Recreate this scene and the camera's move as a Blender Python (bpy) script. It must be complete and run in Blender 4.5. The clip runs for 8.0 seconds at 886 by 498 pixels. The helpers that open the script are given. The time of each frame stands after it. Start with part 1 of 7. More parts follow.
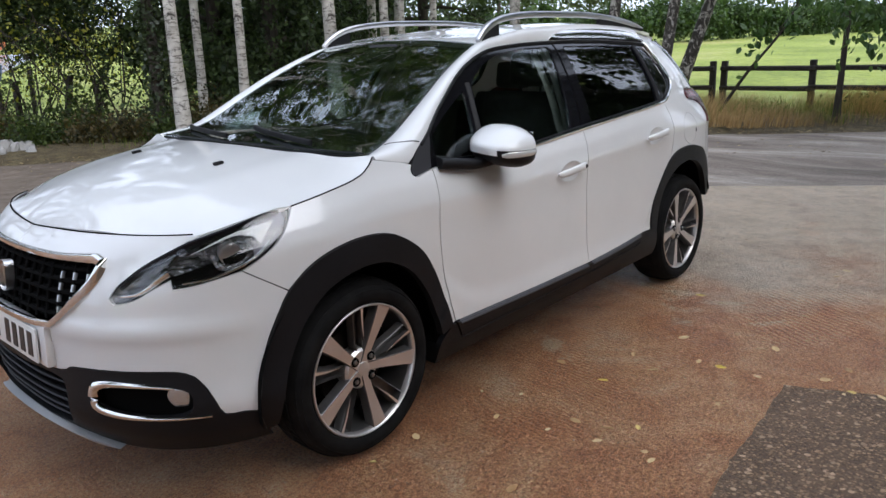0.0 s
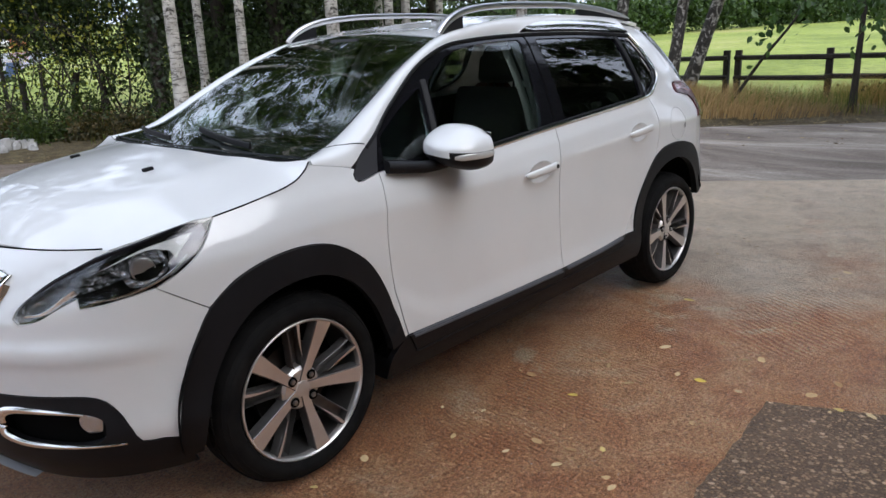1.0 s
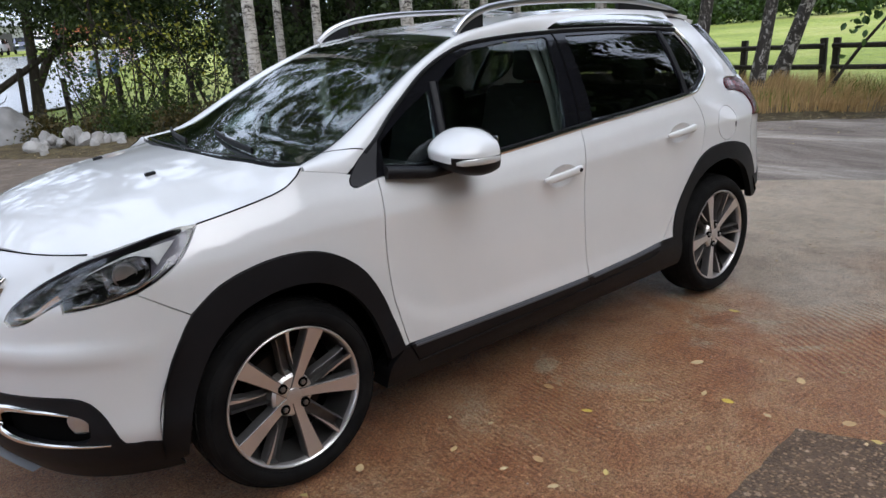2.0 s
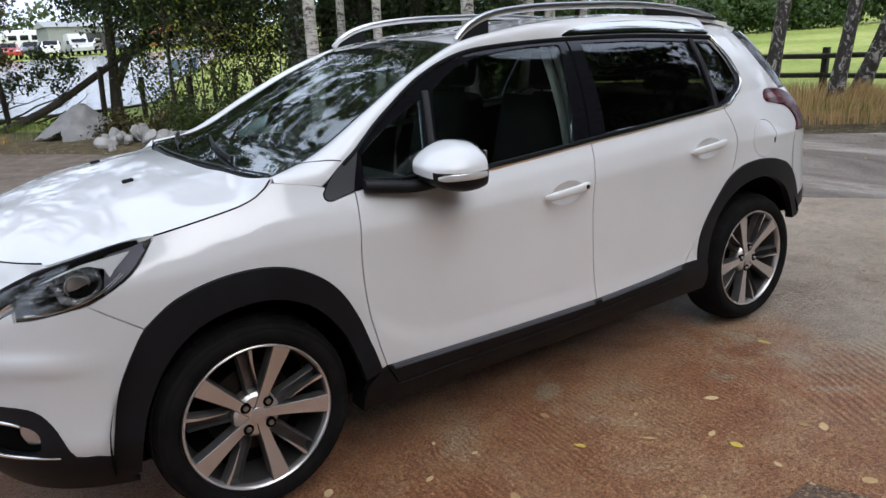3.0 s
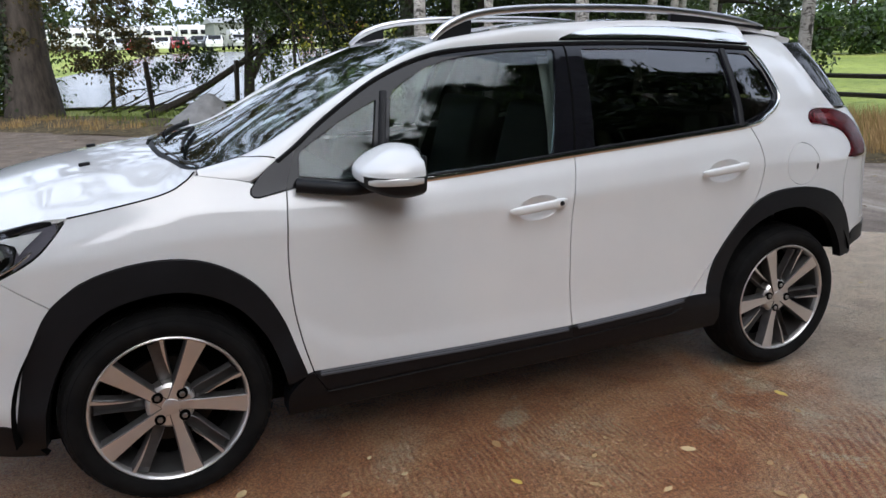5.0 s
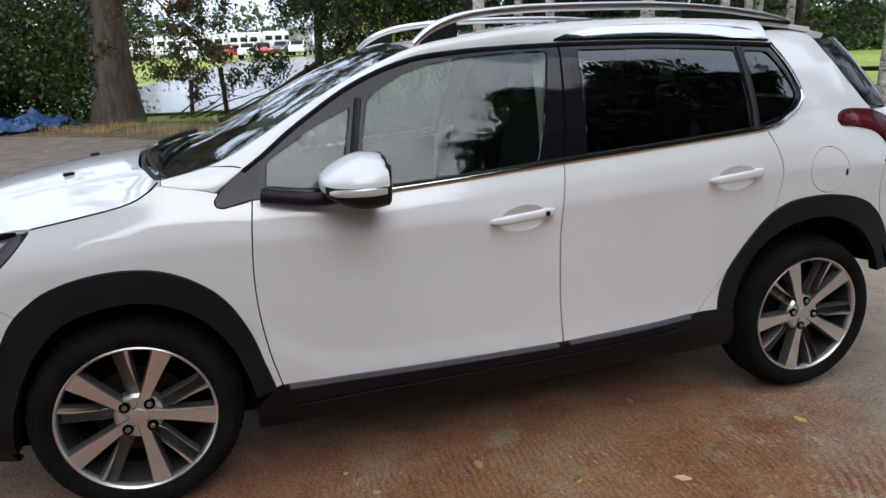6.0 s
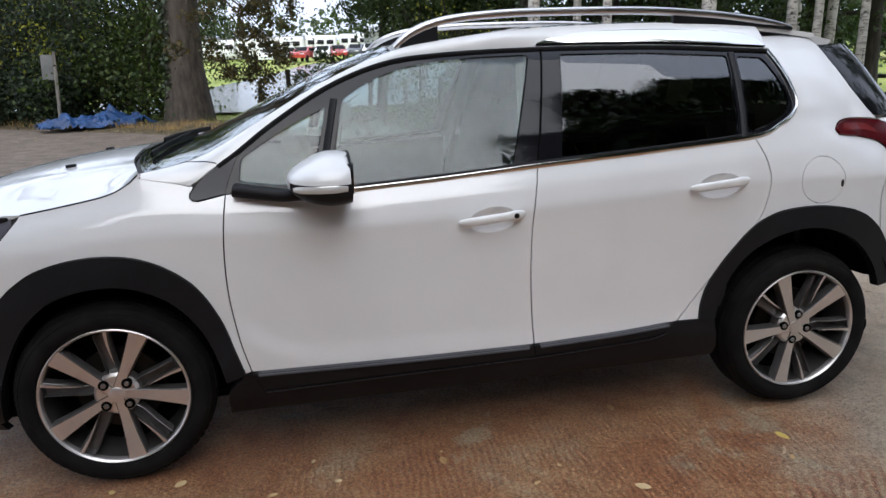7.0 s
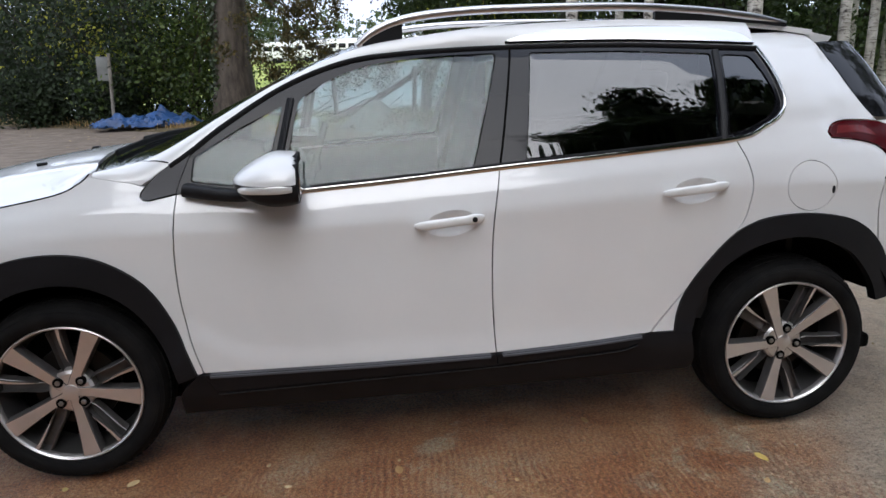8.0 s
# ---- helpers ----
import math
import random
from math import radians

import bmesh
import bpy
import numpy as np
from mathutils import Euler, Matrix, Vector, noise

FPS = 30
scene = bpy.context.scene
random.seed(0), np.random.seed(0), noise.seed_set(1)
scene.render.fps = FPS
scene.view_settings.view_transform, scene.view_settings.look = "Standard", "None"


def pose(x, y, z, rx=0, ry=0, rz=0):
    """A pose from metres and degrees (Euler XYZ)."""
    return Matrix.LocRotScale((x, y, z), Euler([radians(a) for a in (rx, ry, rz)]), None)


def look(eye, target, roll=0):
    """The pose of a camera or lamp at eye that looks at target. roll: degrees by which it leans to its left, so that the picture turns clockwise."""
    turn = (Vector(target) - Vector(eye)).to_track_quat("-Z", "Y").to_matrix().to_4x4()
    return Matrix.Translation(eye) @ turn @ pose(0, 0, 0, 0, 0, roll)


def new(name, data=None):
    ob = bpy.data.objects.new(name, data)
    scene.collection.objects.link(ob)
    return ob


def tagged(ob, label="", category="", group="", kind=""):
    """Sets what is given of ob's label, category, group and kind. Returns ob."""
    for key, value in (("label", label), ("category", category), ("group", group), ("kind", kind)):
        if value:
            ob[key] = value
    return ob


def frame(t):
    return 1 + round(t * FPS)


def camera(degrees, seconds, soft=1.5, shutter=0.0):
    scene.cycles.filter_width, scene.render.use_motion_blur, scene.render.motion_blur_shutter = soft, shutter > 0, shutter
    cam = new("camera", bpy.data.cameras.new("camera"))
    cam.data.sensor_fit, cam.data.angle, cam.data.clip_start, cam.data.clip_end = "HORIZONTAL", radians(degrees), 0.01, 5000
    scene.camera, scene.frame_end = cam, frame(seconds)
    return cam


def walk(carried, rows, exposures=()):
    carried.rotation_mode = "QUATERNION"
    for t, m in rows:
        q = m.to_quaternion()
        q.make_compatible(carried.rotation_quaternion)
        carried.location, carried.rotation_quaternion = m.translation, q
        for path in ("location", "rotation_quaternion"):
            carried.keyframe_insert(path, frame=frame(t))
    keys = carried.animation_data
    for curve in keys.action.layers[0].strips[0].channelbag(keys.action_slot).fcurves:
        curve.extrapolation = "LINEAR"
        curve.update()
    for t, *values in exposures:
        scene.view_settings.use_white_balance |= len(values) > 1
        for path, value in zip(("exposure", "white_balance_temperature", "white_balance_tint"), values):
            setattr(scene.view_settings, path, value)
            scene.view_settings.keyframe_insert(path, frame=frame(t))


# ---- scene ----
cam = camera(62.5, 8.0)
PATH = [
    (0, (-1.555, -1.816, 1.387), (-0.124, -0.521, 0.864), -1.8),
    (0.5, (-1.416, -1.81, 1.392), (0.003, -0.506, 0.857), -1.9),
    (1, (-1.247, -1.871, 1.388), (0.144, -0.54, 0.847), -2.5),
    (1.5, (-1.085, -1.977, 1.398), (0.23, -0.569, 0.861), -3.2),
    (1.7, (-1.047, -1.995, 1.403), (0.228, -0.553, 0.860), -3.3),
    (2.8, (-0.690, -2.062, 1.420), (0.390, -0.472, 0.871), -3.0),
    (3, (-0.639, -2.077, 1.412), (0.423, -0.47, 0.874), -2.8),
    (3.5, (-0.505, -2.108, 1.401), (0.493, -0.459, 0.866), -2.3),
    (4, (-0.32, -2.197, 1.402), (0.546, -0.472, 0.877), -1.6),
    (4.5, (-0.182, -2.263, 1.388), (0.612, -0.503, 0.867), -1.2),
    (5, (-0.023, -2.266, 1.376), (0.73, -0.486, 0.861), -0.7),
    (5.2, (0.062, -2.267, 1.377), (0.791, -0.477, 0.863), -0.8),
    (6.5, (0.486, -2.354, 1.381), (0.923, -0.468, 0.88), -2.0),
    (7, (0.651, -2.428, 1.37), (1.02, -0.526, 0.876), -1.3),
    (7.5, (0.809, -2.424, 1.348), (1.112, -0.509, 0.857), -1.1),
    (8, (0.986, -2.407, 1.354), (1.211, -0.48, 0.866), -1.4),
]
walk(cam, [(t, look(eye, target, roll)) for t, eye, target, roll in PATH])
import mathutils

# ---- light: bright overcast sky, soft sun from ahead of the car on the filming side ----
SUN_ELEVATION, SUN_HEADING = 43.0, 184.0
world = bpy.data.worlds.new("overcast")
scene.world = world
world.use_nodes = True
wn, wl = world.node_tree.nodes, world.node_tree.links
sky = wn.new("ShaderNodeTexSky")
sky.sky_type, sky.sun_disc = "NISHITA", False
sky.sun_elevation, sky.sun_rotation = radians(SUN_ELEVATION), radians(SUN_HEADING)
sky.air_density, sky.dust_density, sky.ozone_density = 1.0, 6.0, 1.0
grey = wn.new("ShaderNodeHueSaturation")
grey.inputs["Saturation"].default_value = 0.5
wl.new(sky.outputs[0], grey.inputs["Color"])
# a cover of bright cloud, a little uneven, over most of the clear sky
cloud = wn.new("ShaderNodeTexNoise")
cloud.inputs["Scale"].default_value, cloud.inputs["Detail"].default_value = 2.2, 4.0
tone = wn.new("ShaderNodeValToRGB")
tone.color_ramp.elements[0].position, tone.color_ramp.elements[0].color = 0.3, (0.685, 0.79, 1.02, 1)
tone.color_ramp.elements[1].position, tone.color_ramp.elements[1].color = 0.7, (0.87, 0.965, 1.17, 1)
bright = wn.new("ShaderNodeVectorMath")
bright.operation = "SCALE"
bright.inputs["Scale"].default_value = 9.5
cover = wn.new("ShaderNodeMix")
cover.data_type = "RGBA"
cover.inputs[0].default_value = 0.85
wl.new(cloud.outputs["Fac"], tone.inputs[0])
wl.new(tone.outputs[0], bright.inputs[0])
wl.new(grey.outputs[0], cover.inputs[6])
wl.new(bright.outputs[0], cover.inputs[7])
wl.new(cover.outputs[2], wn["Background"].inputs[0])
wn["Background"].inputs[1].default_value = 0.14
sun = new("sun", bpy.data.lights.new("sun", "SUN"))
sun.data.energy, sun.data.angle, sun.data.color = 1.65, radians(80), (0.99, 0.98, 0.97)
sun.matrix_world = look((0, 0, 30), (0 - 30 * math.sin(radians(SUN_HEADING)) / math.tan(radians(SUN_ELEVATION)), -30 * math.cos(radians(SUN_HEADING)) / math.tan(radians(SUN_ELEVATION)), 0))
scene.view_settings.exposure = 0.37


# ---- materials ----
class Mat:
    """A small builder of node materials on one Principled shader."""

    def __init__(self, name, color=(0.5, 0.5, 0.5), rough=0.5, metal=0.0, **extra):
        self.mat = bpy.data.materials.new(name)
        self.mat.use_nodes = True
        self.nodes, self.links = self.mat.node_tree.nodes, self.mat.node_tree.links
        self.shader = self.nodes["Principled BSDF"]
        self.set("Base Color", (*color, 1)), self.set("Roughness", rough), self.set("Metallic", metal)
        for key, value in extra.items():
            self.set(key.replace("_", " "), value)
        self._where = None

    def set(self, name, value):
        self.shader.inputs[name].default_value = value

    def put(self, socket, target):
        self.links.new(socket, target)

    def node(self, kind, **inputs):
        n = self.nodes.new(kind)
        for key, value in inputs.items():
            k = int(key[1:]) if key[0] == "i" and key[1:].isdigit() else key.replace("_", " ")
            if isinstance(value, bpy.types.NodeSocket):
                self.links.new(value, n.inputs[k])
            else:
                n.inputs[k].default_value = value
        return n

    def where(self):
        if not self._where:
            self._where = self.nodes.new("ShaderNodeTexCoord").outputs["Object"]
        return self._where

    def stretched(self, scale=(1, 1, 1), turn=(0, 0, 0)):
        return self.node("ShaderNodeMapping", Vector=self.where(), Scale=scale, Rotation=[radians(a) for a in turn]).outputs[0]

    def noise(self, scale, detail=4.0, rough=0.55, at=None, distort=0.0):
        return self.node("ShaderNodeTexNoise", Vector=at or self.where(), Scale=scale, Detail=detail, Roughness=rough, Distortion=distort).outputs["Fac"]

    def ramp(self, fac, stops):
        n = self.node("ShaderNodeValToRGB", Fac=fac)
        while len(n.color_ramp.elements) < len(stops):
            n.color_ramp.elements.new(0.5)
        for e, (p, c) in zip(n.color_ramp.elements, stops):
            e.position, e.color = p, (*(c if isinstance(c, tuple) else (c, c, c)), 1)
        return n.outputs[0]

    def mix(self, fac, a, b, kind="MIX"):
        n = self.nodes.new("ShaderNodeMix")
        n.data_type, n.blend_type = "RGBA", kind
        for i, v in ((0, fac), (6, a), (7, b)):
            if isinstance(v, bpy.types.NodeSocket):
                self.links.new(v, n.inputs[i])
            else:
                n.inputs[i].default_value = (*v, 1) if isinstance(v, tuple) else v
        return n.outputs[2]

    def math(self, kind, a, b=0.0):
        n = self.nodes.new("ShaderNodeMath")
        n.operation = kind
        for i, v in enumerate((a, b)):
            if isinstance(v, bpy.types.NodeSocket):
                self.links.new(v, n.inputs[i])
            else:
                n.inputs[i].default_value = v
        return n.outputs[0]

    def color(self, socket):
        self.put(socket, self.shader.inputs["Base Color"])
        return self

    def roughness(self, socket):
        self.put(socket, self.shader.inputs["Roughness"])
        return self

    def bump(self, height, strength=0.3, distance=0.01):
        n = self.node("ShaderNodeBump", Height=height, Strength=strength, Distance=distance)
        self.put(n.outputs[0], self.shader.inputs["Normal"])
        return self

    def random(self):
        return self.nodes.new("ShaderNodeObjectInfo").outputs["Random"]

    def island(self):
        return self.nodes.new("ShaderNodeNewGeometry").outputs["Random Per Island"]


def paint_white():
    m = Mat("white_paint", (0.80, 0.80, 0.79), 0.32, 0.0, Coat_Weight=1.0, Coat_Roughness=0.012, Coat_IOR=1.75, Specular_IOR_Level=0.15)
    n = m.noise(3.0, 5)
    m.color(m.ramp(n, [(0.3, (0.77, 0.775, 0.775)), (0.75, (0.82, 0.82, 0.815))]))
    m.roughness(m.ramp(m.noise(40, 3), [(0.3, 0.3), (0.7, 0.38)]))
    return m.mat


def plastic_black():
    m = Mat("black_plastic", (0.02, 0.02, 0.022), 0.48, 0.0, Specular_IOR_Level=0.22)
    m.color(m.ramp(m.noise(6, 5), [(0.3, (0.0075, 0.0077, 0.0090)), (0.8, (0.014, 0.0143, 0.0165))]))
    m.bump(m.noise(900, 2), 0.25, 0.001)
    return m.mat


def rubber():
    m = Mat("tyre_rubber", (0.02, 0.02, 0.02), 0.8, 0.0, Specular_IOR_Level=0.15)
    m.color(m.ramp(m.noise(14, 6), [(0.35, (0.005, 0.005, 0.0055)), (0.75, (0.014, 0.0135, 0.013))]))
    m.bump(m.noise(300, 3), 0.3, 0.001)
    return m.mat


def alloy_cut():
    m = Mat("machined_alloy", (0.62, 0.60, 0.58), 0.3, 0.85)
    m.color(m.ramp(m.noise(9, 4), [(0.3, (0.70, 0.67, 0.65)), (0.75, (0.80, 0.77, 0.75))]))
    m.roughness(m.ramp(m.noise(40, 4), [(0.3, 0.33), (0.7, 0.42)]))
    return m.mat


def alloy_dark():
    m = Mat("painted_alloy", (0.09, 0.085, 0.085), 0.38, 0.6)
    m.color(m.ramp(m.noise(25, 5), [(0.3, (0.125, 0.120, 0.120)), (0.75, (0.185, 0.177, 0.173))]))
    return m.mat


def glass(name, tint, ior=1.8):
    return Mat(name, tint, 0.0, 0.0, Transmission_Weight=1.0, IOR=ior).mat


def lamp_bowl():
    """Dark smoked chrome inside a lamp, facetted and crumpled."""
    m = Mat("smoked_lamp_chrome", (.10, .10, .11), .18, .9)
    cells = m.node("ShaderNodeTexVoronoi", Vector=m.stretched((1, 1, 2.2), (0, 0, 0)), Scale=42.0)
    rough = m.noise(30, 4, .65)
    m.color(m.ramp(rough, [(.36, (.05, .05, .055)), (.50, (.22, .22, .23)), (.60, (.55, .55, .56))]))
    m.bump(m.math("ADD", m.math("MULTIPLY", cells.outputs["Distance"], .8), rough), 1.0, .02)
    return m.mat


WHITE, BLACK, RUBBER, ALLOY, DARK_ALLOY = paint_white(), plastic_black(), rubber(), alloy_cut(), alloy_dark()
GLOSS = Mat("gloss_black_trim", (0.008, 0.008, 0.010), 0.06, 0.0, Specular_IOR_Level=0.3).mat
# lighter grey: the sky's highlight on the cladding chamfer is put into the colour
CLADDING_EDGE = Mat("lit_edge_plastic", (0.055, 0.054, 0.06), 0.35).mat
CORNER = Mat("grey_corner_plastic", (0.030, 0.030, 0.034), 0.42).mat
CHROME = Mat("chrome", (0.78, 0.77, 0.75), 0.09, 1.0).mat
SATIN = Mat("satin_aluminium", (0.62, 0.62, 0.63), 0.28, 1.0).mat
SILVER_PLASTIC = Mat("silver_plastic", (0.66, 0.67, 0.68), 0.35, 0.2).mat
LAMP_SILVER = Mat("lamp_reflector", (0.55, 0.55, 0.54), 0.22, 0.8).mat
HANDLE_WHITE = Mat("white_handle_paint", (0.80, 0.80, 0.79), 0.3, 0.0, Coat_Weight=0.8, Coat_Roughness=0.05).mat
SCREEN = glass("windscreen_glass", (0.50, 0.61, 0.59), 1.74)
CLEAR = glass("clear_glass", (0.55, 0.64, 0.62), 1.50)
PRIVACY = glass("privacy_glass", (0.12, 0.12, 0.125), 1.86)
LENS = glass("lamp_lens", (0.97, 0.98, 0.98), 1.5)
RED_LENS = Mat("red_lamp_lens", (0.065, 0.002, 0.004), 0.16, 0.0, Specular_IOR_Level=0.2).mat
AMBER = Mat("indicator_lens", (0.72, 0.72, 0.71), 0.12, 0.3, Coat_Weight=1.0).mat
MIRROR = Mat("mirror_glass", (0.85, 0.87, 0.88), 0.01, 1.0).mat
# near-black for gaps, hollows and grille bars: their shade is in the colour
VOID = Mat("void_black", (0.002, 0.002, 0.002), 0.95, 0.0, Specular_IOR_Level=0.1).mat
BRAKE = Mat("brake_disc", (0.035, 0.03, 0.027), 0.5, 0.8).mat
CABIN = Mat("cabin_plastic", (0.012, 0.012, 0.013), 0.6).mat
FABRIC = Mat("seat_fabric", (0.014, 0.014, 0.015), 0.9).mat
LINING = Mat("headlining", (0.20, 0.20, 0.19), 0.9).mat
BARREL = Mat("wheel_barrel_grey", (0.36, 0.355, 0.35), 0.28, 0.9).mat
TIP = Mat("lilac_lamp_panel", (0.13, 0.125, 0.155), 0.3, 0.2).mat
LAMP_BOWL = lamp_bowl()
WHITE_LENS = Mat("white_lamp_guide", (0.58, 0.59, 0.60), 0.3).mat
PLATE = Mat("plate_white", (0.78, 0.78, 0.76), 0.3).mat
INK = Mat("plate_ink", (0.015, 0.015, 0.015), 0.4).mat


# ---- meshes ----
def mesh(name, verts, faces, sharp=38.0):
    me = bpy.data.meshes.new(name)
    me.from_pydata([tuple(map(float, v)) for v in verts], [], [tuple(map(int, f)) for f in faces])
    me.validate()
    me.update()
    if sharp:
        me.shade_smooth()
        me.set_sharp_from_angle(angle=radians(sharp))
    return me


def part(name, data, material, parent=None, label=""):
    """Links a mesh or bmesh as one object, under a thing or under a part."""
    if isinstance(data, bmesh.types.BMesh):
        me = bpy.data.meshes.new(name)
        data.to_mesh(me)
        data.free()
        me.shade_smooth()
        me.set_sharp_from_angle(angle=radians(38))
        data = me
    if material and not data.materials:
        data.materials.append(material)
    ob = new(name, data)
    ob.parent = parent
    if label:
        tagged(ob, label)
    return ob


def thing(name, place=(0, 0, 0), turn=0.0, label="", category="", group="", kind=""):
    ob = new(name)
    ob.empty_display_size = 0.1
    ob.matrix_basis = pose(*place, 0, 0, turn)
    return tagged(ob, label, category, group, kind)


def spline(points, step=0.02, closed=False):
    """A smooth line (Catmull-Rom) through the points, sampled about every step metres."""
    p = [np.array(q, float) for q in points]
    ends = (p[-1], p[0], p[1]) if closed else (2 * p[0] - p[1], None, 2 * p[-1] - p[-2])
    row = [ends[0], *p, *((ends[1], ends[2]) if closed else (ends[2],))]
    out = []
    for a, b, c, d in zip(row, row[1:], row[2:], row[3:]):
        n = max(1, int(np.linalg.norm(c - b) / step))
        for k in range(n):
            t = k / n
            out.append(0.5 * (2 * b + (c - a) * t + (2 * a - 5 * b + 4 * c - d) * t**2 + (3 * b - a - 3 * c + d) * t**3))
    if not closed:
        out.append(p[-1])
    return np.array(out)


def outline_of(*lines, step=0.02):
    """A closed outline of smooth lines that meet in corners."""
    pts = [spline(line, step) for line in lines]
    loop = np.concatenate(pts)
    keep = np.hypot(*(loop - np.roll(loop, 1, 0)).T) > 1e-4
    loop = loop[keep]
    return loop if signed_area(loop) > 0 else loop[::-1]


def signed_area(p):
    return 0.5 * np.sum(p[:, 0] * np.roll(p[:, 1], -1) - np.roll(p[:, 0], -1) * p[:, 1])


def shrunk(loop, d):
    """The loop moved inwards by d."""
    a, b = loop - np.roll(loop, 1, 0), np.roll(loop, -1, 0) - loop
    n = np.stack([-(a[:, 1] + 0), a[:, 0]], 1) / np.linalg.norm(a, axis=1)[:, None] + np.stack([-b[:, 1], b[:, 0]], 1) / np.linalg.norm(b, axis=1)[:, None]
    ln = np.linalg.norm(n, axis=1)[:, None]
    return loop + n / np.maximum(ln, 0.6) * d * np.minimum(2 / np.maximum(ln, 0.6), 1.6)


def inside(pts, loop):
    x, y = pts[:, 0], pts[:, 1]
    hit = np.zeros(len(pts), bool)
    for (ax, ay), (bx, by) in zip(loop, np.roll(loop, -1, 0)):
        if ay != by:
            hit ^= ((ay > y) != (by > y)) & (x < (bx - ax) * (y - ay) / (by - ay) + ax)
    return hit


def near_loop(pts, loop, d):
    best = np.full(len(pts), 1e9)
    for a, b in zip(loop, np.roll(loop, -1, 0)):
        ab = b - a
        t = np.clip(((pts - a) @ ab) / max(ab @ ab, 1e-12), 0, 1)
        best = np.minimum(best, np.hypot(*(pts - a - t[:, None] * ab).T))
    return best < d


def filled(loop, step, holes=()):
    """Triangles over a loop of the plane, less its holes: points, triangles, rim edges."""
    lo, hi = loop.min(0), loop.max(0)
    gx, gy = np.meshgrid(np.arange(lo[0], hi[0], step), np.arange(lo[1], hi[1], step * 0.87))
    gx = gx + (np.arange(gx.shape[0]) % 2)[:, None] * step / 2
    pts = np.stack([gx.ravel(), gy.ravel()], 1)
    pts = pts[inside(pts, loop)] if len(pts) else pts.reshape(0, 2)
    for h in (loop, *holes):
        if len(pts):
            pts = pts[~near_loop(pts, h, step * 0.45)]
    for h in holes:
        if len(pts):
            pts = pts[~inside(pts, h)]
    verts, edges = list(map(Vector, loop)), []
    edges += [(i, (i + 1) % len(loop)) for i in range(len(loop))]
    for h in holes:
        k = len(verts)
        verts += list(map(Vector, h))
        edges += [(k + i, k + (i + 1) % len(h)) for i in range(len(h))]
    verts += list(map(Vector, pts))
    v, _, f, *_ = mathutils.geometry.delaunay_2d_cdt(verts, edges, [], 0, 1e-6)
    v = np.array([tuple(p) for p in v])
    f = np.array([tuple(t) for t in f if len(t) == 3])
    mid = v[f].mean(1)
    ok = inside(mid, loop)
    for h in holes:
        ok &= ~inside(mid, h)
    f = f[ok]
    a = v[f]
    flip = np.cross(a[:, 1] - a[:, 0], a[:, 2] - a[:, 0]) < 0
    f[flip] = f[flip][:, ::-1]
    seen = {}
    for t in f:
        for i in range(3):
            e = (t[i], t[(i + 1) % 3])
            seen[tuple(sorted(e))] = None if tuple(sorted(e)) in seen else e
    return v, f, [e for e in seen.values() if e]


class Sheet(tuple):
    """Verts and faces of a curved sheet, with its true normals: facing says 1 front, -1 back, 0 rim for each face."""

    normals, facing = None, None

    def shaded(self, normals, facing):
        self.normals, self.facing = np.asarray(normals), np.asarray(facing)
        return self


def skin(name, loop, surface, thick=0.014, step=0.035, gap=0.0, holes=(), out=0.0, closed=False, soft=0.006):
    """A sheet of a curved surface(u, v, out) within a loop of its plane, with a turned-in rim; closed: with a back."""
    loop = shrunk(np.asarray(loop), gap) if gap else np.asarray(loop)
    loop = loop if signed_area(loop) > 0 else loop[::-1]
    v, f, rim = filled(loop, step, holes)
    top, low = surface(v[:, 0], v[:, 1], out), surface(v[:, 0], v[:, 1], out - thick)
    along = surface(v[:, 0] + soft, v[:, 1], out) - surface(v[:, 0] - soft, v[:, 1], out)
    up = surface(v[:, 0], v[:, 1] + soft, out) - surface(v[:, 0], v[:, 1] - soft, out)
    nrm = np.cross(along, up)
    nrm /= np.linalg.norm(nrm, axis=1)[:, None] + 1e-12
    ids = sorted({i for e in rim for i in e})
    at = {i: len(v) + k for k, i in enumerate(ids)}
    if closed:
        verts = np.concatenate([top, low])
        faces = [*map(tuple, f), *(tuple(t[::-1] + len(v)) for t in f), *((a, a + len(v), b + len(v), b) for a, b in rim)]
        nrm, facing = np.concatenate([nrm, nrm]), [1] * len(f) + [-1] * len(f) + [0] * len(rim)
    else:
        verts = np.concatenate([top, low[ids]])
        faces = [*map(tuple, f), *((a, at[a], at[b], b) for a, b in rim)]
        nrm, facing = np.concatenate([nrm, nrm[ids]]), [1] * len(f) + [0] * len(rim)
    return Sheet((verts, faces)).shaded(nrm, facing)


def shaped(name, data):
    """A mesh of verts and faces; a curved sheet keeps its own normals."""
    me = mesh(name, *data)
    if isinstance(data, Sheet) and len(me.polygons) == len(data[1]):
        ids, flat = np.zeros(len(me.loops), np.int32), np.zeros(len(me.polygons) * 3, np.float32)
        me.loops.foreach_get("vertex_index", ids)
        me.polygons.foreach_get("normal", flat)
        face = np.repeat(np.arange(len(me.polygons)), [p.loop_total for p in me.polygons])
        side = data.facing[face][:, None]
        me.normals_split_custom_set(np.where(side == 0, flat.reshape(-1, 3)[face], data.normals[ids] * side).tolist())
    return me


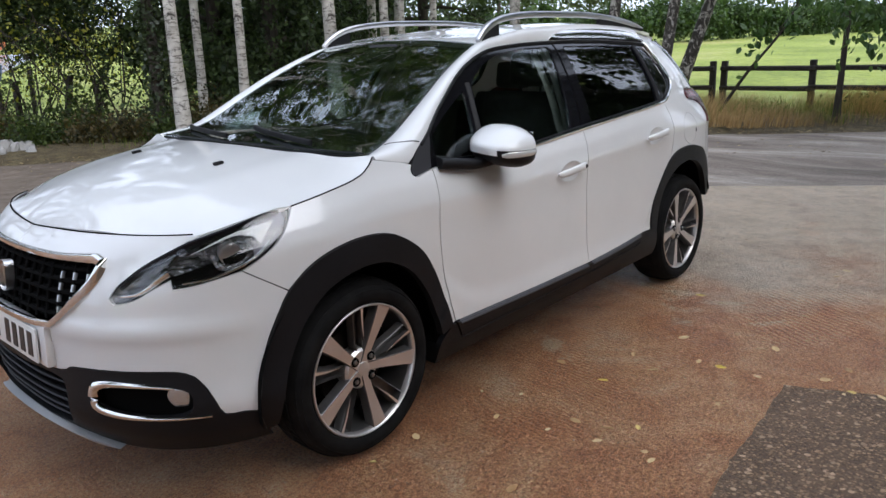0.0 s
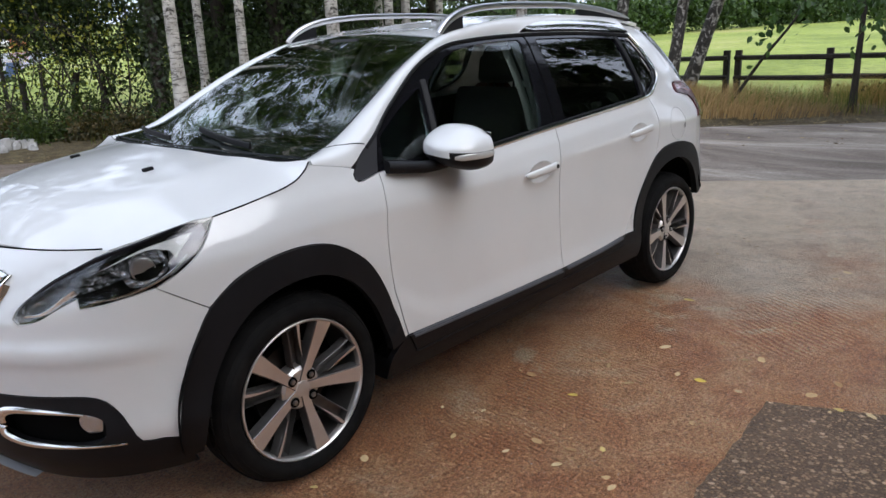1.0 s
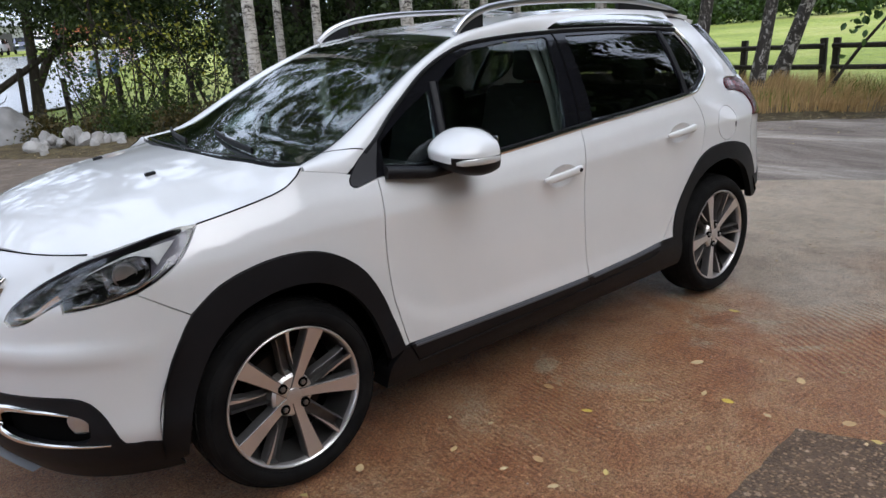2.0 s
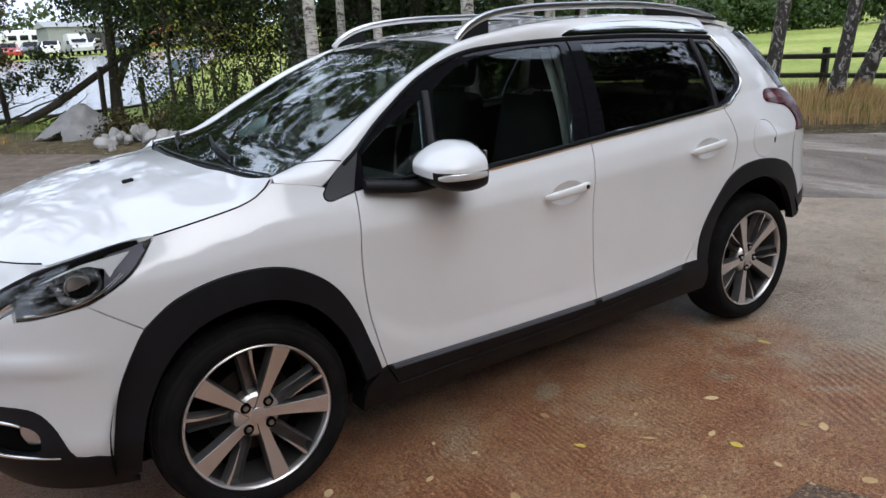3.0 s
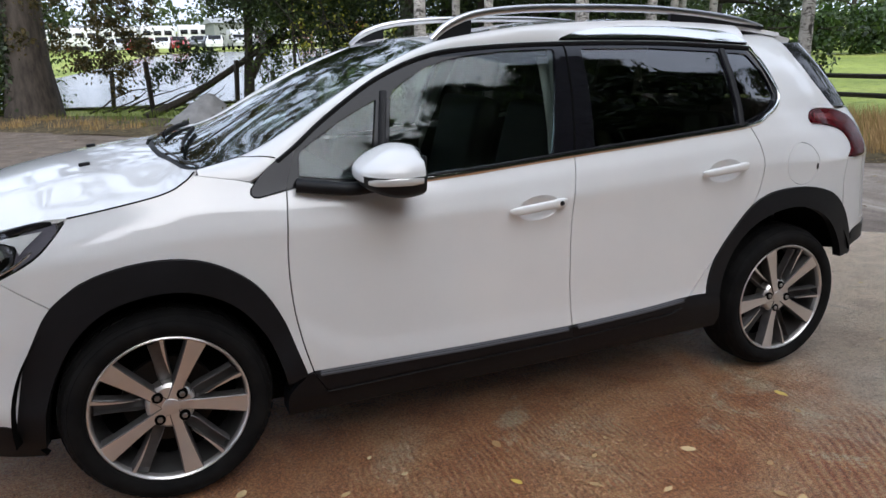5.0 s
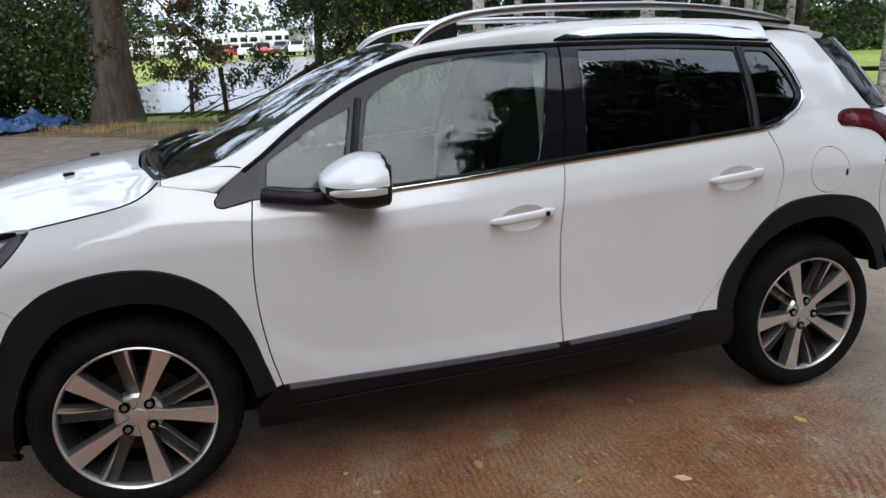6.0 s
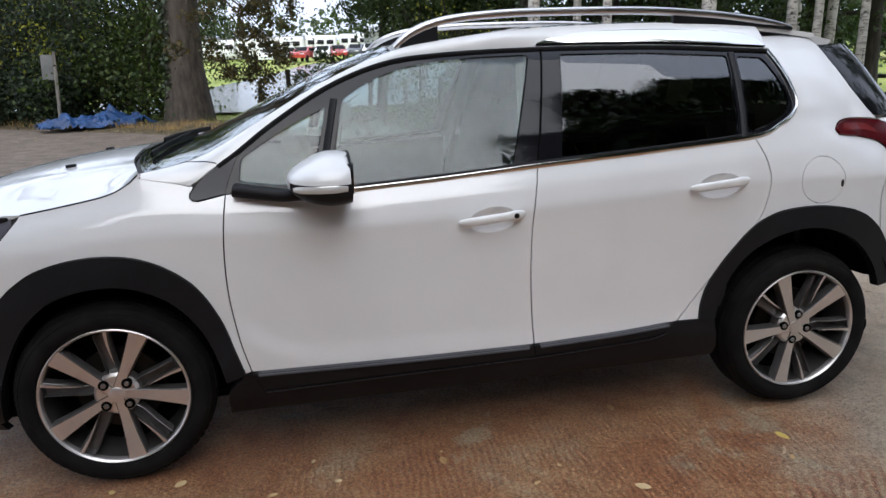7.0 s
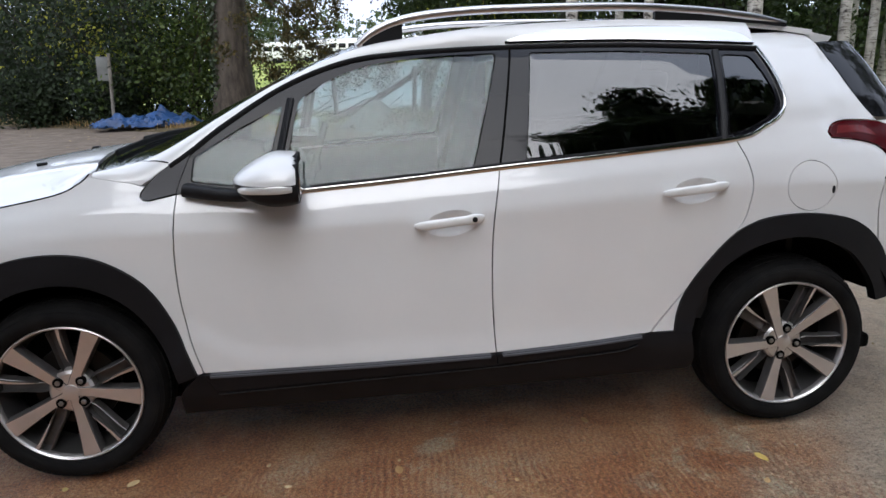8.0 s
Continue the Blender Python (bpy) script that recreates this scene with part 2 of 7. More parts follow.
def box(bm, size, at=(0, 0, 0), turn=(0, 0, 0), bevel=0.0, segments=2):
    """Adds a box with rounded edges to a bmesh."""
    m = pose(*at, *turn) @ Matrix.Diagonal((*size, 1))
    made = bmesh.ops.create_cube(bm, size=1.0, matrix=m)["verts"]
    if bevel:
        edges = list({e for v in made for e in v.link_edges})
        bmesh.ops.bevel(bm, geom=edges, offset=bevel, segments=segments, affect="EDGES", profile=0.6)
    return bm


def rod(bm, a, b, r0, r1=None, n=10):
    a, b = Vector(a), Vector(b)
    m = Matrix.Translation((a + b) / 2) @ (b - a).to_track_quat("Z", "Y").to_matrix().to_4x4()
    bmesh.ops.create_cone(bm, cap_ends=True, segments=n, radius1=r0, radius2=r1 if r1 is not None else r0, depth=(b - a).length, matrix=m)
    return bm


def sweep(line, section, up=(0, 0, 1), scale=None, cap=True):
    """Verts and faces of a section (2D loop, across and up) carried along a 3D line."""
    line, section = np.asarray(line, float), np.asarray(section, float)
    t = np.gradient(line, axis=0)
    t /= np.linalg.norm(t, axis=1)[:, None]
    side = np.cross(t, np.asarray(up, float))
    side /= np.linalg.norm(side, axis=1)[:, None]
    over = np.cross(side, t)
    s = np.ones(len(line)) if scale is None else np.asarray(scale, float)
    if s.ndim == 1:
        s = np.stack([s, s], 1)
    verts = line[:, None] + side[:, None] * section[None, :, :1] * s[:, None, :1] + over[:, None] * section[None, :, 1:] * s[:, None, 1:]
    n, k = len(line), len(section)
    faces = [(i * k + j, i * k + (j + 1) % k, (i + 1) * k + (j + 1) % k, (i + 1) * k + j) for i in range(n - 1) for j in range(k)]
    if cap:
        faces += [tuple(range(k))[::-1], tuple((n - 1) * k + j for j in range(k))]
    return verts.reshape(-1, 3), faces


def lathe(profile, n=48, axis="y"):
    """Verts and faces of a profile of (radius, height) turned round the axis y."""
    a = np.linspace(0, 2 * np.pi, n, endpoint=False)
    verts = [(r * math.cos(t), h, r * math.sin(t)) for t in a for r, h in profile]
    k = len(profile)
    faces = [(i * k + j, i * k + j + 1, ((i + 1) % n) * k + j + 1, ((i + 1) % n) * k + j) for i in range(n) for j in range(k - 1)]
    return np.array(verts), faces


# ---- ground materials ----
def grass_field():
    m = Mat("field_grass", (.12, .2, .03), .9)
    big, fine = m.noise(.18, 6), m.noise(9, 6, .7)
    c = m.ramp(big, [(.32, (.20, .26, .045)), (.52, (.30, .36, .075)), (.72, (.44, .43, .16))])
    m.color(m.mix(.55, c, m.ramp(m.noise(3.2, 8, .75), [(.34, (.10, .14, .04)), (.50, (.5, .5, .45)), (.7, (.70, .66, .40))]), "OVERLAY"))
    m.bump(m.noise(30, 5, .7), .8, .06)
    return m.mat


def concrete():
    """Red-brown stained yard concrete, damp, with drawn ridges, pits, grit and pale worn patches."""
    m = Mat("stained_concrete", (.25, .13, .08), .6)
    low, mid, fine, grit = m.noise(.5, 5, .6, None, .6), m.noise(2.1, 8, .68, None, .5), m.noise(92, 6, .78), m.noise(230, 3, .7)
    red = m.ramp(mid, [(.30, (.42, .178, .082)), (.45, (.62, .275, .130)), (.58, (.74, .365, .190)), (.72, (.80, .51, .33))])
    grey = m.ramp(mid, [(.3, (.60, .43, .30)), (.5, (.80, .60, .43)), (.7, (.90, .72, .54))])
    sep = m.node("ShaderNodeSeparateXYZ", Vector=m.where())
    along = m.math("ADD", m.math("MULTIPLY", sep.outputs[0], .16), m.math("MULTIPLY", sep.outputs[1], .11))
    worn = m.math("ADD", m.math("MULTIPLY", low, 1.5), m.math("SUBTRACT", along, .86))
    bare = m.ramp(worn, [(.16, 0.0), (.52, 1.0)])
    c = m.mix(bare, red, grey)
    # laitance rubbed pale in broken patches
    pale = m.ramp(m.math("ADD", m.noise(1.3, 7, .68, None, .8), m.math("MULTIPLY", along, .36)), [(.715, 0.0), (.775, 1.0)])
    c = m.mix(m.math("MULTIPLY", pale, .62), c, (.86, .67, .47))
    # dark mould and oil in blotches of a hand's width, and in clouds of a step's width
    blot = m.ramp(m.noise(7.5, 7, .74, None, .6), [(.40, 1.0), (.54, 0.0)])
    c = m.mix(m.math("MULTIPLY", blot, .30), c, m.mix(1.0, c, (.36, .33, .32), "MULTIPLY"))
    cloud = m.ramp(m.noise(1.15, 8, .70, m.stretched((1, .8, 1), (0, 0, 25)), .9), [(.44, 1.0), (.57, 0.0)])
    c = m.mix(m.math("MULTIPLY", cloud, .18), c, m.mix(1.0, c, (.42, .40, .40), "MULTIPLY"))
    c = m.mix(m.math("SUBTRACT", .62, m.math("MULTIPLY", bare, .40)), c, m.ramp(fine, [(.38, (.13, .12, .115)), (.58, (1.0, .985, .97))]), "OVERLAY")
    c = m.mix(m.math("SUBTRACT", .50, m.math("MULTIPLY", bare, .25)), c, m.ramp(grit, [(.38, (.14, .13, .12)), (.60, (1.0, .985, .97))]), "OVERLAY")

    # tamped ridges, strongest beside the car and in a fan further back
    def patch(x, y, rx, ry):
        dx = m.math("DIVIDE", m.math("SUBTRACT", sep.outputs[0], x), rx)
        dy = m.math("DIVIDE", m.math("SUBTRACT", sep.outputs[1], y), ry)
        d = m.math("ADD", m.math("MULTIPLY", dx, dx), m.math("MULTIPLY", dy, dy))
        return m.ramp(m.math("ADD", d, m.math("MULTIPLY", m.math("SUBTRACT", m.noise(3.0, 5), .5), 1.6)), [(.35, 1.0), (1.1, 0.0)])

    def combed(turn, scale):
        w = m.node("ShaderNodeTexWave", Vector=m.mix(.05, m.stretched((1, 1, 1), (0, 0, turn)), m.node("ShaderNodeTexNoise", Vector=m.where(), Scale=4.0, Detail=3.0).outputs["Color"]), Scale=scale, Distortion=3.5, Detail=7.0)
        w.inputs["Detail Scale"].default_value = .9
        return w.outputs["Fac"]

    wide = m.ramp(m.noise(1.1, 5, .6), [(.44, .0), (.68, .36)])
    broken = m.ramp(m.noise(2.8, 7, .7), [(.40, .10), (.58, 1.0)])
    beside, fan = m.math("MULTIPLY", patch(1.35, -.30, 1.3, .42), broken), patch(2.35, -.80, .60, .34)
    wide = m.math("MULTIPLY", wide, broken)
    first, second = combed(4, 13.0), combed(28, 9.0)
    lines = m.math("ADD", m.math("MULTIPLY", first, m.math("MAXIMUM", wide, m.math("MULTIPLY", beside, .8))), m.math("MULTIPLY", second, m.math("MULTIPLY", fan, .8)))
    c = m.mix(m.math("MULTIPLY", m.math("MAXIMUM", wide, beside), .42), c, m.ramp(first, [(.1, (.18, .165, .155)), (.8, (.66, .64, .62))]), "OVERLAY")
    c = m.mix(m.math("MULTIPLY", fan, .48), c, m.ramp(second, [(.1, (.14, .13, .12)), (.8, (.66, .64, .62))]), "OVERLAY")
    pits = m.noise(56, 7, .80)
    c = m.mix(m.ramp(pits, [(.39, .60), (.45, 0.0)]), c, m.mix(1.0, c, (.26, .23, .21), "MULTIPLY"))
    # damp patches; their darkening also grows towards the car's front
    dark_forward = m.math("SUBTRACT", m.noise(.8, 8, .68, m.stretched((1, .6, 1), (0, 0, 30)), 1.0), m.math("MULTIPLY", sep.outputs[0], .075))
    damp = m.ramp(dark_forward, [(.36, 0.0), (.56, 1.0)])
    c = m.mix(m.math("MULTIPLY", damp, .14), c, m.mix(1.0, c, (.46, .40, .37), "MULTIPLY"))
    dots = m.node("ShaderNodeTexVoronoi", Vector=m.where(), Scale=46.0)
    speck = m.math("MULTIPLY", m.ramp(dots.outputs["Distance"], [(.10, 1.0), (.17, 0.0)]), m.ramp(dots.outputs["Color"], [(.55, 0.0), (.58, 1.0)]))
    c = m.mix(m.math("MULTIPLY", speck, .62), c, (.80, .68, .54))
    m.color(c)
    m.roughness(m.math("SUBTRACT", m.ramp(fine, [(.25, .36), (.75, .66)]), m.math("MULTIPLY", m.math("MAXIMUM", damp, beside), .16)))
    h = m.math("ADD", m.math("ADD", m.math("MULTIPLY", lines, .85), m.math("MULTIPLY", m.ramp(pits, [(.38, 0.0), (.52, 1.0)]), .6)), m.math("ADD", m.math("MULTIPLY", fine, .9), m.math("ADD", m.math("MULTIPLY", grit, .30), m.math("MULTIPLY", speck, .25))))
    m.bump(h, 1.0, .018)
    return m.mat


def dirt_road():
    """Track: dark damp dirt under the trees, worn pale and gritty along the yard; tree shade is put into the colour
    too.
    """
    m = Mat("gritty_road", (.12, .1, .085), .85)
    big, mid, fine = m.noise(.5, 6, .6, m.stretched((1, 1, 1), (0, 0, 45)), .8), m.noise(2.6, 7, .7), m.noise(45, 6, .75)
    sep = m.node("ShaderNodeSeparateXYZ", Vector=m.where())
    # blends from the tree-shaded tone to the openly lit one, by position
    far = m.math("ADD", m.math("MULTIPLY", m.math("SUBTRACT", sep.outputs[0], m.math("MULTIPLY", sep.outputs[1], .35)), .13), m.math("MULTIPLY", m.math("SUBTRACT", big, .5), .9))
    dirt = m.ramp(mid, [(.3, (.10, .078, .060)), (.5, (.17, .135, .105)), (.72, (.26, .215, .175))])
    pale = m.ramp(m.noise(.9, 8, .7, m.stretched((1, .35, 1), (0, 0, 44)), .7), [(.36, (.15, .122, .100)), (.47, (.235, .195, .165)), (.56, (.33, .285, .245)), (.66, (.52, .455, .40))])
    c = m.mix(m.ramp(far, [(.05, 0.0), (.70, 1.0)]), dirt, pale)
    c = m.mix(.55, c, m.ramp(fine, [(.3, (.12, .11, .10)), (.72, (.85, .82, .78))]), "OVERLAY")
    m.color(c)
    m.bump(m.math("ADD", fine, m.math("MULTIPLY", m.noise(6, 4), .8)), .8, .02)
    return m.mat


def asphalt():
    """Worn asphalt: a close mosaic of brown and pale chippings in dark binder."""
    m = Mat("worn_asphalt", (.05, .05, .05), .7)
    bent = m.mix(.008, m.where(), m.node("ShaderNodeTexNoise", Vector=m.where(), Scale=90.0, Detail=2.0).outputs["Color"])
    tone = m.noise(3.0, 6, .7)
    c, h = m.ramp(tone, [(.3, (.090, .066, .048)), (.7, (.180, .133, .098))]), m.noise(160, 4, .7)
    for scale, lo, dark, light in ((95.0, .0, (.09, .066, .048), (.34, .25, .175)), (64.0, .25, (.12, .088, .064), (.46, .35, .25)), (42.0, .86, (.24, .19, .14), (.64, .53, .42))):
        stones = m.node("ShaderNodeTexVoronoi", Vector=bent, Scale=scale, Randomness=1.0)
        sep = m.node("ShaderNodeSeparateColor", Color=stones.outputs["Color"])
        spot = m.math("MULTIPLY", m.ramp(stones.outputs["Distance"], [(.34, 1.0), (.52, 0.0)]), m.ramp(sep.outputs[0], [(lo, 0.0), (lo + .03, 1.0)]))
        c = m.mix(spot, c, m.ramp(sep.outputs[1], [(.1, dark), (.95, light)]))
        h = m.math("ADD", h, m.math("MULTIPLY", spot, .8))
    m.color(m.mix(1.0, c, (1.12, .94, .78), "MULTIPLY"))
    m.bump(h, 1.0, .008)
    return m.mat


def soil():
    m = Mat("leaf_litter", (.1, .07, .04), .95)
    c = m.ramp(m.noise(5, 6, .7), [(.3, (.055, .040, .022)), (.5, (.11, .085, .045)), (.72, (.20, .165, .085))])
    m.color(m.mix(.5, c, m.ramp(m.noise(40, 4, .7), [(.3, (.1, .09, .06)), (.7, (.8, .75, .6))]), "OVERLAY"))
    m.bump(m.noise(22, 6, .75), .9, .05)
    return m.mat


def pond():
    m = Mat("pond_water", (.10, .11, .10), .16, 0.0, IOR=1.33)
    m.color(m.ramp(m.noise(.3, 4), [(.3, (.16, .165, .155)), (.7, (.22, .22, .21))]))
    m.bump(m.noise(3.0, 4, .6, m.stretched((1, 3, 1))), .05, .02)
    return m.mat


# ---- ground ----
def beyond(x, y):
    """Metres past the verge line, on the field's side."""
    return np.asarray(x, float) * .715 + np.asarray(y, float) * .70 - 8.80


def rise(x, y):
    """Height of the ground: level on the yard and road, rising gently past the verge."""
    d = np.maximum(0.0, beyond(x, y))
    return .045 * np.maximum(d - 6, 0) * np.clip(d / 14, 0, 1)


def sheet(name, xs, ys, height, material, label, category):
    k = len(xs)
    xx, yy = np.meshgrid(xs, ys)
    verts = np.stack([xx.ravel(), yy.ravel(), height(xx.ravel(), yy.ravel())], 1)
    ob = part(name, mesh(name, verts, [(j * k + i, j * k + i + 1, (j + 1) * k + i + 1, (j + 1) * k + i) for j in range(len(ys) - 1) for i in range(k - 1)], 60), material)
    return tagged(ob, label, category, kind="structure")


gx = np.concatenate([-np.geomspace(900, 16, 26), np.linspace(-15, 26, 60), np.geomspace(27, 900, 28)])
sheet("ground", gx, gx, lambda x, y: rise(x, y) - .04 + .02 * np.sin(x * 1.7) * np.sin(y * 1.3) * np.clip(beyond(x, y) / 4, 0, 1), grass_field(), "sunlit green pasture running to the horizon", "ground")


def slab(name, outline2, top, thick, material, label, category, step=.5, surface=None):
    """A flat piece of ground with real edges."""
    loop = np.asarray(outline2, float)
    loop = loop if signed_area(loop) > 0 else loop[::-1]
    surf = surface or (lambda u, v, out=0.0: np.stack([u, v, np.full(len(u), top) + out], -1))
    ob = part(name, mesh(name, *skin(name, loop, surf, thick, step)), material)
    return tagged(ob, label, category, kind="structure")


def ragged(points, step, size, seed):
    """A line with a worn, uneven edge."""
    line = spline(points, step)
    r = np.random.default_rng(seed)
    n = np.stack([-np.gradient(line[:, 1]), np.gradient(line[:, 0])], 1)
    n /= np.linalg.norm(n, axis=1)[:, None] + 1e-9
    w = np.convolve(r.normal(0, 1, len(line) + 8), np.ones(5) / 5, "same")[4:-4] + .5 * r.normal(0, 1, len(line))
    w[0] = w[-1] = 0
    return line + n * (w * size)[:, None]


EDGE = [(12.5, -9.0), (9.0, -4.0), (6.49, -.31), (5.25, 1.44), (3.2, 3.5), (-1.0, 5.2), (-8.0, 7.0), (-22, 8.0)]
VERGE = [(26, -14), (11.6, .72), (10.35, 2.50), (9.70, 3.35), (5.6, 7.1), (2.35, 9.85), (.45, 12.1), (-1.1, 13.8), (-4.4, 16.6), (-7.0, 18.6), (-22, 30)]
slab("yard", np.concatenate([ragged(EDGE, .25, .025, 3), [(-22, -16), (12.5, -16)]]), 0.0, .12, concrete(), "stained red-brown damp concrete yard with drawn ridges", "yard", .6)
road_loop = np.concatenate([ragged(VERGE, .3, .07, 5), [(-30, 22), (-30, 6), (-22, 6.5), *[(x - .5, y - .5) for x, y in EDGE[:-1][::-1]], (20, -22)]])
slab("road", road_loop, -.014, .05, dirt_road(), "gritty grey-brown track with pale worn patches", "road", .9)
slab("asphalt_patch", np.concatenate([ragged([(1.435, -.995), (1.0, -1.03), (.50, -1.075), (-.4, -1.15), (-1.8, -1.28)], .05, .010, 7), [(-1.8, -4.2), (3.0, -4.2)], ragged([(2.70, -4.0), (2.1, -2.55), (1.58, -1.338), (1.435, -.995)], .05, .010, 8)[:-1]]), .006, .02, asphalt(),
     "worn dark asphalt patch with pale chippings", "asphalt")
bank = spline(VERGE, .8)
nrm = np.array((.715, .70))
verts, faces = [], []
rows = (-.30, .05, .5, 1.2, 2.2, 3.4)
lift = (-.02, .015, .07, .10, .06, -.02)
rr = np.random.default_rng(4)
for i, p in enumerate(bank):
    for d, h in zip(rows, lift):
        q = p + nrm * (d + rr.normal(0, .05))
        verts.append((*q, float(rise(*q)) + h + rr.normal(0, .012)))
k = len(rows)
faces = [(i * k + j, i * k + j + 1, (i + 1) * k + j + 1, (i + 1) * k + j) for i in range(len(bank) - 1) for j in range(k - 1)]
tagged(part("verge", mesh("verge", verts, [f[::-1] for f in faces], 60), soil()), "low verge bank of leaf litter and dry grass", "verge", kind="structure")
POND = [(-16, 22.0), (-6, 21.6), (2.6, 21.0), (5.2, 22.6), (7.2, 28.5), (12, 40), (20, 58), (23, 67), (10, 69.5), (3.0, 68), (-.6, 50), (-3.4, 37), (-7, 30), (-16, 26.5)]
slab("pond", spline(POND, .9, True), 0, .03, pond(), "pale pond mirroring the white sky", "pond", 2.0, lambda u, v, out=0.0: np.stack([u, v, rise(u, v) + .045 + out], -1))


# ---- the car's skin ----
CY = 0.785            # centre line of the car


def smooth_table(points, sigma, lo, hi, n=1200):
    """A smoothed piecewise-linear function, as a sampled table."""
    xs = np.linspace(lo, hi, n)
    k = np.arange(-int(4 * sigma * n / (hi - lo)) - 1, int(4 * sigma * n / (hi - lo)) + 2)
    w = np.exp(-0.5 * (k * (hi - lo) / n / sigma) ** 2)
    ys = np.interp(np.linspace(lo + k[0] * (hi - lo) / n, hi + k[-1] * (hi - lo) / n, n + len(k) - 1), *zip(*points))
    return xs, np.convolve(ys, w / w.sum(), "valid")[:n]


SHOULDER = smooth_table([(-.9, .66), (-.8, .73), (-.7, .795), (-.6, .845), (-.464, .893), (-.35, .915), (-.2, .938), (.03, .975), (.16, 1.0), (.3, .985), (.8, .968),
                         (1.47, 1.012), (2.31, 1.085), (2.8, 1.12), (3.4, 1.14)], .05, -1, 3.5)
FLANK = smooth_table([(.1, .041), (.2, -.001), (.28, -.036), (.36, -.052), (.44, -.051), (.52, -.048), (.62, -.046), (.74, -.042), (.80, -.042), (.868, -.044), (.94, -.025), (1.0, .008),
                      (1.1, .045), (1.25, .125), (1.38, .21), (1.45, .29), (1.5, .40), (1.6, .7)], .011, .05, 1.6)
NOSE = smooth_table([(.1, .2), (.2, .09), (.28, .02), (.34, 0), (.5, 0), (.6, .0), (.7, .015), (.78, .045), (.84, .085), (.88, .13), (.93, .22), (1.0, .4)], .02, .05, 1.1)
TAIL = smooth_table([(.1, .2), (.22, .08), (.3, .02), (.4, 0), (.6, .0), (.7, .03), (.8, .05), (.95, .06), (1.05, .10), (1.15, .17), (1.4, .40), (1.5, .52), (1.6, .7)], .02, .05, 1.6)


def outline():
    """Plan of the body's left half from the nose's middle to the tail's middle: arc length u, x, y; u = x along the flank."""
    a = np.linspace(0, np.pi / 2, 700)
    fx, fy = .10 - .93 * np.cos(a) ** (2 / 3.0), CY - CY * np.sin(a) ** (2 / 2.7)
    rx, ry = 2.45 + .90 * np.sin(a) ** (2 / 2.8), CY - CY * np.cos(a) ** (2 / 4.0)
    x, y = np.r_[fx, np.linspace(.11, 2.44, 400), rx], np.r_[fy, np.zeros(400), ry]
    u = np.r_[0, np.cumsum(np.hypot(np.diff(x), np.diff(y)))]
    return u - np.interp(1.0, x[600:1000], u[600:1000]) + 1.0, x, y


OU, OX, OY = outline()
TX, TY = np.gradient(OX, OU), np.gradient(OY, OU)
NX, NY = TY / np.hypot(TX, TY), -TX / np.hypot(TX, TY)


def flank(u, z, out=0.0):
    """A point of the body's left skin: u along the plan's outline, z its height, out metres proud of it."""
    u, z = np.asarray(u, float), np.asarray(z, float)
    cx, cy, nx, ny = (np.interp(u, OU, v) for v in (OX, OY, NX, NY))
    top = np.interp(cx, *SHOULDER)
    q = np.where(z < .6, z, np.where(z < top, .6 + (z - .6) * .4 / (top - .6), 1 + (z - top) * .45 / (1.45 - np.minimum(top, 1.2))))
    side = np.interp(q, *FLANK) - .012 * np.exp(-((z - .72) / .13) ** 2) * (np.exp(-(cx / .33) ** 2) + np.exp(-((cx - 2.54) / .33) ** 2))
    # the doors' foot flares out below a crease that sweeps up at its front
    foot = np.clip((.455 + .13 * np.clip((.72 - cx) / .30, 0, 1) ** 2 * np.clip((cx - .36) / .06, 0, 1) - z) / .085, 0, 1)
    side = side - .008 * foot * foot * (3 - 2 * foot)
    side = side + .07 * np.clip((z - .92) / .2, 0, 1) * np.clip((cx - 2.25) / .55, 0, 1) ** 1.5
    side = side + .10 * np.clip(z - 1.0, 0, .4) * np.clip(.9 - cx, 0, .8) ** 1.5
    front, rear = np.clip(-nx, 0, 1) ** 1.6, np.clip(nx, 0, 1) ** 1.6
    d = side * (1 - front - rear) + front * np.interp(z, *NOSE) + rear * np.interp(z, *TAIL) - out - .008 * np.exp(-((z - .615) / .03) ** 2) * np.clip((-.36 - cx) / .15, 0, 1)
    return np.stack([cx - nx * d, np.minimum(cy - ny * d, CY), z], -1)


# ---- the car ----
MIDDLE = (1.27, CY, 0.0)
car = thing("car", MIDDLE, 0, "white compact crossover car with black wheel-arch trim, parked on concrete", "car")


def car_part(name, data, material, parent=None, label=""):
    ob = part(name, data if isinstance(data, bpy.types.Mesh) else shaped(name, data), material, parent or car, label)
    if parent is None:
        ob.matrix_parent_inverse = Matrix.Translation(MIDDLE).inverted()
    return ob


def mirrored(data):
    verts, faces = data
    verts = np.array(verts, float)
    verts[:, 1] = 2 * CY - verts[:, 1]
    out = Sheet((verts, [tuple(f)[::-1] for f in faces]))
    return out.shaded(data.normals * np.array((1, -1, 1)), data.facing) if isinstance(data, Sheet) and data.normals is not None else tuple(out)


def both(name, data, material, label="", parents=(None, None)):
    """The same part on the car's left and right side."""
    return car_part(name, data, material, parents[0], label), car_part(name, mirrored(data), material, parents[1], label)


def whole(data):
    """Left half and its mirror image as one mesh."""
    verts, faces = data
    v2, f2 = mirrored(data)
    n = len(verts)
    out = Sheet((np.concatenate([np.array(verts), v2]), [*map(tuple, faces), *(tuple(i + n for i in f) for f in f2)]))
    return out.shaded(np.concatenate([data.normals, data.normals * np.array((1, -1, 1))]), np.r_[data.facing, data.facing]) if isinstance(data, Sheet) else tuple(out)


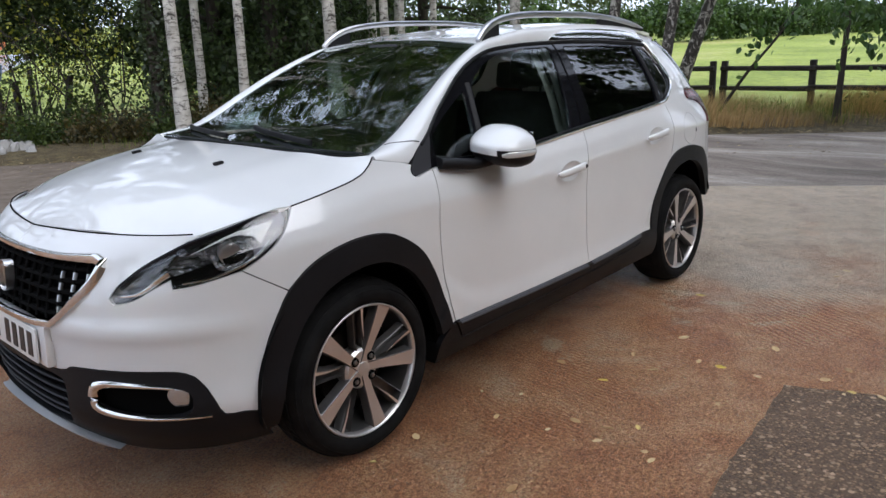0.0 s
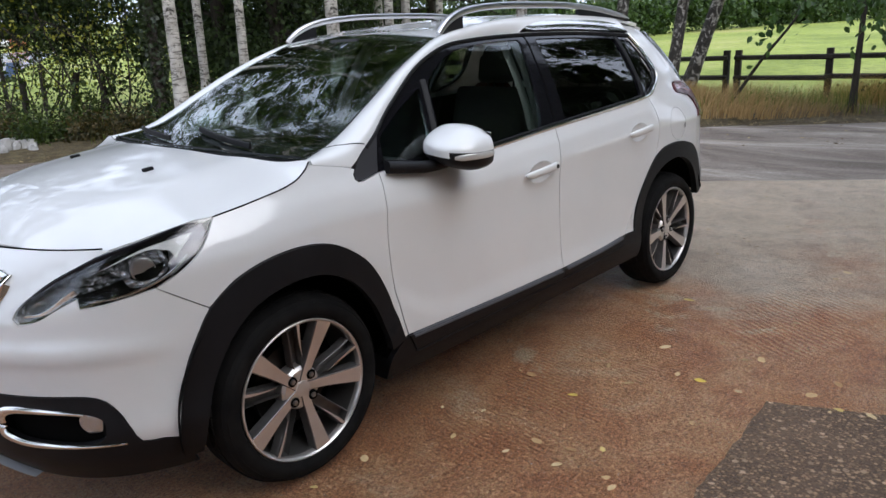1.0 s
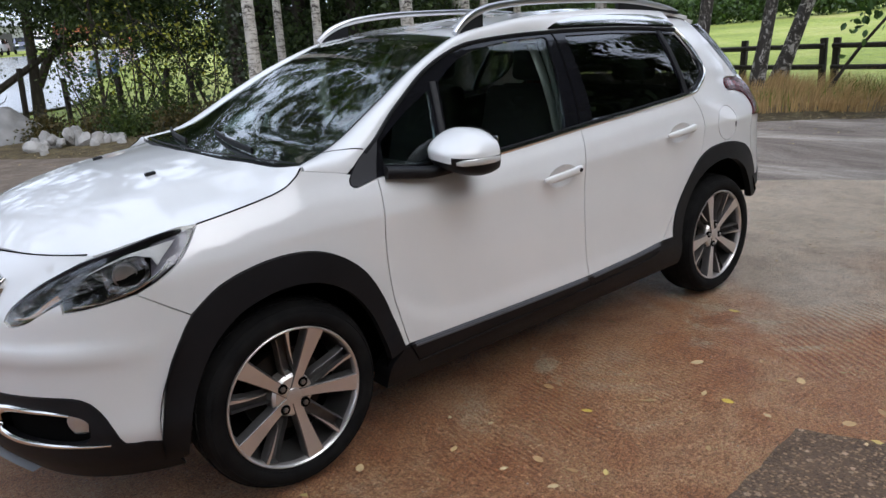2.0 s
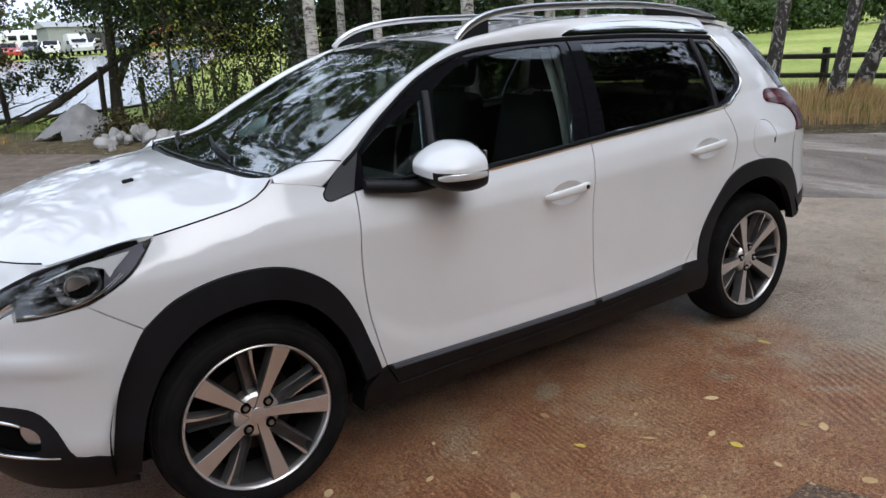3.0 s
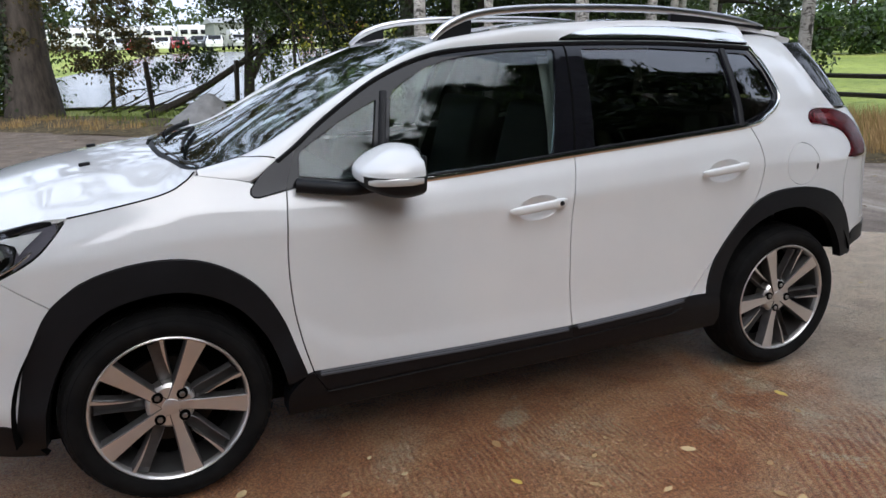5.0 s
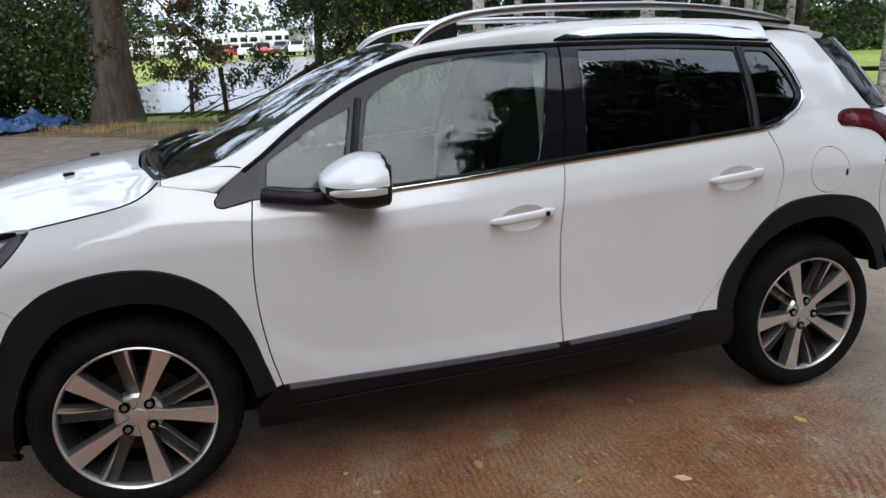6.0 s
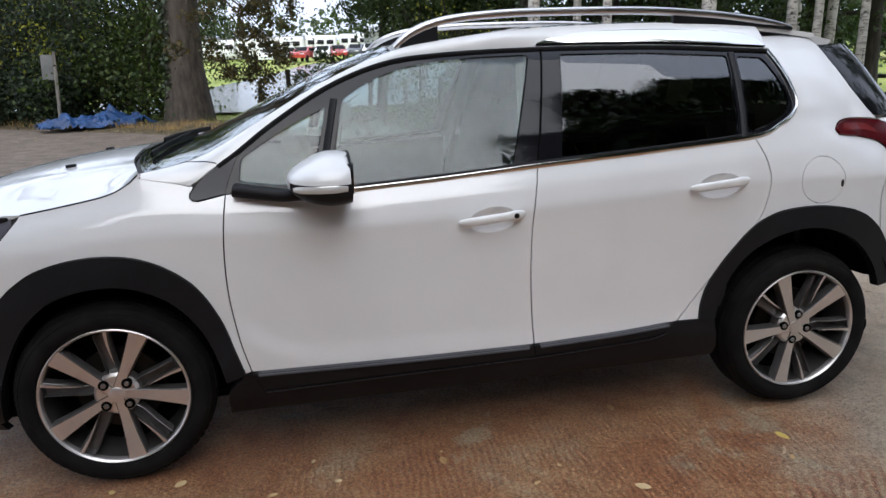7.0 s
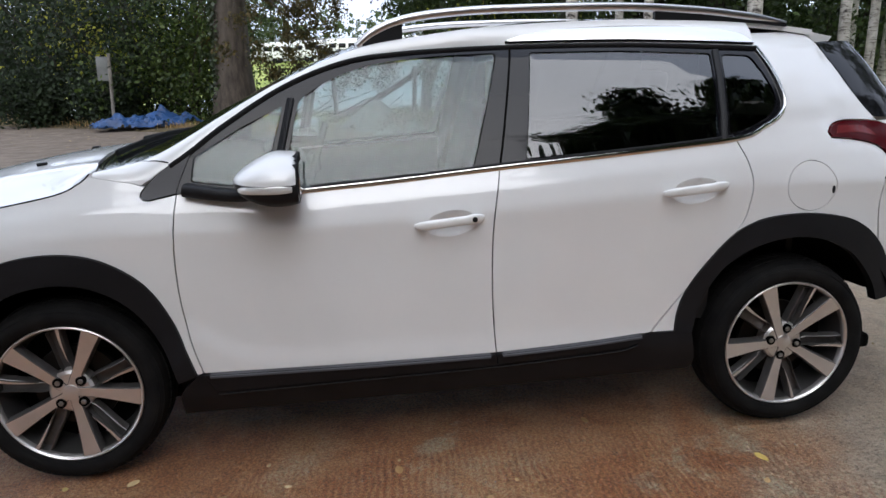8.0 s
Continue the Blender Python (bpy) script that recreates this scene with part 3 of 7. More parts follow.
def joined(*pieces):
    verts, faces = [], []
    for v, f in pieces:
        faces += [tuple(int(i) + len(verts) for i in t) for t in f]
        verts += [tuple(p) for p in v]
    return verts, faces


# seams of the left side, in metres along the flank and up
FU, RU = OU[0], OU[-1]
BONNET_LINE = [(-.219, .936), (-.1, .957), (.029, .982), (.085, 1.002), (.117, 1.022), (.140, 1.044), (.150, 1.06)]
LAMP_TOP = [(-.219, .936), (-.275, .934), (-.419, .902), (-.551, .866), (-.683, .810), (-.771, .750), (-.793, .716)]
LAMP_LOW = [(-.793, .716), (-.779, .702), (-.719, .714), (-.659, .746), (-.606, .770)]
LAMP_STEP = [(-.606, .770), (-.603, .742)]
LAMP_HEEL = [(-.603, .742), (-.543, .748), (-.411, .775), (-.340, .812), (-.292, .846), (-.255, .888), (-.219, .936)]
DOOR_FRONT = [(.408, .971), (.397, .878), (.390, .748), (.396, .616), (.418, .480), (.446, .374)]
DOOR_MID = [(1.439, .376), (1.430, .551), (1.431, .729), (1.441, .865), (1.467, 1.010)]
DOOR_REAR = [(1.997, .410), (2.117, .550), (2.196, .637), (2.293, .754), (2.333, .818), (2.354, .922), (2.340, .998), (2.305, 1.078)]
BELT_FRONT = [(.408, .971), (.470, .974), (.540, .955), (.620, .943), (.700, .946), (.780, .955), (1.113, .981), (1.467, 1.010)]
BELT_REAR = [(1.467, 1.010), (1.896, 1.042), (2.305, 1.078)]
ARCH_F = [(-.411, .326), (-.375, .502), (-.335, .600), (-.283, .690), (-.200, .755), (-.095, .792), (.020, .803), (.129, .787), (.225, .740), (.300, .672), (.360, .565), (.397, .454), (.424, .368)]
ARCH_F_IN = [(-.350, .255), (-.322, .400), (-.285, .500), (-.230, .592), (-.150, .664), (-.045, .700), (.060, .703), (.150, .676), (.230, .622), (.300, .530), (.340, .430), (.362, .345)]
ARCH_R = [(2.086, .412), (2.097, .488), (2.125, .559), (2.196, .657), (2.296, .759), (2.398, .804), (2.547, .817), (2.682, .800), (2.777, .766), (2.858, .695), (2.916, .600), (2.942, .530), (2.948, .480)]
ARCH_R_IN = [(2.150, .405), (2.185, .525), (2.259, .635), (2.370, .706), (2.500, .735), (2.621, .722), (2.735, .668), (2.812, .590), (2.855, .520), (2.870, .470)]
ROOF_DLO = [(.345, 1.034), (.389, 1.064), (.453, 1.106), (.569, 1.190), (.757, 1.302), (.949, 1.374), (1.145, 1.402), (1.509, 1.417), (2.0, 1.416), (2.473, 1.394)]
DLO_FRONT = [(.345, 1.034), (.312, .998), (.298, .980), (.297, .967), (.305, .958), (.322, .955)]
DLO_REAR = [(2.473, 1.394), (2.497, 1.330), (2.516, 1.255), (2.518, 1.195), (2.490, 1.152), (2.420, 1.115), (2.305, 1.078)]

WING_TOP = [(.138, 1.036), (.20, 1.024), (.26, 1.013), (.312, .998)]
# wings, doors, quarters
both("front_wing", skin("front_wing", outline_of([*BONNET_LINE[:5], (.138, 1.036)], WING_TOP, DLO_FRONT[1:], [(.322, .955), (.408, .971)],
     DOOR_FRONT, [(.446, .374), (.424, .368)], ARCH_F[3:][::-1], [(-.283, .690), (-.411, .775)], LAMP_HEEL[2:]), flank, gap=.0022, step=.03), WHITE, "white front wing")


def ellipse(cx, cz, a, b, turn=0.0, n=40, power=2.0):
    t = np.linspace(0, 2 * np.pi, n, endpoint=False)
    c, s = np.sign(np.cos(t)) * np.abs(np.cos(t)) ** (2 / power), np.sign(np.sin(t)) * np.abs(np.sin(t)) ** (2 / power)
    k = radians(turn)
    return np.stack([cx + a * c * math.cos(k) - b * s * math.sin(k), cz + a * c * math.sin(k) + b * s * math.cos(k)], 1)


def cup(cx, cz, a, b, turn, depth):
    """The scooped finger recess behind a handle."""
    k = radians(turn)

    def scoop(u, v, out=0.0):
        du, dv = u - cx, v - cz
        r = np.clip(((du * math.cos(k) + dv * math.sin(k)) / a) ** 2 + ((-du * math.sin(k) + dv * math.cos(k)) / b) ** 2, 0, 1)
        return flank(u, v, out - depth * (1 - r) ** 0.8)
    return skin("handle_cup", ellipse(cx, cz, a, b, turn), scoop, .004, .012)


HANDLES = {"front_door": (1.292, .842), "rear_door": (2.146, .914)}


def door(name, loop, label):
    hx, hz = HANDLES[name]
    hole = ellipse(hx, hz, .088, .044, 6)
    doors = both(name, skin(name, loop, flank, gap=.0022, step=.02, holes=[hole]), WHITE, label)
    both("handle_cup", cup(hx, hz, .088, .044, 6, .022), WHITE, "", doors)
    # pull bar, thicker at its ends
    line = flank(np.linspace(hx - .122, hx + .108, 22), np.linspace(hz - .002, hz + .019, 22), .026)
    s = np.linspace(-1, 1, 22)
    line[:, 1] += np.abs(s) ** 6 * .014
    width = np.clip(1.0 - np.abs(s) ** 8 * .55, .2, 1)
    sec = ellipse(0, 0, .011, .0155, 0, 16, 2.6)
    both("door_handle", sweep(line, sec, (0, 0, 1), np.stack([width, width * np.where(s > .55, 1.15, 1)], 1)), HANDLE_WHITE, "white painted pull handle", doors)
    if name == "front_door":
        a = line[-4] + np.array((0, -.0125, 0))
        v, f = lathe([(.0001, -.0015), (.008, -.0015), (.0092, .001), (.0092, .006)], 20)
        both("lock", (v + a, f), BLACK, "small black key lock", doors)
    return doors


front_doors = door("front_door", outline_of(DOOR_FRONT, [(.446, .374), (1.0, .372), (1.439, .376)], DOOR_MID, BELT_FRONT[::-1]), "white front door, shut")
rear_doors = door("rear_door", outline_of(DOOR_MID[::-1], [(1.439, .376), (1.75, .392), (1.997, .410)], DOOR_REAR, BELT_REAR[::-1]), "white rear door, shut")
HATCH = [(2.775, 1.445), (2.805, 1.35), (2.865, 1.20), (2.930, 1.118)]
TAIL_LAMP = [[(2.930, 1.118), (2.830, 1.126), (2.740, 1.126), (2.690, 1.110), (2.672, 1.090), (2.680, 1.072)], [(2.680, 1.072), (2.78, 1.060), (2.865, 1.038), (2.905, 1.000), (2.905, .955), (2.868, .925)],
             [(2.868, .925), (2.95, .918), (3.02, .925)], [(3.02, .925), (3.06, .99), (3.02, 1.08), (2.930, 1.118)]]
flap = ellipse(2.574, .913, .094, .088, 0, 48)
quarters = both("quarter_panel", skin("quarter_panel", outline_of(DOOR_REAR[3:], DLO_REAR[::-1], [(2.473, 1.394), (2.47, 1.445)], [(2.47, 1.445), (2.62, 1.448), (2.775, 1.445)], HATCH, TAIL_LAMP[0], TAIL_LAMP[1],
                [(2.868, .925), (2.85, .82), (2.858, .695)], ARCH_R[4:10][::-1]), flank, gap=.0022, step=.03, holes=[flap]), WHITE, "white rear quarter panel")
flaps = both("fuel_flap", skin("fuel_flap", ellipse(2.574, .913, .0915, .0855, 0, 48), flank, step=.02), WHITE, "round white fuel flap", quarters)
both("finger_notch", skin("finger_notch", ellipse(2.655, .897, .006, .014, 0, 16), flank, .004, .01, out=.0015), BLACK, "", flaps)
both("sill_corner", skin("sill_corner", outline_of([(2.004, .412), (2.085, .412)], ARCH_R[:3], [(2.125, .559), (2.117, .548)], [(2.117, .548), (2.004, .412)]), flank, gap=.001, step=.03), WHITE)

# roof side and windscreen pillar: a rolled band between the window line and the glass and roof edge
SCREEN_EDGE = [(.13, .058, 1.040), (.335, .137, 1.086), (.55, .180, 1.200), (.76, .228, 1.312), (1.0, .268, 1.414)]
ROOF_EDGE = [*SCREEN_EDGE, (1.2, .288, 1.452), (1.5, .300, 1.486), (2.0, .308, 1.502), (2.46, .320, 1.488), (2.78, .335, 1.452)]
EDGE3, DLO3 = spline(ROOF_EDGE, .004), spline([*WING_TOP[:3], (.305, 1.006), *ROOF_DLO], .004)


def band(u, v, out=0.0):
    """u: place along the car, v: 0 at the windows, 1 at the roof."""
    low = flank(u, np.interp(u, *DLO3.T), 0)
    low[:, 2] = np.interp(u, *DLO3.T)
    top = np.stack([u, np.interp(u, EDGE3[:, 0], EDGE3[:, 1]), np.interp(u, EDGE3[:, 0], EDGE3[:, 2])], -1)
    flat = (1 - .62 * np.clip((np.asarray(u) - 1.40) / .25, 0, 1)) * (.85 + .15 * np.clip((np.asarray(u) - .15) / .4, 0, 1))
    mid = (low + top) / 2 + np.array((0, -.30, .42)) * (flat * np.linalg.norm(top - low, axis=1))[:, None]
    p = low * ((1 - v) ** 2)[:, None] + mid * (2 * v * (1 - v))[:, None] + top * (v**2)[:, None]
    return p + np.array((0, -.72, .69)) * np.reshape(out, (-1, 1))


both("roof_side", skin("roof_side", outline_of([(.150, .0), (2.468, .0)], [(2.468, .0), (2.468, 1.0)], [(2.468, 1.0), (.150, 1.0)], [(.150, 1.0), (.150, .0)], step=.03), band, step=.05, soft=.012), WHITE, "white roof side and screen pillar")
both("pillar_seam", sweep(band(np.linspace(.265, .385, 10), np.linspace(.93, .06, 10), .0), ellipse(0, 0, .0022, .0022, 0, 8)), VOID)
BLADE = outline_of([(1.535, .03), (1.60, .26), (1.68, .46), (1.78, .58), (1.95, .62), (2.15, .60), (2.32, .52), (2.41, .36), (2.462, .03)], [(2.462, .03), (1.535, .03)], step=.02)
both("roof_blade", skin("roof_blade", BLADE, lambda u, v, out=0.0: band(u, v, out + .016 - .024 * v), .012, .03), CHROME, "polished chrome blade over the rear side windows")

# window frame and panes of the side
DLO = outline_of(ROOF_DLO, DLO_REAR, [*BELT_REAR[::-1], *BELT_FRONT[::-1][1:]], [(.408, .971), (.322, .955)], DLO_FRONT[::-1])


def rounded(points, r=.02):
    """A closed outline with its corners rounded off."""
    p, out = [np.array(q, float) for q in points], []
    for a, b, c in zip(p[-1:] + p[:-1], p, p[1:] + p[:1]):
        ra, rc = min(r, np.linalg.norm(a - b) * .4), min(r, np.linalg.norm(c - b) * .4)
        s, e = b + (a - b) / np.linalg.norm(a - b) * ra, b + (c - b) / np.linalg.norm(c - b) * rc
        out += [s * (1 - t) ** 2 + b * 2 * t * (1 - t) + e * t * t for t in np.linspace(0, 1, 5)]
    loop = []
    for a, b in zip(out, out[1:] + out[:1]):
        n = max(1, int(np.linalg.norm(b - a) / .025))
        loop += [a + (b - a) * k / n for k in range(n)]
    return np.array(loop)


QUARTER_LIGHT = rounded([(.452, 1.006), (.462, 1.080), (.530, 1.122), (.615, 1.170), (.752, 1.234), (.714, 1.09), (.692, .985), (.56, .990)], .010)
FRONT_PANE = rounded([(.740, .972), (.770, 1.10), (.806, 1.252), (.87, 1.292), (.955, 1.333), (1.04, 1.358), (1.15, 1.374), (1.30, 1.387), (1.500, 1.392), (1.380, 1.014), (1.05, .992)], .02)
REAR_PANE = rounded([(1.560, 1.036), (1.618, 1.392), (1.95, 1.391), (2.285, 1.374), (2.245, 1.086), (1.9, 1.058)], .015)
REAR_LIGHT = rounded([(2.285, 1.092), (2.325, 1.370), (2.438, 1.364), (2.470, 1.30), (2.492, 1.235), (2.490, 1.190), (2.455, 1.150), (2.38, 1.118)], .02)
frames = both("window_frame", skin("window_frame", DLO, flank, .02, .03, .0015, [QUARTER_LIGHT, FRONT_PANE, REAR_PANE, REAR_LIGHT], -.004), GLOSS, "gloss black window surround and pillars")
for name, loop, m, text in (("quarter_light", QUARTER_LIGHT, CLEAR, "clear"), ("front_window", FRONT_PANE, CLEAR, "clear"), ("rear_window", REAR_PANE, PRIVACY, "dark tinted"), ("rear_quarter_window", REAR_LIGHT, PRIVACY, "dark tinted")):
    for ob in both(name, skin(name, shrunk(loop, -.004), flank, .004, .05, out=-.010, closed=True), m, text + " side window glass", frames):
        ob.visible_shadow = False
# pillar joint, window seals, mirror corner
both("pillar_joint", sweep(flank(np.linspace(1.468, 1.553, 12), np.linspace(1.012, 1.416, 12), -.003), ellipse(0, 0, .004, .003, 0, 8)), VOID, "", frames)
both("divider", sweep(flank(np.linspace(2.262, 2.305, 12), np.linspace(1.082, 1.384, 12), .0), ellipse(0, 0, .012, .006, 0, 10, 3)), BLACK, "dark window divider", frames)
both("divider", sweep(flank(np.linspace(.714, .780, 10), np.linspace(.975, 1.258, 10), .0), ellipse(0, 0, .013, .006, 0, 10, 3)), BLACK, "black window divider", frames)
both("window_seal", sweep(flank(spline(ROOF_DLO[1:])[:, 0], spline(ROOF_DLO[1:])[:, 1] - .006, .002), ellipse(0, 0, .005, .008, 0, 8)), BLACK, "black rubber window seal", frames)
both("corner_panel", skin("corner_panel", outline_of(DLO_FRONT[::-1], [(.345, 1.034), (.40, 1.075), (.462, 1.108)], [(.462, 1.108), (.425, 1.02), (.408, .972)], [(.408, .972), (.322, .955)]), flank, .01, .03, .003, out=.001), CORNER, "dark grey plastic mirror corner", frames)
belt = spline([(.772, .958), *BELT_FRONT[6:], *BELT_REAR[1:], *DLO_REAR[::-1][1:-1], (2.470, 1.39)], .015)
both("belt_trim", sweep(flank(belt[:, 0], belt[:, 1] + .004, .002), ellipse(0, 0, .005, .0085, 0, 12, 3)), CHROME, "bright chrome strip under the side windows")
both("window_wiper_seal", sweep(flank(belt[4:-30, 0], belt[4:-30, 1] + .016, .0), ellipse(0, 0, .004, .004, 0, 8)), BLACK, "", frames)

# bonnet
BON = spline([(-.62, .842), (-.52, .876), (-.419, .904), (-.275, .934), *BONNET_LINE], .02)
BON3 = flank(BON[:, 0], np.minimum(BON[:, 1], 1.05))
CROWN = smooth_table([(-.80, .80), (-.705, .872), (-.64, .922), (-.55, .962), (-.464, .988), (-.309, 1.017), (-.18, 1.0385), (0, 1.058), (.2, 1.066)], .045, -.85, .3)


def bonnet(x, y, out=0.0):
    ye, ze = np.interp(x, BON3[:, 0], BON3[:, 1]), np.interp(x, BON3[:, 0], BON3[:, 2])
    s = np.clip(np.abs(y - CY) / (CY - ye), 0, 1.05)
    rib = .006 * np.exp(-((s - .62) / .10) ** 2) * np.clip((x + .6) * 3, 0, 1)
    return np.stack([x, y, ze + (np.interp(x, *CROWN) - ze) * (1 - s**2.3) + rib + out], -1)


edge = flank(*np.array([(-.505, .888), *[(p[0], p[1]) for p in BON if p[0] > -.46]]).T)
front = flank(np.linspace(-.505, FU, 24), np.interp(np.linspace(-.505, FU, 24), [FU, -1.13, -.835, -.505], [.874, .881, .886, .888]))
rear_edge = [(.150, edge[-1][1]), (.105, .22), (.055, .45), (.030, CY)]
half = np.concatenate([front[::-1][:, :2], edge[1:, :2], spline(rear_edge, .03)[1:]])
loop = np.concatenate([half, np.stack([half[::-1][1:-1, 0], 2 * CY - half[::-1][1:-1, 1]], 1)])
bon = car_part("bonnet", skin("bonnet", loop, bonnet, .012, .035, .0022, soft=.03), WHITE, None, "white bonnet with soft creases")
both("bonnet_joint", sweep(flank(*spline(BONNET_LINE[:-1], .02).T, -.002), ellipse(0, 0, .0026, .0026, 0, 8)), VOID, "", (bon, bon))
car_part("bonnet_joint", whole(sweep(flank(np.linspace(-.53, FU, 40), np.interp(np.linspace(-.53, FU, 40), [FU, -1.13, -.835, -.505], [.873, .880, .885, .887]), -.001), ellipse(0, 0, .0024, .0024, 0, 8))), VOID, bon)
for y in (.482, 1.088):
    p = bonnet(np.array([-.178]), np.array([y]))[0]
    bm = bmesh.new()
    box(bm, (.036, .020, .013), tuple(p + np.array((0, 0, .004))), (0, -6, 0), .005)
    part("washer_nozzle", bm, BLACK, bon, "black washer nozzle")

# windscreen, cowl, wipers
SE = spline(SCREEN_EDGE, .004)


def screen(t, s, out=0.0):
    """t: place of the edge along the car, s: -1 to 1 across."""
    e = np.stack([t, np.interp(t, SE[:, 0], SE[:, 1]), np.interp(t, SE[:, 0], SE[:, 2])], -1)
    bow = (1 - s**2)
    k = np.clip((t - .15) / .85, 0, 1)
    return np.stack([e[:, 0] - bow * (.10 - .10 * k) - .5 * out, CY + s * (CY - e[:, 1]), e[:, 2] + bow * (.012 + .016 * k) + .85 * out], -1)


W = outline_of([(.155, -.985), (1.0, -.985)], [(1.0, -.985), (1.0, .985)], [(1.0, .985), (.155, .985)], [(.155, .985), (.155, -.985)], step=.04)
ws = car_part("windscreen", skin("windscreen", W, lambda u, v, out=0.0: screen(u, v, out), .005, .05, closed=True, soft=.015), SCREEN, None, "large raked windscreen with leaf reflections")
ws.visible_shadow = False
rim = skin("screen_border", W, screen, .006, .06, 0, [outline_of([(.235, -.93), (.955, -.93)], [(.955, -.93), (.955, .93)], [(.955, .93), (.235, .93)], [(.235, .93), (.235, -.93)], step=.04)], -.008)
car_part("screen_border", rim, BLACK, ws, "black ceramic border of the screen")
bm = bmesh.new()
box(bm, (.03, .20, .09), (.93, CY, 1.385), (0, 30, 0), .02)
part("mirror_mount", bm, CABIN, ws)
cowl_u = np.linspace(-.97, .97, 40)
low = bonnet(np.interp(np.abs(cowl_u), [0, .5, .8, 1], [.034, .060, .10, .148]), CY + cowl_u * .70, -.012)
high = screen(np.full(40, .17), cowl_u, .004)
verts = np.concatenate([low, low * .5 + high * .5 - np.array((0, 0, .012)), high])
cowl = car_part("cowl", (verts, [(k * 40 + i, (k + 1) * 40 + i, (k + 1) * 40 + i + 1, k * 40 + i + 1) for k in range(2) for i in range(39)]), BLACK, None, "black plastic scuttle below the screen")
for s0, s1, t1 in ((-.62, .05, .30), (.10, .86, .26)):
    ss = np.linspace(s0, s1, 14)
    blade = screen(np.linspace(.20, t1, 14), ss, .016)
    part("wiper", mesh("wiper", *sweep(blade, ellipse(0, 0, .006, .012, 0, 8))), BLACK, cowl, "black wiper")

# roof, rails, spoiler
CENTRE = smooth_table([(.95, 1.432), (1.05, 1.446), (1.25, 1.462), (1.45, 1.490), (1.65, 1.512), (2.0, 1.522), (2.4, 1.508), (2.85, 1.464)], .04, .9, 3.0)


def roof(x, y, out=0.0):
    ye, ze = np.interp(x, EDGE3[:, 0], EDGE3[:, 1]), np.interp(x, EDGE3[:, 0], EDGE3[:, 2])
    s = np.clip(np.abs(y - CY) / (CY - ye), 0, 1)
    return np.stack([x, y, ze + (np.interp(x, *CENTRE) - ze) * (1 - s**3) + out], -1)


xs = np.linspace(1.0, 2.76, 60)
ye = np.interp(xs, EDGE3[:, 0], EDGE3[:, 1])
loop = np.concatenate([np.stack([xs, ye], 1), np.stack([xs[::-1], 2 * CY - ye[::-1]], 1)])
loop = np.concatenate([loop, spline([(1.0, 2 * CY - ye[0]), (1.012, CY), (1.0, ye[0])], .04)[1:-1]])
car_part("roof", skin("roof", loop, roof, .02, .05, soft=.015), WHITE, None, "white roof")
RAIL = [(1.010, .262, 1.425), (1.055, .268, 1.463), (1.115, .275, 1.494), (1.21, .285, 1.520), (1.36, .296, 1.537), (1.56, .305, 1.546), (1.97, .312, 1.548), (2.25, .317, 1.533), (2.42, .320, 1.515), (2.56, .322, 1.495), (2.64, .323, 1.478)]
rl = spline(RAIL, .025)
k = np.linspace(0, 1, len(rl))
wide = np.interp(k, [0, .05, .15, .9, 1], [.75, 1, 1, 1, .55])
rails = both("roof_rail", sweep(rl, ellipse(0, 0, .016, .0155, 0, 14, 2.6), (0, 0, 1), wide), SATIN, "satin aluminium roof rail")
foot = rl[(rl[:, 0] > 1.02) & (rl[:, 0] < 1.20)]
under = foot.copy()
under[:, 2] = np.interp(under[:, 0], EDGE3[:, 0], EDGE3[:, 2]) - .004


def web(top, low, half_width):
    n = len(top)
    o = np.array((0, half_width, 0))
    v = np.concatenate([top - o, top + o, low + o, low - o])
    f = [(a * n + i, a * n + i + 1, b * n + i + 1, b * n + i) for a, b in ((0, 1), (1, 2), (2, 3), (3, 0)) for i in range(n - 1)]
    return v, f + [(0, 3 * n, 2 * n, n), (n - 1, 2 * n - 1, 3 * n - 1, 4 * n - 1)]


both("rail_foot", web(foot, under, .011), BLACK, "dark rail foot", rails)
foot = rl[rl[:, 0] > 2.10]
under = foot.copy()
under[:, 2] = np.interp(under[:, 0], EDGE3[:, 0], EDGE3[:, 2]) - .004
both("rail_foot", web(foot, under, .010), BLACK, "dark rail foot", rails)
n = 30
yy = np.linspace(.36, 2 * CY - .36, n)
curve = 1 - ((yy - CY) / (CY - .36)) ** 2
top0 = np.stack([np.full(n, 2.72), yy, np.interp(2.72, *CENTRE) - .02 + .018 * curve], 1)
top1 = np.stack([2.86 + .07 * curve, yy, 1.428 + .012 * curve], 1)
low1 = top1 + np.array((-.02, 0, -.028))
low0 = top0 + np.array((0, 0, -.05))
v = np.concatenate([top0, top1, low1, low0])
car_part("tail_spoiler", (v, [((a * n) + i, a * n + i + 1, b * n + i + 1, b * n + i) for a, b in ((1, 0), (2, 1), (3, 2), (0, 3)) for i in range(n - 1)] + [(0, n, 2 * n, 3 * n), (4 * n - 1, 3 * n - 1, 2 * n - 1, n - 1)]), WHITE, None, "white spoiler over the rear screen")

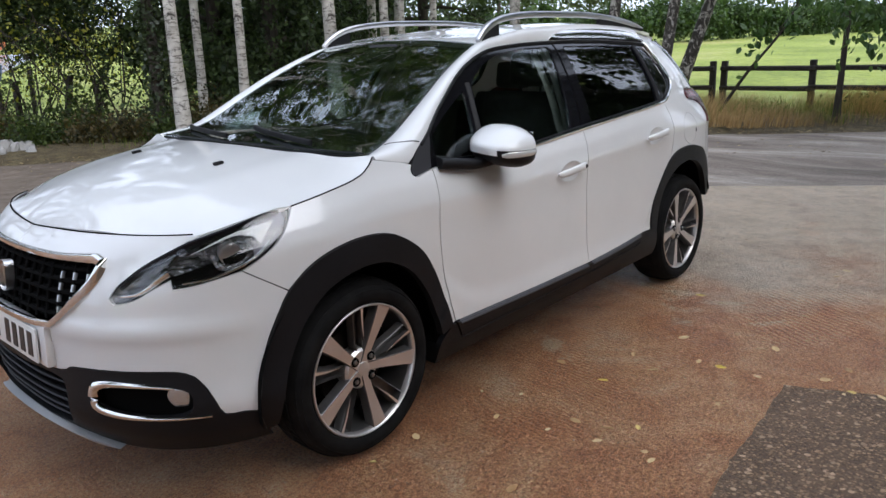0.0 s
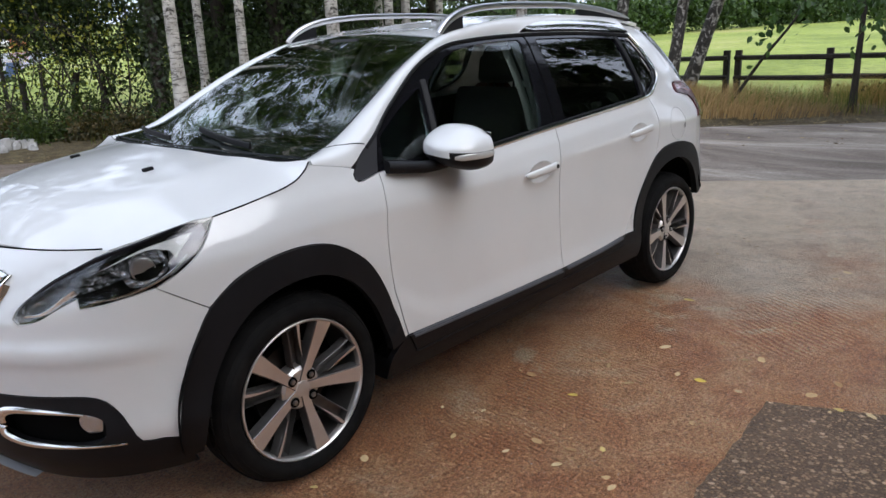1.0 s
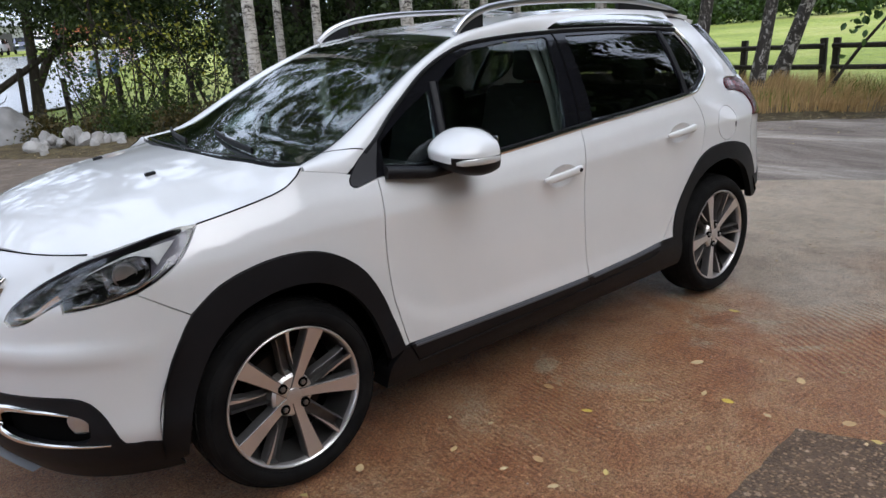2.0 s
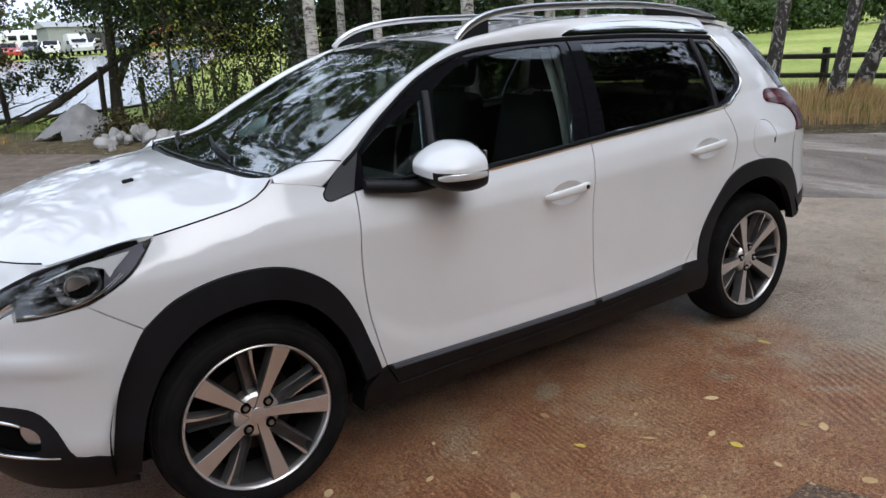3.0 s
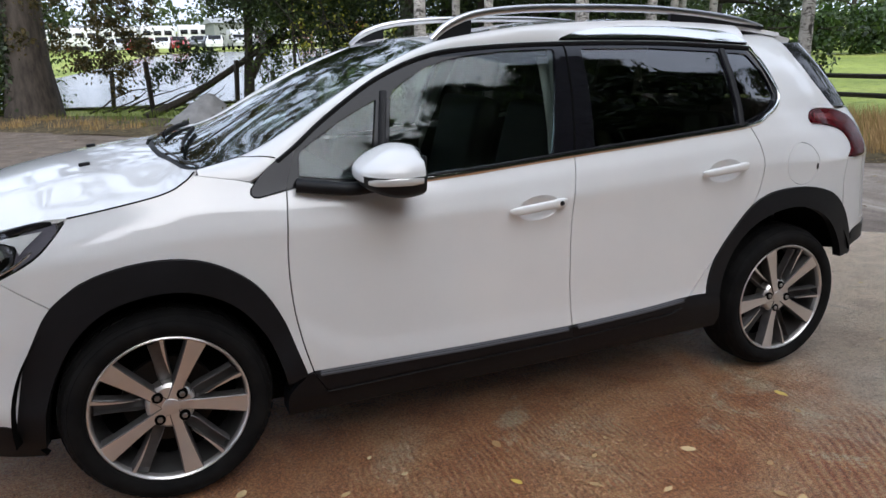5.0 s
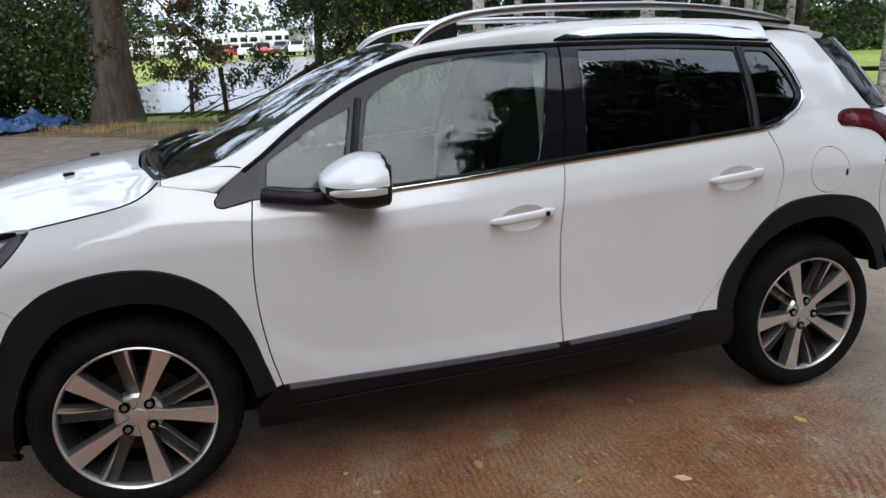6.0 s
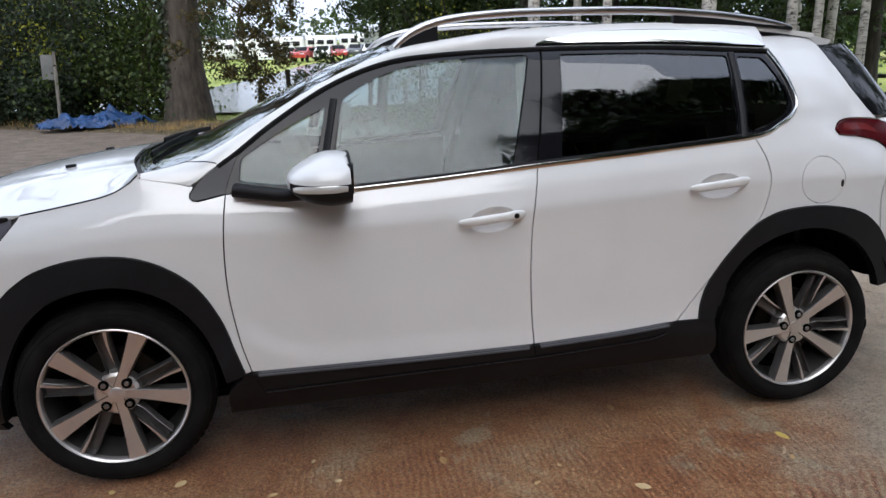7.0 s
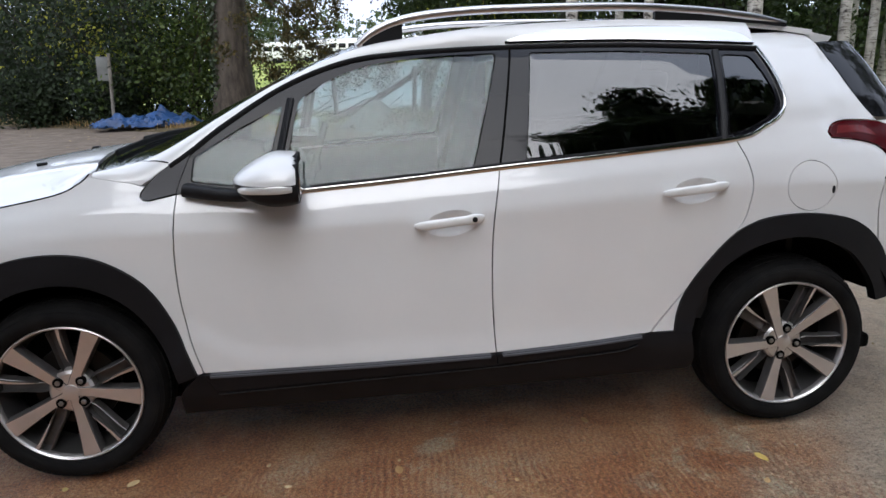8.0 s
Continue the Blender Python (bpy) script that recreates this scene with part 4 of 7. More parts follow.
# front bumper, grille, lamps
GRILLE = [(FU, .815), (-1.055, .818), (-.862, .823), (-.835, .815), (-.845, .785), (-.885, .735), (-1.000, .640), (-1.06, .622), (FU, .615)]
BLACK_EDGE = [(-.411, .326), (-.45, .336), (-.503, .340), (-.525, .385), (-.550, .440), (-.595, .485), (-.70, .497), (-.955, .494), (-1.02, .474), (FU, .470)]
front_top = [(FU, .872), (-1.13, .879), (-.835, .884), (-.56, .886), (-.510, .878)]
bumper = car_part("front_bumper", whole(skin("front_bumper", outline_of(front_top, [(-.510, .878), *LAMP_TOP[3:]], LAMP_LOW, LAMP_STEP, LAMP_HEEL[:3], [(-.411, .775), (-.283, .690)], ARCH_F[:4][::-1],
                  BLACK_EDGE, [(FU, .470), (FU, .615)], GRILLE[::-1], [(FU, .815), (FU, .872)]), flank, gap=.0015, step=.03)), WHITE, None, "white front bumper")
bezel = ellipse(-.735, .402, .150, .052, -4, 48, 3.2)
low = outline_of(BLACK_EDGE, [(FU, .470), (FU, .455)], [(FU, .455), (-1.06, .455), (-1.005, .42), (-1.02, .30), (-1.08, .285), (FU, .285)], [(FU, .285), (FU, .20)], [(FU, .20), (-.691, .205), (-.359, .215)], [(-.359, .215), (-.385, .27), (-.411, .326)])
lower = car_part("lower_bumper", whole(skin("lower_bumper", low, flank, .03, .03, .001, [bezel], .004)), BLACK, bumper, "textured black lower bumper")
car_part("skid_plate", whole(skin("skid_plate", outline_of([(FU, .272), (-1.10, .270), (-1.02, .245), (-.86, .208)], [(-.86, .208), (-1.0, .200), (FU, .200)], [(FU, .200), (FU, .272)]), flank, .03, .03, 0, (), .034)), SILVER_PLASTIC, bumper, "silver skid plate under the bumper")
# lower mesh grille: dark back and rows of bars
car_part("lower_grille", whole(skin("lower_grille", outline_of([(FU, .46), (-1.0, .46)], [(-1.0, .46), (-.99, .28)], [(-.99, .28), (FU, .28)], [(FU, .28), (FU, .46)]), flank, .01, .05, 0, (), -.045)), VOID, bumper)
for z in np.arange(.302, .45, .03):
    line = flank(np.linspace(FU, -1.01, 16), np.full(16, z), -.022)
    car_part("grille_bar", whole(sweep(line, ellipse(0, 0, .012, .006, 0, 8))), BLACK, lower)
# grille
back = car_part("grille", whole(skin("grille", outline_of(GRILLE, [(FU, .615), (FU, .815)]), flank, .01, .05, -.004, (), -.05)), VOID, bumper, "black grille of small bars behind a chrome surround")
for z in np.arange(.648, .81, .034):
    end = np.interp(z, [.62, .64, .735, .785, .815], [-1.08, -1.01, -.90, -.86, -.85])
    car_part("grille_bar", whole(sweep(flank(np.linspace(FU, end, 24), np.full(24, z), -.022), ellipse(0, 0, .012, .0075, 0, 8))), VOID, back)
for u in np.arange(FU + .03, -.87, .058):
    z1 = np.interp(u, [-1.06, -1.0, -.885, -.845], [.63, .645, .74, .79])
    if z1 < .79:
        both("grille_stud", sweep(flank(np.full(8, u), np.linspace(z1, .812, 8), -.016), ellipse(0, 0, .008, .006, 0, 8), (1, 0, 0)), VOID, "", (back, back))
        for z in np.arange(.665, .80, .034):
            if z > z1 + .01 and u > -1.02:
                both("grille_pin", sweep(flank(np.full(4, u + .01), np.linspace(z - .010, z + .010, 4), -.010), ellipse(0, 0, .0035, .0065, 0, 8, 4), (1, 0, 0)), SATIN, "small bright grille pin", (back, back))
ring = spline(GRILLE, .015)
car_part("grille_surround", whole(sweep(flank(ring[:, 0], ring[:, 1], .002), ellipse(0, 0, .010, .011, 0, 10, 3), (0, 0, 1), np.interp(ring[:, 0], [FU, -1.0, -.86, -.83], [1, 1.1, 1.5, 1.5]))), CHROME, back, "chrome grille surround")
nose = flank(np.array([FU + .01]), np.array([.725]))[0]
bm = bmesh.new()
box(bm, (.012, .055, .10), (nose[0] - .006, CY, .725), (0, 6, 0), .02, 3)
rod(bm, (nose[0] - .008, CY - .02, .765), (nose[0] - .008, CY + .012, .68), .012, .006)
part("badge", bm, SATIN, back, "plain silver badge").matrix_parent_inverse = Matrix()
# number plate with its characters as plain bars
nose = flank(np.array([FU + .01, FU + .25]), np.array([.545, .545]))
bm = bmesh.new()
box(bm, (.008, .52, .112), (nose[0][0] - .012, CY, .548), (0, 4, 0), .004)
plate = part("number_plate", bm, PLATE, bumper, "white number plate with plain dark bars")
for k in range(7):
    bm = bmesh.new()
    box(bm, (.002, .038, .078), (nose[0][0] - .0168, CY - .215 + k * .064 + (.035 if k > 3 else 0), .548), (0, 4, 0))
    part("bar", bm, INK, plate)
bm = bmesh.new()
box(bm, (.03, .60, .135), (nose[0][0] + .012, CY, .548), (0, 3, 0), .01)
part("plate_mount", bm, WHITE, bumper)
# fog lamps in chrome surrounds
well = skin("fog_recess", bezel, lambda u, v, out=0.0: flank(u, v, out - .05 * np.clip((1 - ((u + .735) / .155) ** 4), 0, 1)), .004, .02)
both("fog_recess", well, VOID, "", (bumper, bumper))
b2 = spline([*ellipse(-.735, .402, .150, .052, -4, 48, 3.2)[8:39], (-.62, .345), (-.54, .343)], .015)
both("fog_surround", sweep(flank(b2[:, 0], b2[:, 1], .006), ellipse(0, 0, .006, .009, 0, 10), (0, 0, 1), np.interp(b2[:, 0], [-.89, -.84, -.70, -.54], [1.9, 1.3, .7, .45])), CHROME, "chrome fog lamp surround", (bumper, bumper))
for side in (0, 1):
    c = flank(np.array([-.638]), np.array([.402]), -.022)[0]
    v, f = lathe([(.0001, .006), (.014, .005), (.024, .002), (.029, -.002), (.030, -.02)], 24)
    a = radians(-50)
    v = np.stack([v[:, 0] * math.cos(a) + v[:, 1] * math.sin(-a) * -1, v[:, 0] * math.sin(a) + v[:, 1] * math.cos(a), v[:, 2]], 1) + c
    car_part("fog_lamp", mirrored((v, f)) if side else (v, f), LAMP_SILVER, bumper, "round clear fog lamp")

# headlights
LAMP = outline_of(LAMP_TOP, LAMP_LOW, LAMP_STEP, LAMP_HEEL)
bowl = skin("headlight", LAMP, lambda u, v, out=0.0: flank(u, v, out - .005 - .05 * np.clip((u + .80) * 6, 0, 1) * np.clip((-.23 - u) * 8, 0, 1)), .01, .025, .002)
lamps = both("headlight", bowl, LAMP_BOWL, "slim swept-back headlight in a dark housing")
for ob in both("lens", skin("lens", LAMP, flank, .003, .03, .002, (), .0005, True), LENS, "clear headlight lens", lamps):
    ob.visible_shadow = False
tip_loop = np.array([q for q in LAMP if q[0] > -.375])
both("tip_panel", skin("tip_panel", tip_loop, flank, .006, .02, .004, (), -.013), TIP, "pale lilac panel at the lamp's rear tip", lamps)
heel = spline([(-.575, .757), (-.50, .764), (-.42, .785), (-.36, .815), (-.315, .85)], .015)
both("trim_line", sweep(flank(heel[:, 0], heel[:, 1], -.008), ellipse(0, 0, .004, .004, 0, 8)), CHROME, "thin chrome line", lamps)
toe = spline([(-.76, .722), (-.70, .732), (-.645, .765), (-.61, .785)], .015)
both("trim_line", sweep(flank(toe[:, 0], toe[:, 1], -.010), ellipse(0, 0, .006, .008, 0, 8), (0, 0, 1), np.linspace(.4, 1.3, len(toe))), CHROME, "thin chrome line", lamps)
low_trim = ellipse(-.428, .828, .062, .040, 20, 40, 2.6)
both("reflector", skin("reflector", low_trim, lambda u, v, out=0.0: flank(u, v, out - .010 - .034 * np.clip(1 - ((u + .428) / .066) ** 2 - ((v - .828) / .046) ** 2, 0, 1)), .01, .012), LAMP_BOWL, "silvered reflector", lamps)
brow = spline([(-.262, .924), (-.33, .912), (-.419, .889), (-.551, .853), (-.683, .797), (-.76, .745)], .015)
both("lamp_brow", sweep(flank(brow[:, 0], brow[:, 1], -.007), ellipse(0, 0, .004, .011, 0, 8, 3), (0, 0, 1), np.interp(brow[:, 0], [-.76, -.6, -.3, -.26], [.7, 1.2, 1.0, .5])), GLOSS, "dark brow along the lamp's upper edge", lamps)
both("strip_light", skin("strip_light", outline_of([(-.545, .832), (-.44, .868), (-.395, .875), (-.358, .868), (-.345, .845), (-.332, .862), (-.288, .903)], [(-.288, .903), (-.34, .894), (-.43, .875), (-.545, .832)]), flank, .006, .02, 0, (), -.006), WHITE_LENS, "white daytime light strip", lamps)
for u0, z0, r in ((-.432, .824, .033),):
    c = flank(np.array([u0]), np.array([z0]), -.022)[0]
    v, f = lathe([(.0001, -.002), (r * .55, -.001), (r * .8, .001), (r * .86, .004), (r * .92, -.003), (r, -.002), (r, .03)], 28)
    nrm = flank(np.array([u0]), np.array([z0]), 1.0)[0] - flank(np.array([u0]), np.array([z0]), 0.0)[0]
    a = math.atan2(nrm[0], -nrm[1])
    v = np.stack([v[:, 0] * math.cos(a) - v[:, 1] * math.sin(a), v[:, 0] * math.sin(a) + v[:, 1] * math.cos(a), v[:, 2]], 1) + c
    both("projector", (v, f), SATIN, "round projector lamp", lamps)

# tail
tails = both("tail_light", skin("tail_light", outline_of(*TAIL_LAMP), flank, .02, .02, .002, (), .008), RED_LENS, "dark red claw-shaped tail light")
both("lamp_core", skin("lamp_core", outline_of([(2.70, 1.085), (2.80, 1.085), (2.88, 1.07)], [(2.88, 1.07), (2.84, 1.105), (2.72, 1.112)], [(2.72, 1.112), (2.70, 1.085)]), flank, .004, .02, 0, (), .010), Mat("lamp_core_red", (.14, .006, .008), .15, 0, Coat_Weight=.4).mat, "brighter red lamp segment", tails)
gate = car_part("tailgate", whole(skin("tailgate", outline_of([(2.932, 1.116), (3.02, 1.08), (3.06, .99), (3.025, .925)], [(3.025, .925), (3.06, .62)], [(3.06, .62), (RU, .62)], [(RU, .62), (RU, 1.12)], [(RU, 1.12), (2.932, 1.12)]), flank, gap=.002, step=.04)), WHITE, None, "white tailgate")
glassy = outline_of([(2.87, 1.20), (2.812, 1.35), (2.795, 1.41)], [(2.795, 1.41), (RU, 1.42)], [(RU, 1.42), (RU, 1.135)], [(RU, 1.135), (2.93, 1.13), (2.87, 1.20)])
car_part("rear_screen", whole(skin("rear_screen", glassy, flank, .004, .05, .002, (), -.004)), GLOSS, gate, "black-tinted rear screen")
rb = car_part("rear_bumper", whole(skin("rear_bumper", outline_of([(2.862, .695), (2.852, .82), (2.868, .922)], [(2.868, .922), (2.95, .915), (3.02, .922)], [(3.02, .922), (3.055, .618)], [(3.055, .618), (RU, .618)], [(RU, .618), (RU, .575)], [(RU, .575), (3.05, .590), (2.952, .525)], ARCH_R[9:12][::-1]), flank, gap=.0015, step=.04)), WHITE, None, "white rear bumper")
car_part("lower_rear_bumper", whole(skin("lower_rear_bumper", outline_of([(2.952, .525), (3.05, .590), (RU, .575)], [(RU, .575), (RU, .505)], [(RU, .505), (3.05, .515), (2.947, .465)], [(2.947, .465), (2.952, .525)]), flank, .03, .04, .001, (), .003)), BLACK, rb, "black lower rear bumper")

# black arch trims, sills and door cladding
LIP = [(.446, .372), (1.0, .370), (1.439, .374)], [(1.439, .374), (1.75, .390), (1.985, .409)]
both("arch_trim", skin("arch_trim", outline_of(ARCH_F, [(.424, .368), (.362, .345)], ARCH_F_IN[::-1], [(-.350, .255), (-.385, .245)], [(-.385, .245), (-.411, .326)]), flank, .03, .025, 0, (), .010), BLACK, "black plastic wheel-arch trim")
both("arch_trim", skin("arch_trim", outline_of(ARCH_R, [(2.948, .48), (2.870, .47)], ARCH_R_IN[::-1], [(2.150, .405), (2.086, .412)]), flank, .03, .025, 0, (), .010), BLACK, "black plastic wheel-arch trim")
both("door_cladding", skin("door_cladding", outline_of(LIP[0], [(1.439, .374), (1.444, .330)], [(1.444, .330), (.95, .315), (.487, .300)], [(.487, .300), (.446, .372)]), flank, .02, .03, .0015, (), .010), BLACK, "black cladding along the door's foot", front_doors)
both("door_cladding", skin("door_cladding", outline_of(LIP[1], [(1.985, .409), (1.95, .378), (1.90, .362)], [(1.90, .362), (1.70, .346), (1.444, .330)], [(1.444, .330), (1.439, .374)]), flank, .02, .03, .0015, (), .010), BLACK, "black cladding along the door's foot", rear_doors)
both("sill", skin("sill", outline_of([(.424, .366), (.446, .368)], [(.446, .368), (.487, .297)], [(.487, .297), (.95, .312), (1.444, .327), (1.70, .343), (1.90, .358), (1.95, .375), (1.99, .408)], [(1.99, .408), (2.150, .410)], [(2.15, .41), (2.17, .30), (2.16, .255)],
     [(2.16, .255), (1.49, .235), (.363, .215)], [(.363, .215), (.365, .30), (.424, .366)]), flank, .09, .03, 0, (), .004, True), BLACK, "black plastic sill")

for line, doors in zip(LIP, (front_doors, rear_doors)):
    p = spline(line, .02)[1:-1]
    both("cladding_edge", sweep(flank(p[:, 0], p[:, 1] - .004, .006), np.array([(-.012, -.004), (.002, -.004), (.009, -.008), (.008, -.002), (-.006, .008), (-.012, .008)])[::-1], (0, 0, 1)), CLADDING_EDGE, "chamfered edge of the cladding, its highlight put into a lighter grey", doors)
p = spline([(.487, .297), (.95, .312), (1.444, .327), (1.70, .343), (1.90, .358), (1.95, .375)], .03)
both("sill_edge", sweep(flank(p[:, 0], p[:, 1] - .003, .010), ellipse(0, 0, .004, .0018, 0, 8)), BLACK, "fine edge along the sill")

# inner shell, floor and wheel wells, with the hollows' shade in their near-black colour
shell = outline_of([(.37, .25), (2.12, .26)], [(2.12, .26), (2.12, .44)], ARCH_R_IN[1:], [(2.870, .47), (3.0, .52), (3.3, .56)], [(3.3, .56), (3.3, 1.05)], [(3.3, 1.05), (2.6, 1.06), (2.2, 1.03), (1.4, .96), (.6, .91), (.15, .93), (-.2, .89), (-.5, .80), (-.9, .70)],
                   [(-.9, .70), (-.9, .25)], [(-.9, .25), (-.350, .255)], ARCH_F_IN[1:], [(.362, .345), (.37, .25)], step=.04)
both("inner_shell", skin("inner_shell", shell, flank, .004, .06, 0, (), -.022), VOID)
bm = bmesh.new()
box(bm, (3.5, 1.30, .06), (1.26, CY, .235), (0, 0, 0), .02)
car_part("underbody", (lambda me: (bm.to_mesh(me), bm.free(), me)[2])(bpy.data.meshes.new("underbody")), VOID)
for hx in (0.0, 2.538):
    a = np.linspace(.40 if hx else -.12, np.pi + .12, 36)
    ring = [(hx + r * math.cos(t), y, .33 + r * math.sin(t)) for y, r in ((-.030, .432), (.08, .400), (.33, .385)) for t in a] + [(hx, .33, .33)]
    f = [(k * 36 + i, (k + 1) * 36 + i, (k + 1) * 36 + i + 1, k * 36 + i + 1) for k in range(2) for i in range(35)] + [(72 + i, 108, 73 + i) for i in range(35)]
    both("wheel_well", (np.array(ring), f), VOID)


# ---- wheels ----
HUB_Z, FACE = .322, -.036          # height of the hubs, and the plane of the rims' edge


def plate(edge_a, edge_b, heights, depth, chamfer=.0025):
    """A blade between two edges (points across the wheel), its face at the heights given: face sheet and body under it."""
    a, b, h = np.asarray(edge_a, float), np.asarray(edge_b, float), np.asarray(heights, float)
    n = len(a)
    c = (b - a) / np.linalg.norm(b - a, axis=1)[:, None] * chamfer

    def row(p, y):
        return np.stack([p[:, 0], y, p[:, 1]], 1)
    top = np.concatenate([row(a + c, h), row(b - c, h)])
    face = top, [(i, i + 1, n + i + 1, n + i) for i in range(n - 1)]
    body = np.concatenate([row(a + c, h + .0006), row(a, h + chamfer), row(a - c * 1.4, h + depth), row(b + c * 1.4, h + depth), row(b, h + chamfer), row(b - c, h + .0006)])
    return face, (body, [(j * n + i, (j + 1) * n + i, (j + 1) * n + i + 1, j * n + i + 1) for j in range(5) for i in range(n - 1)] + [tuple(j * n + n - 1 for j in range(6)), tuple(j * n for j in range(6))[::-1]])


def turned(points, angle):
    """Points given as (along the spoke, across it), turned to the spoke's angle."""
    p, k = np.asarray(points, float), radians(angle)
    return np.stack([p[:, 0] * math.cos(k) - p[:, 1] * math.sin(k), p[:, 0] * math.sin(k) + p[:, 1] * math.cos(k)], 1)


def dish(r):
    """Depth of the wheel's face behind its rim: sunk towards the hub."""
    return np.interp(r, [0, .03, .07, .12, .18, .225, .24], [.020, .020, .019, .014, .006, .001, .0])


def wheel_parts():
    lip = lathe([(.239, .030), (.2405, .008), (.239, -.002), (.2355, -.004), (.231, -.001), (.2285, .005), (.2265, .016), (.226, .05), (.214, .10), (.210, .19)], 84)
    hub = lathe([(.0001, .024), (.040, .024), (.064, .0245), (.074, .034), (.077, .075)], 40)
    tread = [(.232, .014), (.242, -.001), (.256, -.010), (.272, -.013), (.287, -.010), (.299, .000), (.308, .014), (.3145, .032), (.3185, .055), (.3195, .09), (.3185, .13), (.316, .156), (.310, .174), (.299, .188), (.262, .194), (.235, .17)]
    tyre = lathe(tread, 96)
    wide, dark, edge = [], [], []
    for k in range(5):
        lead = spline([(.018, .020), (.050, .021), (.090, .0225), (.140, .027), (.190, .0325), (.231, .038)], .012)
        trail = spline([(.018, -.012), (.052, -.013), (.088, -.0135), (.140, -.0165), (.190, -.0205), (.231, -.0245)], .012)[:len(lead)]
        lead = lead[:len(trail)]
        h = dish(np.hypot(*((lead + trail) / 2).T))
        wide.append(plate(turned(trail, 72 * k), turned(lead, 72 * k), h, .040))
        # the dark spoke leaves the same root and leans away; a bright rib stands along one side of it
        low = spline([(.052, -.032), (.085, -.020), (.140, -.0175), (.190, -.019), (.231, -.021)], .012)
        high = spline([(.046, -.002), (.085, .017), (.140, .021), (.190, .025), (.231, .030)], .012)
        m = min(len(low), len(high))
        low, high = low[:m], high[:m]
        mid = (low + high) / 2
        dark.append(plate(turned(low, 72 * k + 31), turned(high, 72 * k + 31), dish(np.hypot(*mid.T)) + np.interp(mid[:, 0], [.05, .12, .231], [.012, .010, .004]), .034)[1])
        rib = spline([(.105, -.0185), (.150, -.0165), (.190, -.0165), (.232, -.0195)], .012)
        rib2 = rib + np.stack([np.zeros(len(rib)), np.interp(rib[:, 0], [.105, .15, .232], [.0015, .006, .0125])], 1)
        edge.append(plate(turned(rib, 72 * k + 31), turned(rib2, 72 * k + 31), dish(np.hypot(*rib.T)) + .001, .014, .0006))
    return lip, hub, tyre, wide, dark, edge


LIP_M, HUB_M, TYRE_M, WIDE_M, DARK_M, EDGE_M = wheel_parts()


def wheel(hx, turn, bolt, right=False):
    def placed(data):
        v, f = data
        a = radians(turn)
        v = np.array(v)
        v = np.stack([v[:, 0] * math.cos(a) - v[:, 2] * math.sin(a) + hx, v[:, 1] + FACE, v[:, 0] * math.sin(a) + v[:, 2] * math.cos(a) + HUB_Z], 1)
        return mirrored((v, f)) if right else (v, f)
    rim = car_part("wheel", placed(LIP_M), ALLOY, None, "machined and dark grey five-spoke alloy wheel")
    car_part("tyre", placed(TYRE_M), RUBBER, rim, "black tyre with worn dusty tread")
    # tread blocks
    blocks = []
    for k in range(60):
        a = 2 * math.pi * k / 60
        for y, dy, lean, r in ((.022, .024, .016, .3135), (.056, .022, -.010, .3205), (.090, .022, .010, .3215), (.124, .022, -.010, .3205), (.156, .018, .014, .317)):
            q = [(r, s, y + e * dy / 2 * 1.4) for s in (-.0125, .0125) for e in (-1, 1)]
            pts = []
            for sunk in (.0, -.010):
                for rr, s, yy in (q[0], q[1], q[3], q[2]):
                    t = a + (s + lean * (yy - y) / dy) / .318
                    rr = rr + sunk - (.009 if yy < .012 else .005 if yy > .165 else 0)
                    pts.append((rr * math.cos(t), yy, rr * math.sin(t)))
            blocks.append((pts, [(0, 1, 2, 3), (0, 4, 5, 1), (1, 5, 6, 2), (2, 6, 7, 3), (3, 7, 4, 0)]))
    car_part("tread", placed(joined(*blocks)), RUBBER, rim)
    for r, y in ((.2475, -.0055), (.292, -.0075)):
        car_part("sidewall_rib", placed(lathe([(r - .0016, y + .0005), (r, y - .0016), (r + .0016, y + .0012)], 72)), RUBBER, rim)
    car_part("hub", placed(HUB_M), ALLOY, rim, "machined hub")
    for face, body in WIDE_M:
        car_part("spoke", placed(body), DARK_ALLOY, rim, "dark grey spoke body")
        car_part("spoke_face", placed(face), ALLOY, rim, "machined spoke face")
    for s in DARK_M:
        car_part("spoke", placed(s), DARK_ALLOY, rim, "dark grey spoke")
    for face, body in EDGE_M:
        car_part("spoke_rib", placed(body), DARK_ALLOY, rim)
        car_part("spoke_face", placed(face), ALLOY, rim, "thin machined spoke edge")
    barrel = lathe([(.2265, .020), (.2245, .045), (.213, .10), (.209, .185)], 60)
    car_part("barrel", placed((barrel[0], [f[::-1] for f in barrel[1]])), BARREL, rim, "grey wheel barrel")
    car_part("centre_cap", placed(lathe([(.0001, .0145), (.020, .015), (.0265, .0175), (.0285, .025)], 32)), ALLOY, rim, "plain silver centre cap")
    for k in range(4):
        a = radians(90 * k + bolt - turn)
        at = np.array((.052 * math.cos(a), 0, .052 * math.sin(a)))
        # flush near-black disc: a bolt pocket's shade put into the colour
        v, f = lathe([(.0001, .0185), (.0155, .0185), (.016, .0165), (.0172, .0185), (.0175, .04)], 20)
        car_part("bolt_dark_disc", placed((v + at, f)), VOID, rim, "near-black disc giving the shade of a bolt recess")
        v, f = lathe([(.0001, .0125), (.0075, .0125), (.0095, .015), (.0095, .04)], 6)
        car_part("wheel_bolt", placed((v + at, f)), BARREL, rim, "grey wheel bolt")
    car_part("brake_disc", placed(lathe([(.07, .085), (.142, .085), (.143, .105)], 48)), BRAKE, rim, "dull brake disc")
